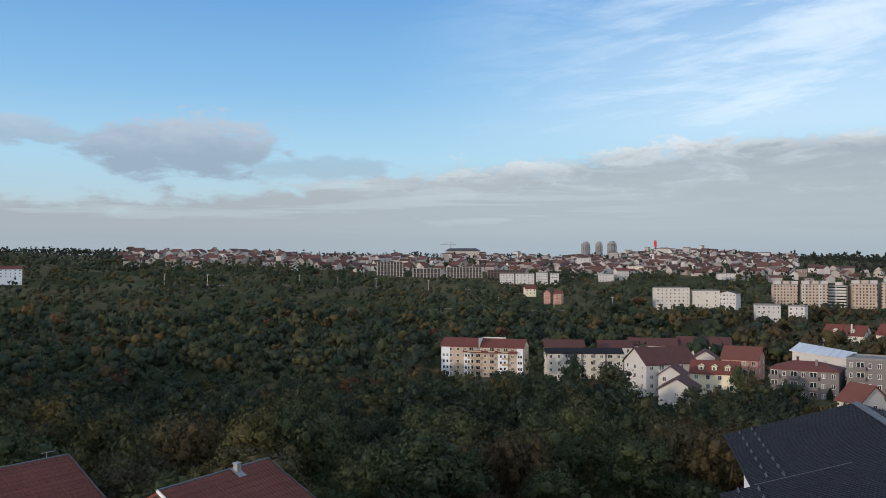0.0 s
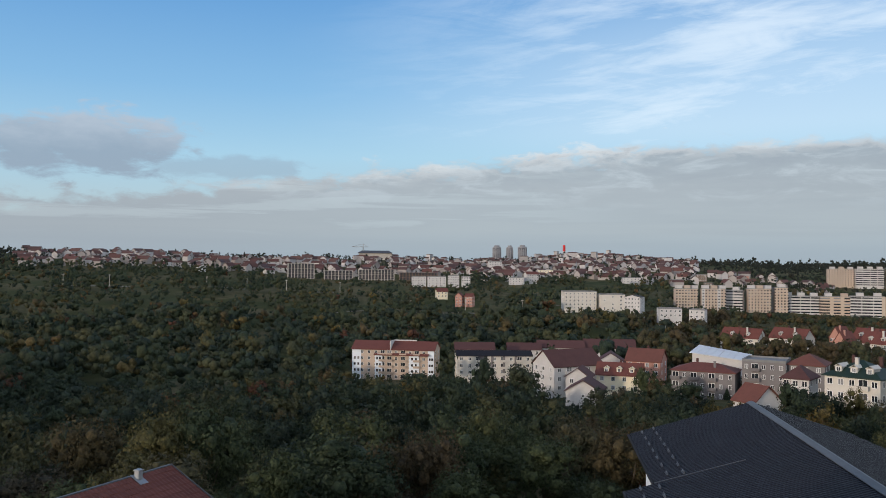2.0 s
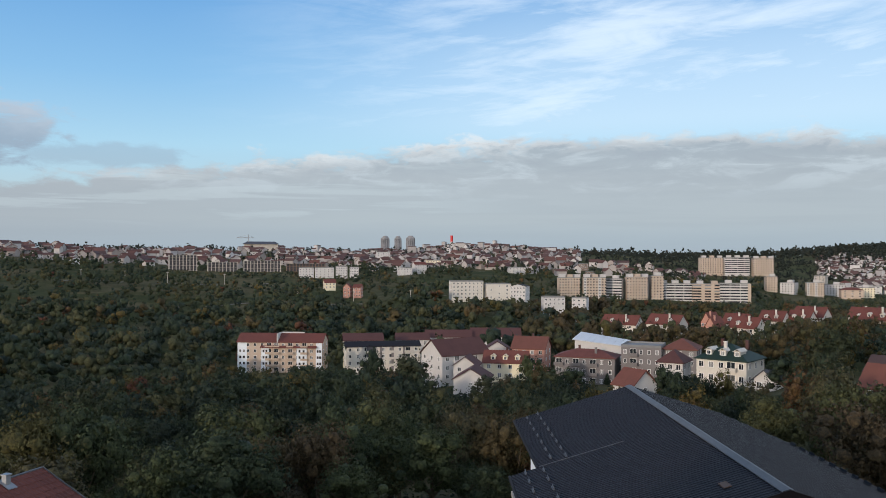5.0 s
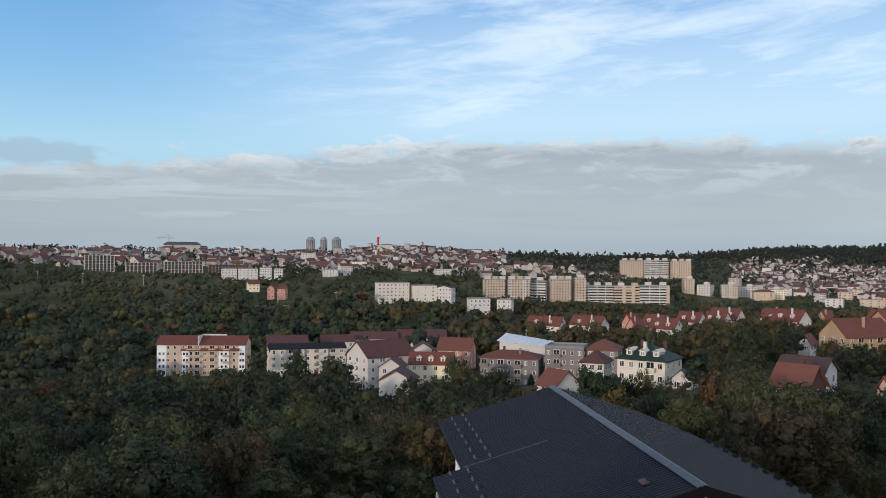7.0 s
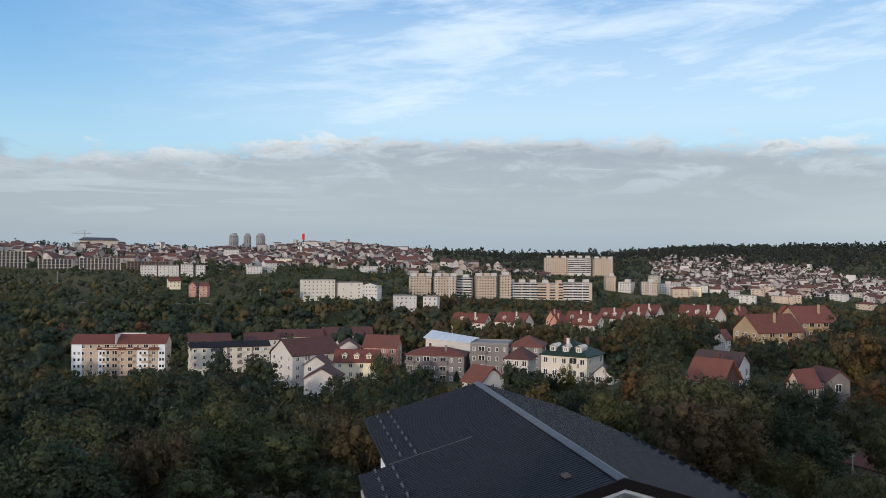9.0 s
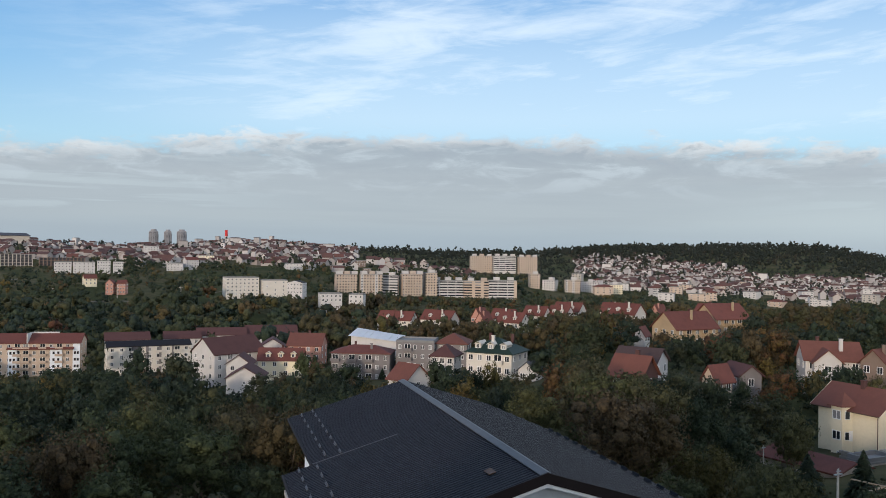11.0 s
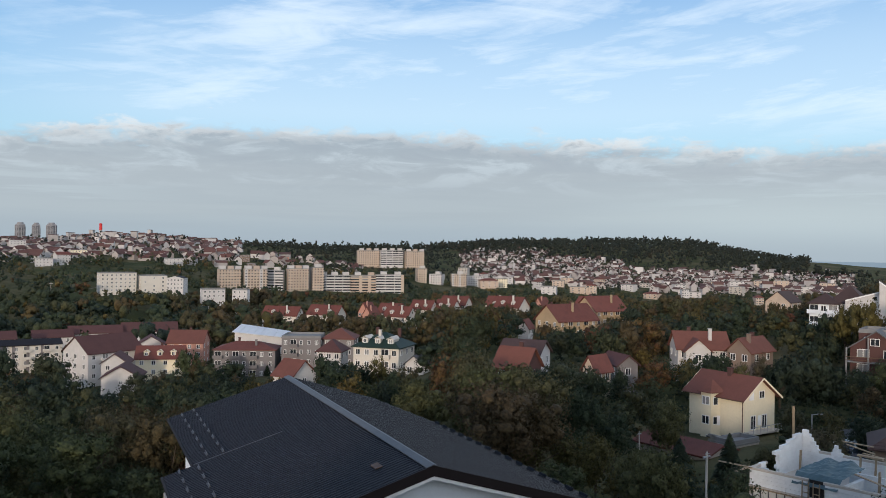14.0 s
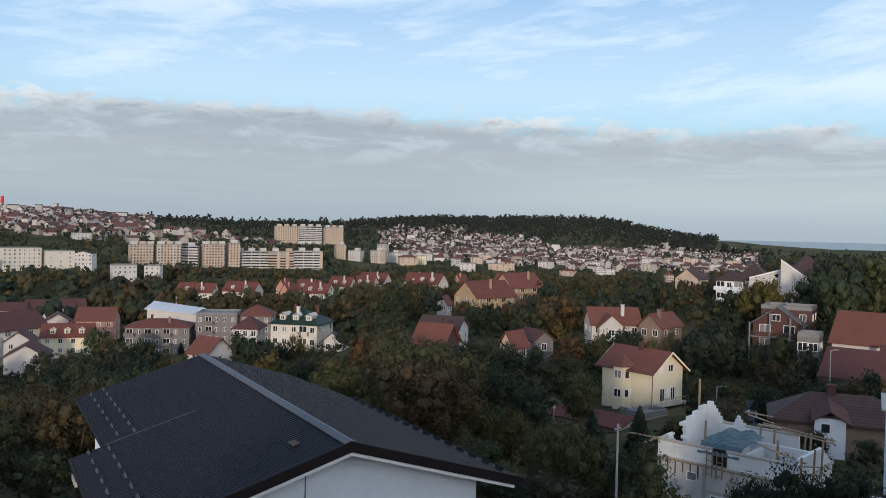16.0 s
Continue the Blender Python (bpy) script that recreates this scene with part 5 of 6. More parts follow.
    for r in range(5):
        for i in range(9):
            x = (i + 0.5 * (r % 2)) * 0.62 - 2.8
            part("stone", Geo().box(x, -0.2 - rng.uniform(0, 0.05), -1.2 + r * 0.34, x + 0.58, 0.2, -1.2 + r * 0.34 + 0.31), stone, w)


# ---- the house under construction ----
def block_wall(parent, x0, x1, y, z0, z1, along="x", step=None, thick=0.25, bare=()):
    """A wall of large white blocks in running bond; step gives a ragged top."""
    bl, bh = 0.62, 0.25
    rows = int(round((z1 - z0) / bh))
    for r in range(rows):
        z = z0 + r * bh
        a, b = x0, x1
        if step:
            a, b = step(r / max(rows - 1, 1), x0, x1)
        x = a - (0.31 if r % 2 else 0.0)
        while x < b - 0.05:
            p, q = max(x, a), min(x + bl - 0.012, b)
            x += bl
            if q - p < 0.08 or any(u < (p + q) / 2 < v and lo < z + bh / 2 < hi for u, v, lo, hi in bare):
                continue
            o = 0.004 * ((r * 7 + int(x * 5)) % 3)
            if along == "x":
                part("block", Geo().box(p, y - o, z, q, y + thick, z + bh - 0.012), block_white, parent)
            else:
                part("block", Geo().box(y - o, p, z, y + thick, q, z + bh - 0.012), block_white, parent)


def site_house():
    t = thing("unfinished_house", pose(50.1, 32.3, EYE - 14.2, 0, 0, -85), "unfinished house of white blocks with scaffold planks", "building site")
    L, W = 9.2, 7.4
    # plastered lower storey with ring beams
    low = part("lower_storey", Geo().box(0, 0, -9, L, W, -1.35), white_block_wall, t, "bare white block storey")
    part("floor_slab", Geo().box(-0.08, -0.08, -1.35, L + 0.08, W + 0.08, -1.15), concrete, t)
    for x in (0.0, 3.3, 5.2):
        part("column", Geo().box(x, -0.03, -4.2, x + 0.28, 0.1, -1.35), concrete, t)
    part("ring_beam", Geo().box(3.4, -0.035, -3.05, 5.4, 0.1, -2.85), concrete, t)
    add_window(t, 2.55, 0, -2.15, 0.75, 0.62, bars=0)
    add_window(t, 6.1, 0, -2.75, 0.85, 0.62, bars=0)
    add_window(t, 4.35, 0, -3.75, 0.95, 1.3, bars=0)
    for x in (0.4, 1.35):
        u = part("air_conditioner", Geo().box(x, -0.35, -4.1, x + 0.8, -0.03, -3.5), frame_white, t, "white outdoor air conditioner unit")
        part("fan_grille", Geo().tube((x + 0.33, -0.36, -3.8), (x + 0.33, -0.352, -3.8), 0.24, sides=16), slate, u)
    # upper walls
    block_wall(t, 0.0, 3.9, 0.0, -1.15, -0.15)
    block_wall(t, 5.0, L, 0.0, -1.15, -0.15)
    block_wall(t, 0.26, W - 0.26, 0.0, -1.15, 1.35, "y", lambda f, a, b: (a + (b - a) * max(0, f - 0.35) * 1.3, b), bare=((2.0, 3.4, -1.2, 0.3),))
    block_wall(t, 0.0, L - 2.2, W - 0.25, -1.15, 0.10)
    block_wall(t, 0.2, 1.5, W - 0.24, 0.10, 1.6, step=lambda f, a, b: (a, b - 0.9 * f))
    block_wall(t, 2.3, 3.1, W - 0.24, 0.10, 0.9, step=lambda f, a, b: (a + 0.2 * f, b - 0.4 * f))
    block_wall(t, 0.3, W - 0.5, L - 0.25, -1.15, 0.15, "y", lambda f, a, b: (a + 0.9 * f, b - 1.5 * f))
    block_wall(t, 4.6, L - 0.4, 4.6, -1.15, -0.25)
    block_wall(t, 1.6, 4.4, 5.4, -1.15, -0.3, "y")
    for a, b in (((-0.1, 0.1, -0.07), (3.9, 0.1, -0.07)), ((4.9, 0.1, -0.07), (L, 0.1, -0.07)), ((0.1, 0.2, -0.07), (0.1, 2.0, 0.0)), ((0.3, W - 0.1, 0.17), (L - 2.2, W - 0.1, 0.17))):
        part("ring_beam", Geo().beam(a, b, 0.26, 0.16), concrete, t)
    # formwork timbers, props and scaffold
    plank = [((-2.2, -0.15, -0.02), (0.2, 0.0, -0.02)), ((-0.15, -1.6, -0.1), (-0.15, 0.3, -0.05)), ((-1.2, -0.5, -1.4), (0.3, -0.1, -1.4)), ((0.0, -0.12, -1.28), (L, -0.12, -1.28)), ((4.6, W - 1.2, 0.75), (L + 0.4, W - 1.0, 0.25)), ((4.6, W - 0.6, 0.75), (L + 0.3, W - 0.4, 0.3)), ((5.6, 2.0, 0.5), (L + 0.3, 1.4, -0.15)), ((6.2, 0.2, -0.6), (L + 1.4, 1.6, -0.2)), ((6.3, 0.0, -1.0), (L + 1.6, 1.3, -0.6)), ((3.0, W + 0.6, 0.9), (5.0, W + 0.4, 0.6)), ((2.6, W + 0.9, 1.0), (4.6, W + 1.2, 0.9))]
    for a, b in plank:
        part("plank", Geo().beam(a, b, 0.2, 0.05), timber, t)
    for x, y, z0, z1 in ((1.9, 3.2, -1.1, 1.0), (5.1, 5.0, -1.1, 0.95), (6.0, 5.2, -1.1, 0.9), (7.2, 2.6, -1.1, 0.7), (7.3, 2.4, -1.1, 0.5), (8.3, 5.6, -1.1, 0.9), (7.6, 6.6, -1.1, 0.6), (9.3, 1.0, -2.2, 0.3), (9.5, 2.8, -1.6, 0.5), (9.4, 4.6, -1.6, 0.7), (8.0, 0.5, -1.8, 0.4)):
        part("prop", Geo().beam((x, y, z0), (x + 0.06, y, z1), 0.11, 0.11), timber, t)
    part("lintel_board", Geo().box(4.9, 5.0, 0.9, 6.5, 5.3, 1.0), timber, t)
    for x in (4.05, 4.75):
        lad = part("ladder", Geo().beam((x - 0.4, -0.25, -1.9), (x - 0.4, -0.18, -0.1), 0.06, 0.06).beam((x, -0.25, -1.9), (x, -0.18, -0.1), 0.06, 0.06), timber, t)
        for i in range(4):
            part("rung", Geo().beam((x - 0.4, -0.25, -1.7 + 0.45 * i), (x, -0.25, -1.7 + 0.45 * i), 0.05, 0.05), timber, lad)
    for i in range(6):
        part("prop_stub", Geo().beam((0.25 + i * 0.55, -0.06, -2.0 - 0.1 * (i % 3)), (0.25 + i * 0.55, -0.06, -1.3), 0.07, 0.05), dark_wall, t)
    # dark panel in the opening stands in for the unlit room behind
    part("doorway_shade", Geo().box(4.0, 0.05, -1.1, 4.9, 0.12, 0.0), hollow, t)
    # wrinkled sheet over the stair opening
    n = 16
    rng = random.Random(8)
    g = Geo()
    pt = {}
    for i in range(n + 1):
        for j in range(n + 1):
            u, v = i / n, j / n
            z = 0.15 + 0.75 * v * (1 - 0.5 * abs(u - 0.5)) - (0.55 * max(0, 0.18 - v) / 0.18) + 0.12 * math.sin(u * 13 + v * 5) * v + rng.uniform(-0.05, 0.05)
            pt[i, j] = (2.9 + 2.9 * u + 0.4 * v, -0.12 + 3.2 * v, z)
    for i in range(n):
        for j in range(n):
            g.face(pt[i, j], pt[i + 1, j], pt[i + 1, j + 1], pt[i, j + 1])
    sheet = new("tarpaulin", g.mesh("tarpaulin", tarp_blue))
    sheet.matrix_basis = t.matrix_basis.copy()
    tagged(sheet, "wrinkled blue-green tarpaulin over the stair opening", "tarpaulin")
    pole = thing("timber_pole", pose(60.5, 35.3, EYE - 13.2), "tall raw timber pole on the building site", "pole")
    part("shaft", Geo().beam((0, 0, -6), (0, 0, 1.55), 0.13, 0.13), timber, pole)
    keep(54, 28, 9.5, -18.2, 4.5)
    # house with the broad brown roof behind it
    h = thing("brown_roofed_house", pose(81.8, 32.8, EYE - 17.2, 0, 0, -62.7), "house with a broad brown tiled hipped roof", "house")
    part("wall", Geo().box(-6.0, -3.2, -6, 6.0, 3.2, 0), brown_wall, h)
    part("roof", hip_roof(13, 7.5, 2.2, 0.05, 0.15), tile_worn, h)
    for i in range(10):
        f = i / 10
        w2 = 6.5 - 3.75 * f
        part("tile_course", Geo().slab([(-w2, -3.75 * (1 - f), 2.2 * f + 0.05), (w2, -3.75 * (1 - f), 2.2 * f + 0.05), (w2 - 0.37, -3.75 * (0.9 - f), 2.2 * (f + 0.1) + 0.02), (-w2 + 0.37, -3.75 * (0.9 - f), 2.2 * (f + 0.1) + 0.02)], 0.05), tile_worn, h)
    bay = part("bay", Geo().box(-2.5, -4.3, -6, 0.1, -1.0, 0.55), blue_white, h)
    part("bay_roof", Geo().slab([(-2.8, -4.7, 0.35), (-1.2, -4.7, 1.3), (-1.2, -0.6, 1.9), (-2.8, -1.4, 1.2)], 0.12).slab([(-1.2, -4.7, 1.3), (0.5, -4.7, 0.2), (0.5, -1.4, 1.1), (-1.2, -0.6, 1.9)], 0.12), tile_dark, h)
    add_window(h, -1.6, -4.3, -0.35, 0.85, 0.95, bars=0)
    part("chimney", Geo().box(-1.2, -0.4, 1.6, -0.5, 0.3, 2.9).box(-1.3, -0.5, 2.9, -0.4, 0.4, 3.05), brick_red, h)
    keep(81.8, 32.8, 8, -18.5, 6)


# ---- right-hand neighbours, street furniture ----
def right_edge():
    t = thing("white_house", pose(46.9, 17.35, EYE - 7.6, 0, 0, -68), "tall white house with a glazed bay and pale canopy", "house")
    part("wall", Geo().box(1.2, 0.5, -12, 9, 8, 1.0), blue_white, t)
    part("bay", Geo().box(1.0, -0.6, -12, 6, 0.49, -1.3), blue_white, t)
    part("canopy", Geo().slab([(0.6, -1.0, -1.3), (6.4, -1.0, -1.3), (6.4, 0.49, -0.7), (0.6, 0.49, -0.7)], 0.1), faded_sheet, t, "faded grey-green canopy")
    add_window(t, 1.7, -0.6, -2.3, 1.0, 1.2)
    add_window(t, 3.2, -0.6, -2.3, 1.0, 1.2)
    add_window(t, 3.0, 0.5, 0.6, 1.0, 1.2)
    part("railing", Geo().box(0.9, -0.75, -4.7, 6.0, -0.65, -4.6), steel, t)
    KEEP.append((51.5, 17.0, 6.5))
    r = thing("lean_to", pose(39.2, 13.6, EYE - 12.2, 0, 0, -66), "lean-to with a pale grey sheet roof", "shed")
    part("roof", Geo().slab([(-2.0, -1, -0.45), (4, -1, -0.45), (4, 2.5, 0.05), (-1.2, 2.5, 0.05)], 0.1), white_sheet, r)
    part("wall", Geo().box(-1.6, -0.7, -5, 3.8, 2.2, -0.6), white, r)
    KEEP.append((39.5, 13.6, 5))
    for x, y, top, arm in ((87.3, 48.8, -17.4, 0.6), (101.6, 42.1, -13.6, 0.35)):
        base = ground_at(x, y)
        h = EYE + top - base
        p = thing("street_lamp", pose(x, y, base, 0, 0, -60), "slim grey street lamp with a flat head", "street lamp", "street lamps")
        part("pole", Geo().tube((0, 0, -0.5), (0, 0, h), 0.09, 0.06), steel, p)
        part("arm", Geo().beam((0, 0, h - 0.05), (arm, 0, h + 0.05), 0.07, 0.07), steel, p)
        part("head", Geo().slab([(arm - 0.1, -0.17, h + 0.12), (arm + 0.5, -0.13, h + 0.16), (arm + 0.5, 0.13, h + 0.16), (arm - 0.1, 0.17, h + 0.12)], 0.11), felt, p)
    for x, y, top in ((65.2, 46.4, -18.0), (72, 60, -19.5), (37.5, 26.7, -10.4)):
        base = ground_at(x, y)
        p = thing("utility_pole", pose(x, y, base), "plain grey concrete utility pole", "pole", "utility poles")
        part("shaft", Geo().tube((0, 0, -0.5), (0, 0, EYE + top - base), 0.09, 0.05), concrete, p)
        part("crossarm", Geo().box(-0.3, -0.04, EYE + top - base - 0.3, 0.3, 0.04, EYE + top - base - 0.22), steel, p)
        SIGHT.append((math.degrees(math.atan2(x, y)) - 0.5, math.degrees(math.atan2(x, y)) + 0.5, math.hypot(x, y), math.degrees(math.atan2(top - 2.6, math.hypot(x, y)))))
    # parked cars
    for x, y, rz, paint, label in ((93.5, 47.5, 20, car_dark, "dark blue parked hatchback"), (90.5, 45.0, 25, car_dark, "dark parked saloon car"), (97.0, 52.5, 15, car_white, "white parked car on the lane"), (140, 88, 60, car_white, "white parked car beside the hedge")):
        z = ground_at(x, y)
        c = thing("car", pose(x, y, z, 0, 0, rz), label, "car")
        part("body", car_shell(), paint, c)
        part("cabin", Geo().slab([(-1.05, -0.66, 1.42), (0.75, -0.66, 1.42), (0.75, 0.66, 1.42), (-1.05, 0.66, 1.42)], 0.05), paint, c)
        part("glazing", Geo().face((-1.7, -0.76, 0.9), (1.35, -0.76, 0.9), (0.75, -0.66, 1.38), (-1.05, -0.66, 1.38)).face((1.35, 0.76, 0.9), (-1.7, 0.76, 0.9), (-1.05, 0.66, 1.38), (0.75, 0.66, 1.38)).face((1.35, -0.76, 0.9), (1.35, 0.76, 0.9), (0.75, 0.66, 1.38), (0.75, -0.66, 1.38)).face((-1.7, 0.76, 0.9), (-1.7, -0.76, 0.9), (-1.05, -0.66, 1.38), (-1.05, 0.66, 1.38)), pane, c)
        for wx in (-1.3, 1.35):
            for wy in (-0.78, 0.78):
                wh = part("wheel", Geo().tube((wx, wy - 0.1, 0.32), (wx, wy + 0.1, 0.32), 0.32, sides=14), slate, c)
                part("rim", Geo().tube((wx, wy - 0.11, 0.32), (wx, wy + 0.11, 0.32), 0.19, sides=10), steel, wh)
        KEEP.append((x, y, 3.0))


def car_shell():
    """A bevelled car body up to the waistline."""
    g = Geo()
    side = [(-2.1, 0.35), (2.1, 0.35), (2.15, 0.62), (1.95, 0.80), (1.35, 0.90), (-1.7, 0.92), (-2.05, 0.86), (-2.15, 0.6)]
    k = len(side)
    for y in (-0.84, 0.84):
        g.v += [(x, y * (0.94 if z > 0.8 else 1.0), z) for x, z in side]
    g.f += [tuple(range(k)), tuple(range(2 * k - 1, k - 1, -1))]
    g.f += [(i, k + i, k + (i + 1) % k, (i + 1) % k) for i in range(k)]
    return g


def conifer(x, y, top, r):
    """A dark spruce: whorls of drooping needle sprays round a straight stem."""
    base = ground_at(x, y)
    h = EYE + top - base
    rng = random.Random(int(x * 10))
    t = thing("conifer", pose(x, y, base), "dark green conifer in front of the houses", "tree", "dark conifers")
    part("trunk", Geo().tube((0, 0, -0.5), (0, 0, h * 0.97), 0.13, 0.02), bark, t)
    g = Geo()
    n = int(h * 90)
    for i in range(n):
        f = (i + rng.random()) / n
        reach = r * (1 - f) ** 0.8 * rng.uniform(0.65, 1.08) + 0.08
        a = rng.uniform(0, math.tau)
        z = 0.35 + f * (h - 0.4)
        c, s = math.cos(a), math.sin(a)
        wd = 0.10 + 0.16 * reach
        g.face((0.25 * reach * c, 0.25 * reach * s, z + 0.12), (0.8 * reach * c - wd * s, 0.8 * reach * s + wd * c, z - 0.10 * reach), (reach * c, reach * s, z - 0.25 * reach), (0.8 * reach * c + wd * s, 0.8 * reach * s - wd * c, z - 0.12 * reach))
    part("crown", g, leaf_dark, t)
    KEEP.append((x, y, 0.6 * r))


def conifers():
    for x, y, top, r in ((69.5, 47.0, -17.0, 2.0), (58.0, 44.0, -15.5, 2.4), (117.5, 243.0, -36.0, 1.6), (120.3, 241.5, -35.0, 1.6), (123.2, 240.5, -36.5, 1.5), (113.5, 244.5, -37.0, 1.5)):
        conifer(x, y, top, r)


def shading_block():
    """Unseen block added behind the balcony viewpoint to shade the house below."""
    t = thing("unseen_shading_block", pose(0, 0, EYE - 20), "unseen white plastered block with the viewing balcony, added for its shadow", "apartment block")
    part("wall", Geo().box(-22, -4.2, 0, -2.6, -0.9, 23), white, t)
    part("balcony", Geo().box(-2.6, -2.4, 18.3, 1.5, 0.35, 18.5).box(-2.6, 0.27, 18.5, 1.5, 0.35, 19.3).box(-2.6, -0.9, 18.5, -2.5, 0.27, 19.3), concrete, t)
    part("roof", Geo().box(-22.4, -4.6, 23, -2.2, -0.5, 23.4), felt, t)
    # unseen wing, placed only to keep sun off the right-hand houses
    part("wing", Geo().box(-17, -22, -4, 26, -18, 20.5), white, t)
    part("roof", Geo().box(-17.4, -22.4, 20.5, 26.4, -17.6, 20.9).box(-17, -18, -4, -15, -4.2, 0.5), felt, t)


shading_block()
dark_roof_house()
red_roofs()
yellow_house()
site_house()
right_edge()
conifers()


# ---- lanes and the poles along the far track ----
def ribbon(name, points, width, mat, label, category):
    """A narrow way laid over the ground."""
    g = Geo()
    fine = []
    for (x0, y0), (x1, y1) in zip(points, points[1:]):
        n = max(2, int(math.hypot(x1 - x0, y1 - y0) / 4))
        fine += [(x0 + (x1 - x0) * i / n, y0 + (y1 - y0) * i / n) for i in range(n)]
    fine.append(points[-1])
    for (x0, y0), (x1, y1) in zip(fine, fine[1:]):
        dx, dy = x1 - x0, y1 - y0
        k = width / 2 / math.hypot(dx, dy)
        px, py = -dy * k, dx * k
        g.face(*[(x, y, ground_at(x, y) + 0.18) for x, y in ((x0 - px, y0 - py), (x1 - px, y1 - py), (x1 + px, y1 + py), (x0 + px, y0 + py))])
    tagged(new(name, g.mesh(name, mat)), label, category, kind="structure")


def polar(a, d):
    return d * math.sin(radians(a)), d * math.cos(radians(a))


def lanes():
    track = [polar(a, 862 + 10 * math.sin(a * 0.4)) for a in range(-22, 3, 2)]
    ribbon("road", track, 7.0, gravel, "pale gravel track across the far slope", "road")
    ribbon("road", [polar(a, 700 + 6 * math.sin(a * 0.5)) for a in range(-4, 17, 2)], 5.0, gravel, "pale track at the foot of the meadow", "road")
    ribbon("road", [(84, 40), (89, 46), (95, 51), (103, 56), (116, 60)], 7.0, asphalt, "narrow asphalt lane between the gardens", "road")
    for a, d in ((-18.5, 868), (-15.8, 866), (-9.8, 864), (-7.2, 866), (-4.6, 868), (-1.0, 862), (3.8, 700), (7.6, 704), (11.5, 700), (14.5, 702)):
        x, y = polar(a, d)
        base = ground_at(x, y)
        p = thing("utility_pole", pose(x, y, base, 0, 0, -a), "pale concrete pole along the far track", "pole", "poles along the far track")
        part("shaft", Geo().tube((0, 0, -1), (0, 0, 11), 0.28, 0.2, 6), concrete, p)
        part("crossarm", Geo().box(-1.3, -0.12, 10.2, 1.3, 0.12, 10.5), concrete, p)
    for i in range(0, len(track) - 1):
        KEEP.append((*track[i], 5.0))
        KEEP.append(((track[i][0] + track[i + 1][0]) / 2, (track[i][1] + track[i + 1][1]) / 2, 5.0))
    KEEP.extend([(89, 46, 4), (96, 51.5, 4)])


lanes()


# ---- houses scattered over the far slopes ----
def taken(x, y, r):
    return any((x - a) ** 2 + (y - b) ** 2 < (r + c * 0.8) ** 2 for a, b, c in KEEP)


def scatter_houses():
    rng = random.Random(4)
    spots = []
    for a0, a1, d0, d1, n in ((-21, 0, 1090, 1330, 150), (0, 12, 1120, 1560, 150), (8, 23, 1060, 1720, 260), (22, 31, 1080, 1250, 22), (38, 44, 1450, 2330, 200), (44, 49, 1450, 2050, 120), (49, 57, 1450, 1800, 150), (56, 63, 1500, 2100, 110), (40, 63, 1200, 1550, 170)):
        for _ in range(n * 3):
            if n == 0:
                break
            a, d = rng.uniform(a0, a1), math.sqrt(rng.uniform(d0 * d0, d1 * d1))
            x, y = d * math.sin(radians(a)), d * math.cos(radians(a))
            if taken(x, y, 5) or any((x - p) ** 2 + (y - q) ** 2 < 270 for p, q, *_ in spots):
                continue
            spots.append((x, y, rng.uniform(8, 17), rng.uniform(7.5, 11), rng.uniform(5.0, 9.5), rng.uniform(2.2, 4.2), rng.uniform(0, 180), rng.random()))
            n -= 1
    spots.sort(key=lambda s: math.hypot(s[0], s[1]))
    walls, roofs = Geo(), Geo()
    for i, (x, y, L, W, h, rise, turn, tall) in enumerate(spots):
        far = math.hypot(x, y) > 1400
        if far:
            L, W, h, rise = 0.8 * L, 0.8 * W, 0.85 * h, 0.75 * rise
        if far and tall > 0.90:
            h, L, rise = h * 1.8, L * 1.3, 0.6
        m = pose(x, y, ground_at(x, y) + h - 1.0, 0, 0, turn)
        wall, roof = gabled_wall(L, W, h, rise, -h - 2.5), gable_roof(L, W, rise, 0.5, 0.3)
        if i < 230:
            t = thing("hillside_house", m, "small hillside house with a tiled gable roof", "house", "houses on the far hillside")
            part("wall", wall, house_wall_one, t)
            part("roof", roof, house_roof_one, t)
            for k in (-0.28, 0.28):
                f, p = window_mesh(1.5, 1.5, frame_white, 0)
                for r in range(2 if h > 5.5 else 1):
                    part("window", p, None, t, m=pose(L * k, -W / 2 - 0.03, -1.6 - 2.8 * r))
        else:
            for src, dst in ((wall, walls), (roof, roofs)):
                k = len(dst.v)
                dst.v += [tuple(m @ Vector(v)) for v in src.v]
                dst.f += [tuple(k + j for j in f) for f in src.f]
        KEEP.append((x, y, 4.0))
    tagged(new("distant_house_walls", walls.mesh("distant_house_walls", house_wall)), "pale plastered walls of the distant town", "distant town", kind="stuff")
    tagged(new("distant_house_roofs", roofs.mesh("distant_house_roofs", house_roof)), "red and brown tiled roofs of the distant town", "distant town", kind="stuff")


scatter_houses()


# ---- trees ----
def icosahedron():
    p = (1 + 5 ** 0.5) / 2
    v = np.array([(-1, p, 0), (1, p, 0), (-1, -p, 0), (1, -p, 0), (0, -1, p), (0, 1, p), (0, -1, -p), (0, 1, -p), (p, 0, -1), (p, 0, 1), (-p, 0, -1), (-p, 0, 1)], float)
    hull = []
    for i in range(12):
        for j in range(i + 1, 12):
            for k in range(j + 1, 12):
                if all(abs(np.linalg.norm(v[a] - v[b]) - 2) < 0.01 for a, b in ((i, j), (j, k), (i, k))):
                    out = np.dot(np.cross(v[j] - v[i], v[k] - v[i]), v[i]) > 0
                    hull.append((i, j, k) if out else (i, k, j))
    return v / np.linalg.norm(v[0]), np.array(hull)


BALL_V, BALL_F = icosahedron()


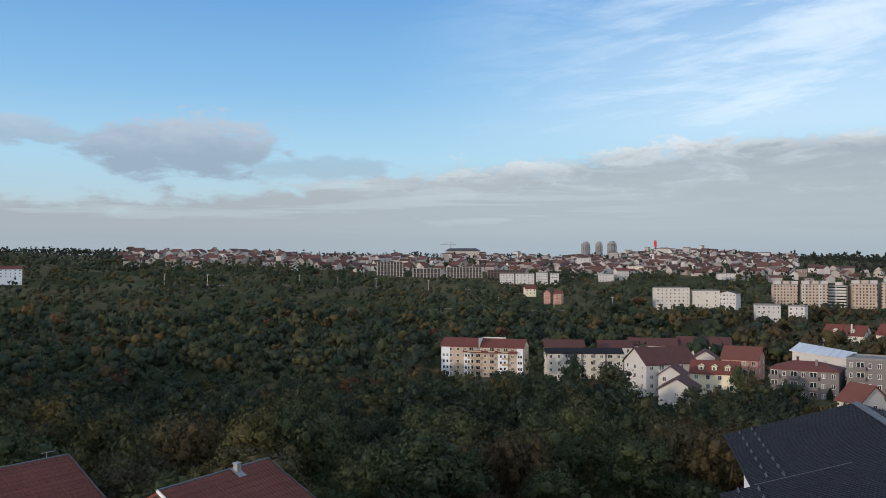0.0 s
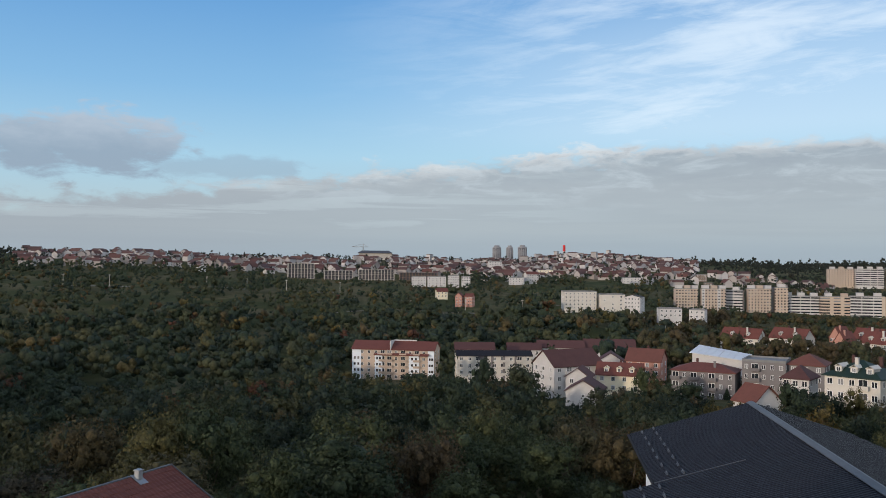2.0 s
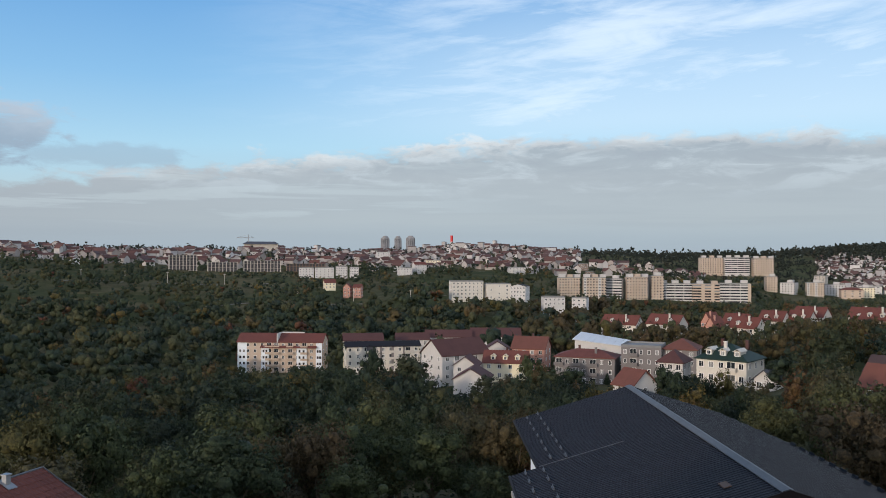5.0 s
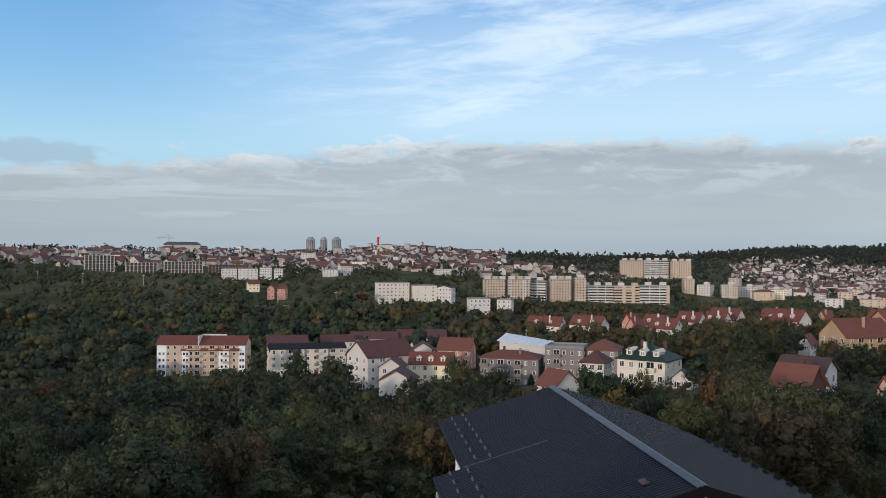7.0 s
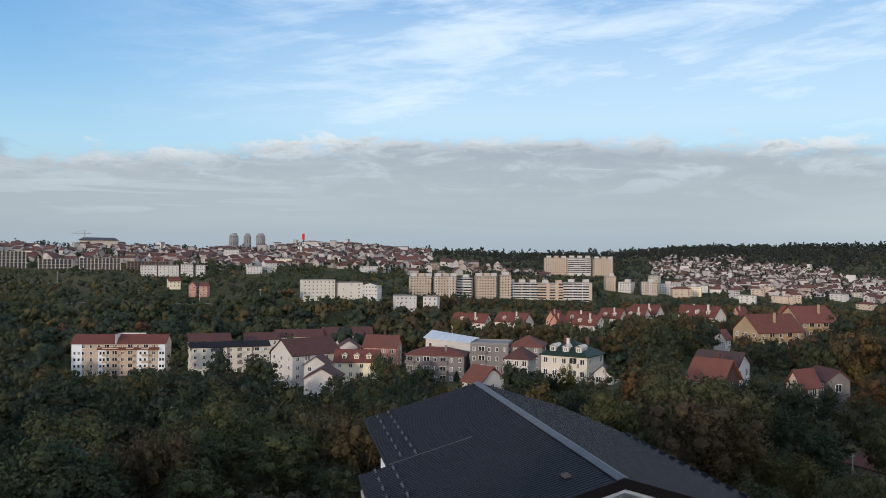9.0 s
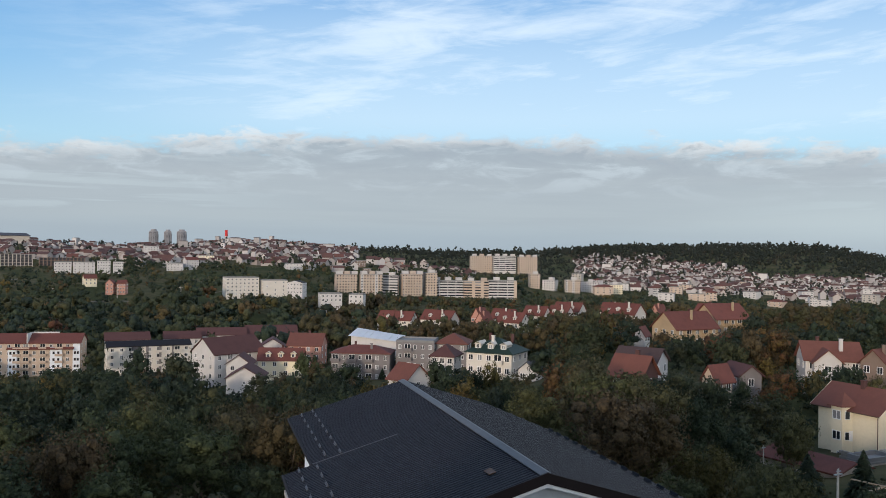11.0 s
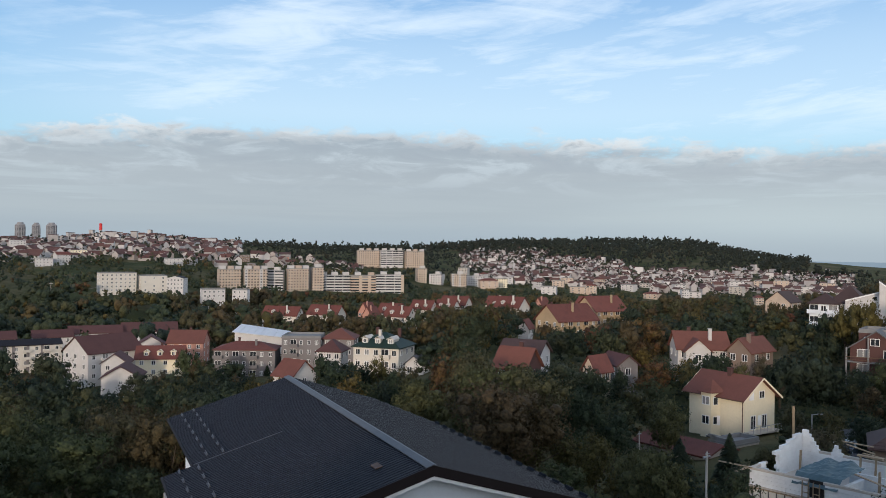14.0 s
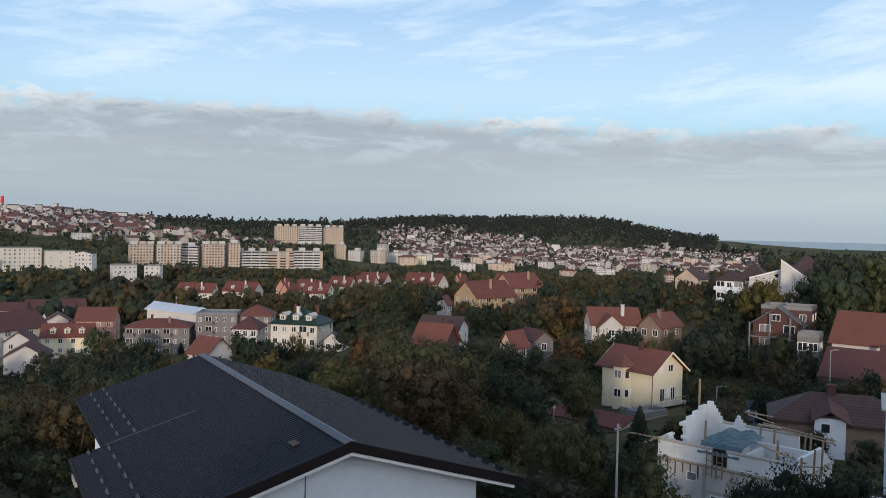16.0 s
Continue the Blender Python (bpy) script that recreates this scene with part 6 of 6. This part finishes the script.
def unit(v):
    return v / np.maximum(np.linalg.norm(v, axis=1), 1e-6)[:, None]


def crown_shape(rng, lobes, leaves, size, spread=1.0, solid=0.84):
    """A crown about one metre in radius: uneven leafy lobes, and small leaf clumps that fray their outlines. Gives corners, triangles and soft normals."""
    c = unit(rng.normal(size=(lobes, 3)))
    c *= (rng.uniform(0.2, 0.76, lobes) ** 0.7)[:, None] * spread
    c[:, 2] = c[:, 2] * 0.92 + 0.05
    r = rng.uniform(0.17, 0.40, lobes) * (1.35 if lobes < 10 else 1.0)
    v, f, nr = [], [], []
    for k in range(lobes):
        jag = rng.uniform(0.66, 1.04, (12, 1))
        f.append(BALL_F + 12 * len(v))
        p = c[k] + BALL_V * jag * r[k] * solid * np.array([1, 1, 0.92])
        v.append(p)
        nr.append(unit(BALL_V + 0.55 * p))
    v, f, nr = np.concatenate(v), np.concatenate(f), np.concatenate(nr)
    if leaves:
        which = rng.integers(0, lobes, leaves)
        d = rng.normal(size=(leaves, 3))
        d[:, 2] = d[:, 2] * 0.85 + 0.25
        d = unit(d)
        p = c[which] + d * (r[which] * rng.uniform(0.78, 1.16, leaves))[:, None]
        n = unit(d + rng.normal(size=(leaves, 3)) * 0.5)
        t = unit(np.cross(n, rng.normal(size=(leaves, 3))))
        b = np.cross(n, t)
        s = size * rng.uniform(0.5, 1.3, leaves)[:, None]
        tri = np.stack([p - t * s - b * s * 0.5, p + t * s - b * s * 0.5, p + b * s * 1.1], 1).reshape(-1, 3)
        soft = unit(d + 0.6 * p + rng.normal(size=(leaves, 3)) * 0.27)
        f = np.concatenate([f, np.arange(leaves * 3).reshape(-1, 3) + len(v)])
        v = np.concatenate([v, tri])
        nr = np.concatenate([nr, np.repeat(soft, 3, axis=0)])
    return v, f, nr


def tri_mesh(name, v, f, mat, tint=None, normals=None):
    v, f = np.asarray(v, np.float32), np.asarray(f, np.int32)
    me = bpy.data.meshes.new(name)
    me.vertices.add(len(v))
    me.vertices.foreach_set("co", v.ravel())
    me.loops.add(f.size)
    me.loops.foreach_set("vertex_index", f.ravel())
    me.polygons.add(len(f))
    me.polygons.foreach_set("loop_start", np.arange(0, f.size, 3, dtype=np.int32))
    me.polygons.foreach_set("loop_total", np.full(len(f), 3, dtype=np.int32))
    if tint is not None:
        a = me.attributes.new("tint", "FLOAT", "POINT")
        a.data.foreach_set("value", np.asarray(tint, np.float32))
    me.materials.append(mat)
    me.update(calc_edges=True)
    if normals is not None:
        me.polygons.foreach_set("use_smooth", np.ones(len(f), dtype=bool))
        me.normals_split_custom_set_from_vertices(np.asarray(normals, np.float32))
    return me


def trunk_geo(rng):
    """A tapered trunk with forking limbs, for a tree one metre in crown radius and about 2.4 high."""
    g = Geo()
    g.tube((0, 0, -0.35), (0.02, 0.01, 0.55), 0.075, 0.055, 7).tube((0.02, 0.01, 0.55), (0.0, 0.03, 1.3), 0.055, 0.03, 6)
    for i in range(6):
        a = math.tau * (i / 6 + rng.uniform(-0.06, 0.06))
        z0 = rng.uniform(0.45, 1.0)
        r = rng.uniform(0.45, 0.75)
        g.tube((0.01, 0.02, z0), (r * math.cos(a), r * math.sin(a), z0 + rng.uniform(0.35, 0.8)), 0.03, 0.010, 5)
    return g


def wood_density(a, d):
    """How thickly trees stand, by azimuth and distance."""
    if d < 58 and a < 40:
        return 0.0
    if a < 22:
        if d < 640:
            return 1.0
        if d < 900:
            return 0.95 if a < 12 else 0.5
        if d < 1060:
            return 0.85 if a < 12 else 0.8
        if d > 1650:
            return 0.0
        return 1.0 if a < -21 else 0.42
    if a < 36:
        if d < 250:
            return 1.0
        if d < 330:
            return 0.5
        if d < 1050:
            return 1.0
        return 1.0 if d < 1900 else 0.4
    if a < 50:
        return 1.0 if d < 860 else (0.85 if d < 1250 else (0.75 if d < 2230 else 1.0))
    if d < 45:
        return 0.0
    if d < 110:
        return 0.9
    if d < 240:
        return 1.0
    if d < 650:
        return 1.0
    return 0.75 if d < 1250 else (0.6 if d < 2060 else (1.0 if a < 60.5 else 0.0))


SIGHT.extend([(26, 36, 640, -3.6), (26, 36, 860, -2.85), (36, 50, 700, -3.0), (36, 50, 1000, -2.55), (50, 58, 700, -2.45), (50, 58, 1100, -2.1), (58, 63.5, 700, -2.4), (58, 63.5, 1100, -1.9), (63.5, 73, 1100, -1.35)])  # the tree line on the terrace


def grow():
    rng = np.random.default_rng(11)
    cand = []
    # (d0, d1, spacing in metres, crown radius)
    for d0, d1, gap, r0, r1 in ((40, 130, 5.4, 1.7, 4.6), (130, 330, 7.0, 2.2, 5.8), (330, 660, 9.0, 2.8, 6.6), (660, 1100, 11.5, 2.8, 6.0), (1100, 1900, 15.5, 3.2, 5.4), (1900, 3250, 23.0, 7.5, 12.0)):
        area = math.radians(103) / 2 * (d1 * d1 - d0 * d0)
        n = int(area / gap ** 2)
        a = rng.uniform(-31, 72, n)
        d = np.sqrt(rng.uniform(d0 * d0, d1 * d1, n))
        r = r0 + (r1 - r0) * rng.random(n) ** 1.5
        cand += list(zip(a, d, r, rng.random(n), rng.random(n)))
    a, d, r, u, tint = np.array(cand).T
    dens = np.array([wood_density(p, q) for p, q in zip(a, d)])
    # glades on the far slope
    glade = np.sin(d * 0.045 + a * 0.15) + 0.7 * np.sin(a * 0.9 + d * 0.01)
    dens = np.where((d > 640) & (d < 960) & (a < 18) & (glade > 0.75), dens * 0.5, dens)
    strip = 872 + 8 * np.sin(a * 0.5)
    dens = np.where((a < 8) & (np.abs(d - strip) < 11 + 6 * np.sin(a * 1.1)), 0.10, dens)
    dens = np.where((a >= 6) & (a < 19) & (np.abs(d - 690) < 24), 0.10, dens)
    ok = u < dens
    a, d, r, tint = a[ok], d[ok], r[ok], tint[ok]
    r = np.where((a > 48) & (d < 115), np.minimum(r, 2.5), r)
    x, y = d * np.sin(np.radians(a)), d * np.cos(np.radians(a))
    z = relief(a, d)
    tall = 1.7 * r * rng.uniform(0.8, 1.3, len(r))
    keep_it = np.ones(len(a), bool)
    for kx, ky, kr in KEEP:
        keep_it &= (x - kx) ** 2 + (y - ky) ** 2 > (kr + r * 0.5) ** 2
    for s0, s1, sd, top in SIGHT:
        m = (a > s0 - np.degrees(r / d) * 0.6) & (a < s1 + np.degrees(r / d) * 0.6) & (d < sd)
        high = np.degrees(np.arctan2(z + tall + r * 0.7, d)) > top
        low = m & high
        fit = np.clip((np.tan(math.radians(top)) * d - z) / (2.4 * r), 0.0, 1.0)
        keep_it &= ~(low & (fit < 0.45))
        f = np.where(low, fit, 1.0)
        r, tall = r * f, tall * f
    a, d, r, tint, x, y, z, tall = (q[keep_it] for q in (a, d, r, tint, x, y, z, tall))
    # autumn colour gathers on the terrace to the right, and tints drift over the wood
    drift = 0.5 + 0.28 * np.sin(x * 0.021 + 0.7) * np.cos(y * 0.018) + 0.18 * np.sin(x * 0.06 - y * 0.05)
    mixed = np.clip(0.55 * tint + 0.45 * drift + 0.18 * (rng.random(len(a)) - 0.5), 0, 1)
    odd = rng.random(len(a)) < 0.11
    mixed = np.where(odd, rng.uniform(0.76, 0.985, len(a)), mixed * 0.84)
    odd2 = rng.random(len(a)) < 0.006
    mixed = np.where(odd2, 1.0, mixed)
    order = np.argsort(d)
    near = order[:150]
    # single trees
    kinds = []
    for i in range(6):
        v, q, nr = crown_shape(rng, 40, 5200, 0.032, 1.0, 0.5)
        kinds.append((trunk_geo(random.Random(i)).mesh("trunk", bark), v + np.array([0, 0, 1.40]), q, nr))
    meshes = {}
    for i in near:
        k = int(i) % 6
        tone = "rust" if mixed[i] > 0.85 else ("yellow" if mixed[i] > 0.66 else "green")
        if (k, tone) not in meshes:
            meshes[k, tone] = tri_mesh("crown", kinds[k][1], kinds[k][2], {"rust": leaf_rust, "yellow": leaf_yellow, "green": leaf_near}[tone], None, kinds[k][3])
        label = {"rust": "broadleaf tree with russet autumn leaves", "yellow": "broadleaf tree with yellowing leaves", "green": "dense green broadleaf tree"}[tone]
        t = thing("tree", Matrix.LocRotScale((x[i], y[i], EYE + z[i] - 0.2), Euler((0, 0, tint[i] * 6.28)), (r[i], r[i], tall[i] / 1.7)), label, "tree", "trees on the near slope")
        part("trunk", kinds[k][0], None, t)
        part("crown", meshes[k, tone], None, t)
    # the wood beyond
    rest = order[150:]
    for name, idx, lobes, leaves, size, label in (
        ("wood", rest[d[rest] < 190], 18, 860, 0.058, "dense mixed wood in early autumn"),
        ("slope_wood", rest[(d[rest] >= 190) & (d[rest] < 330)], 13, 230, 0.074, "dense mixed wood down the slope"),
        ("valley_wood", rest[(d[rest] >= 330) & (d[rest] < 660)], 7, 60, 0.105, "dense wood on the valley floor"),
        ("far_wood", rest[(d[rest] >= 660) & (d[rest] < 1100)], 5, 22, 0.14, "dark wood and hedges on the far slope"),
        ("hill_wood", rest[d[rest] >= 1100], 3, 6, 0.20, "dark trees on the distant hills"),
    ):
        shapes = [crown_shape(rng, lobes, leaves, size, 1.0, {"wood": 0.52, "slope_wood": 0.68}.get(name, 0.84)) for _ in range(8)]
        groups = {"": [], "autumn": []}
        for i in idx:
            groups["autumn" if a[i] > 19 and 240 < d[i] < 700 and tint[i] < 0.75 else ""].append(i)
        for key, members in groups.items():
            if not members:
                continue
            vs, fs, tints, ns, count = [], [], [], [], 0
            for i in members:
                v, q, nr = shapes[int(rng.integers(8))]
                c, s = math.cos(tint[i] * 6.28), math.sin(tint[i] * 6.28)
                p = np.stack([v[:, 0] * c - v[:, 1] * s, v[:, 0] * s + v[:, 1] * c, v[:, 2]], -1)
                vs.append(p * np.array([r[i], r[i], tall[i] / 1.7 * 1.05]) + np.array([x[i], y[i], EYE + z[i] + tall[i] * 0.70]))
                fs.append(q + count)
                ns.append(np.stack([nr[:, 0] * c - nr[:, 1] * s, nr[:, 0] * s + nr[:, 1] * c, nr[:, 2]], -1))
                count += len(v)
                tints.append(np.full(len(v), mixed[i] if not key else tint[i] / 0.75))
            label2 = label if not key else "wood turning russet and olive in autumn"
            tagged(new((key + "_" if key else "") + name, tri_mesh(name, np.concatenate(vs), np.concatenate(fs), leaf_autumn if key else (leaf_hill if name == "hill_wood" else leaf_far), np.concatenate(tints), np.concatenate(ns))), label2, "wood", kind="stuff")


grow()


def garden_tree(az, d, top, r, tone, seed):
    """A single tree at an azimuth and distance, its top at an elevation in degrees."""
    x, y = polar(az, d)
    base = ground_at(x, y)
    h = (EYE + d * math.tan(radians(top)) - base) * 1.08
    mat, label = {"green": (leaf_near, "dense green broadleaf tree between the houses"), "dark": (leaf_dark, "dark green tree in front of the houses"), "yellow": (leaf_yellow, "yellowing broadleaf tree between the houses"), "rust": (leaf_rust, "broadleaf tree with russet leaves between the houses")}[tone]
    t = thing("tree", Matrix.LocRotScale((x, y, base - 0.2), Euler((0, 0, seed * 1.7)), (r, r, h / 2.4)), label, "tree", "garden trees")
    part("trunk", trunk_geo(random.Random(seed)).mesh("trunk", bark), None, t)
    v, q, nr = crown_shape(np.random.default_rng(seed), 40, 3600 if d < 160 else 1900, 0.034 if d < 160 else 0.042, 1.0, 0.52 if d < 160 else 0.66)
    low = max(0.0, min(0.35, (h - 3.2 * r) / h))
    part("crown", tri_mesh("crown", v * np.array([1, 1, 1.18 - low]) + np.array([0, 0, 1.28 + low]), q, mat, None, nr), None, t)


GARDEN = (
    (4.4, 275, -7.35, 7.2, "dark"), (6.9, 268, -7.65, 4.8, "green"), (8.9, 275, -6.5, 4.6, "dark"), (11.4, 252, -6.75, 7.0, "green"), (10.2, 250, -8.0, 5.0, "rust"),
    (16.6, 224, -8.2, 5.0, "green"), (18.2, 226, -8.0, 3.6, "green"), (19.8, 248, -6.6, 4.0, "green"), (21.1, 244, -7.7, 4.0, "green"), (22.6, 236, -7.5, 4.4, "dark"),
    (28.9, 160, -7.3, 3.4, "dark"), (30.3, 146, -7.9, 2.6, "yellow"), (31.2, 150, -7.7, 2.4, "dark"), (32.4, 152, -7.4, 2.2, "yellow"), (36.1, 165, -6.4, 4.4, "dark"),
    (38.0, 160, -6.9, 4.4, "green"), (34.4, 146, -8.0, 3.0, "green"), (45.2, 118, -7.6, 4.2, "green"), (44.0, 205, -5.0, 4.0, "rust"), (47.5, 205, -4.9, 5.2, "rust"),
    (40.9, 132, -8.3, 2.6, "green"), (43.2, 128, -8.6, 2.6, "green"), (49.2, 190, -4.6, 4.2, "rust"), (54.6, 168, -6.6, 2.6, "dark"), (56.6, 162, -6.8, 2.4, "green"),
    (62.6, 196, -3.0, 3.4, "yellow"), (63.7, 192, -2.75, 3.6, "yellow"), (66.1, 190, -2.5, 3.6, "dark"), (67.1, 192, -1.35, 5.0, "dark"), (68.4, 195, -1.1, 6.0, "dark"), (70.0, 196, -1.2, 6.0, "green"), (67.8, 176, -2.6, 5.0, "green"),
    (66.0, 152, -5.8, 2.6, "dark"), (58.9, 150, -6.6, 3.0, "dark"), (53.6, 215, -3.9, 5.0, "dark"), (50.9, 205, -4.5, 4.6, "rust"),
    (53.4, 160, -7.1, 2.2, "green"), (55.4, 158, -6.6, 2.6, "dark"), (57.9, 158, -6.65, 2.4, "green"), (63.4, 158, -6.9, 2.6, "dark"), (64.9, 148, -6.5, 2.8, "green"), (60.6, 205, -4.4, 4.4, "dark"), (61.6, 200, -3.5, 3.2, "dark"),
    (47.2, 136, -7.95, 2.2, "green"), (48.9, 140, -7.8, 2.4, "dark"), (41.9, 138, -8.0, 3.0, "dark"), (52.0, 104, -9.6, 2.8, "green"), (59.6, 112, -9.2, 2.4, "green"), (64.0, 100, -9.6, 2.6, "dark"), (66.9, 98, -9.4, 2.6, "dark"),
)
for seed, spot in enumerate(GARDEN):
    garden_tree(*spot, seed + 60)

# self-lit strip far beyond the terrace, painted as a hazy plain
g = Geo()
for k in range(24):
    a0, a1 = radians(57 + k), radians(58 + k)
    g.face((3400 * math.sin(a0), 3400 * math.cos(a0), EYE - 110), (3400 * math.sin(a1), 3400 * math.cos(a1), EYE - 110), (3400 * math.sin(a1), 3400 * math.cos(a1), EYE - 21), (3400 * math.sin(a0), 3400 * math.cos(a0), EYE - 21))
tagged(new("backdrop", g.mesh("backdrop", far_plain)), "self-lit backdrop strip painted as a hazy blue plain", "distance", kind="structure")


def bush(x, y, top, r, seed, label="dense dark green bush beside the building site"):
    """A dense dark evergreen bush, broad at the waist."""
    base = ground_at(x, y)
    h = EYE + top - base
    t = thing("bush", pose(x, y, base), label, "bush", "dark bushes")
    part("trunk", Geo().tube((0, 0, -0.4), (0.05, 0, h * 0.6), 0.09, 0.03), bark, t)
    v, f, nr = crown_shape(np.random.default_rng(seed), 40, 4200, 0.030, 1.0, 0.52)
    part("crown", tri_mesh("crown", v * np.array([r, r, h * 0.55]) + np.array([0, 0, h * 0.5]), f, leaf_dark, None, nr), None, t)


bush(39.3, 19.8, -11.9, 1.5, 3)
bush(40.6, 17.6, -12.4, 1.7, 4)
bush(42.4, 17.0, -12.9, 1.5, 5)
for k, (ba, bd, bz, br) in enumerate(((62.6, 43, -12.2, 1.5), (64.3, 42, -11.2, 1.9), (66.2, 43, -11.0, 2.0), (67.9, 43, -10.7, 2.0), (69.4, 42, -10.6, 1.8))):
    bush(*polar(ba, bd), bz, br, 50 + k)
for k, (bx, by, bz, br) in enumerate(((122.5, 54.2, -16.5, 2.3), (112.0, 42.0, -19.6, 3.0), (114.0, 47.2, -18.9, 2.8), (150.0, 77.0, -19.8, 2.6))):
    bush(bx, by, bz, br, 30 + k, "dense dark green bush in front of a house")


def undergrowth():
    """Low bushes and tall weeds between the houses and at the foot of the trees."""
    rng = np.random.default_rng(5)
    n = 2700
    a, d = rng.uniform(-30, 72, n), np.sqrt(rng.uniform(38 ** 2, 300 ** 2, n))
    a[:700] = rng.uniform(44, 72, 700)
    d[:700] = rng.uniform(45, 170, 700)
    r = rng.uniform(0.6, 1.9, n)
    x, y, z = d * np.sin(np.radians(a)), d * np.cos(np.radians(a)), relief(a, d)
    ok = np.ones(n, bool)
    for kx, ky, kr in KEEP:
        ok &= (x - kx) ** 2 + (y - ky) ** 2 > (kr * 0.72 + r * 0.6) ** 2
    for s0, s1, sd, top in SIGHT:
        ok &= ~((a > s0) & (a < s1) & (d < sd) & (np.degrees(np.arctan2(z + r * 1.2, d)) > top))
    shapes = [crown_shape(rng, 3, 34, 0.10, 1.0, 0.6) for _ in range(8)]
    vs, fs, tints, ns, count = [], [], [], [], 0
    for i in np.flatnonzero(ok):
        v, q, nr = shapes[int(rng.integers(8))]
        c, s = math.cos(a[i] * 9), math.sin(a[i] * 9)
        p = np.stack([v[:, 0] * c - v[:, 1] * s, v[:, 0] * s + v[:, 1] * c, v[:, 2] * 0.8], -1)
        vs.append(p * r[i] + np.array([x[i], y[i], EYE + z[i] + r[i] * 0.35]))
        fs.append(q + count)
        ns.append(np.stack([nr[:, 0] * c - nr[:, 1] * s, nr[:, 0] * s + nr[:, 1] * c, nr[:, 2]], -1))
        count += len(v)
        tints.append(np.full(len(v), rng.uniform(0.0, 0.85)))
    tagged(new("undergrowth", tri_mesh("undergrowth", np.concatenate(vs), np.concatenate(fs), leaf_far, np.concatenate(tints), np.concatenate(ns))), "tangled bushes and weeds between gardens and wood", "bushes", kind="stuff")


undergrowth()
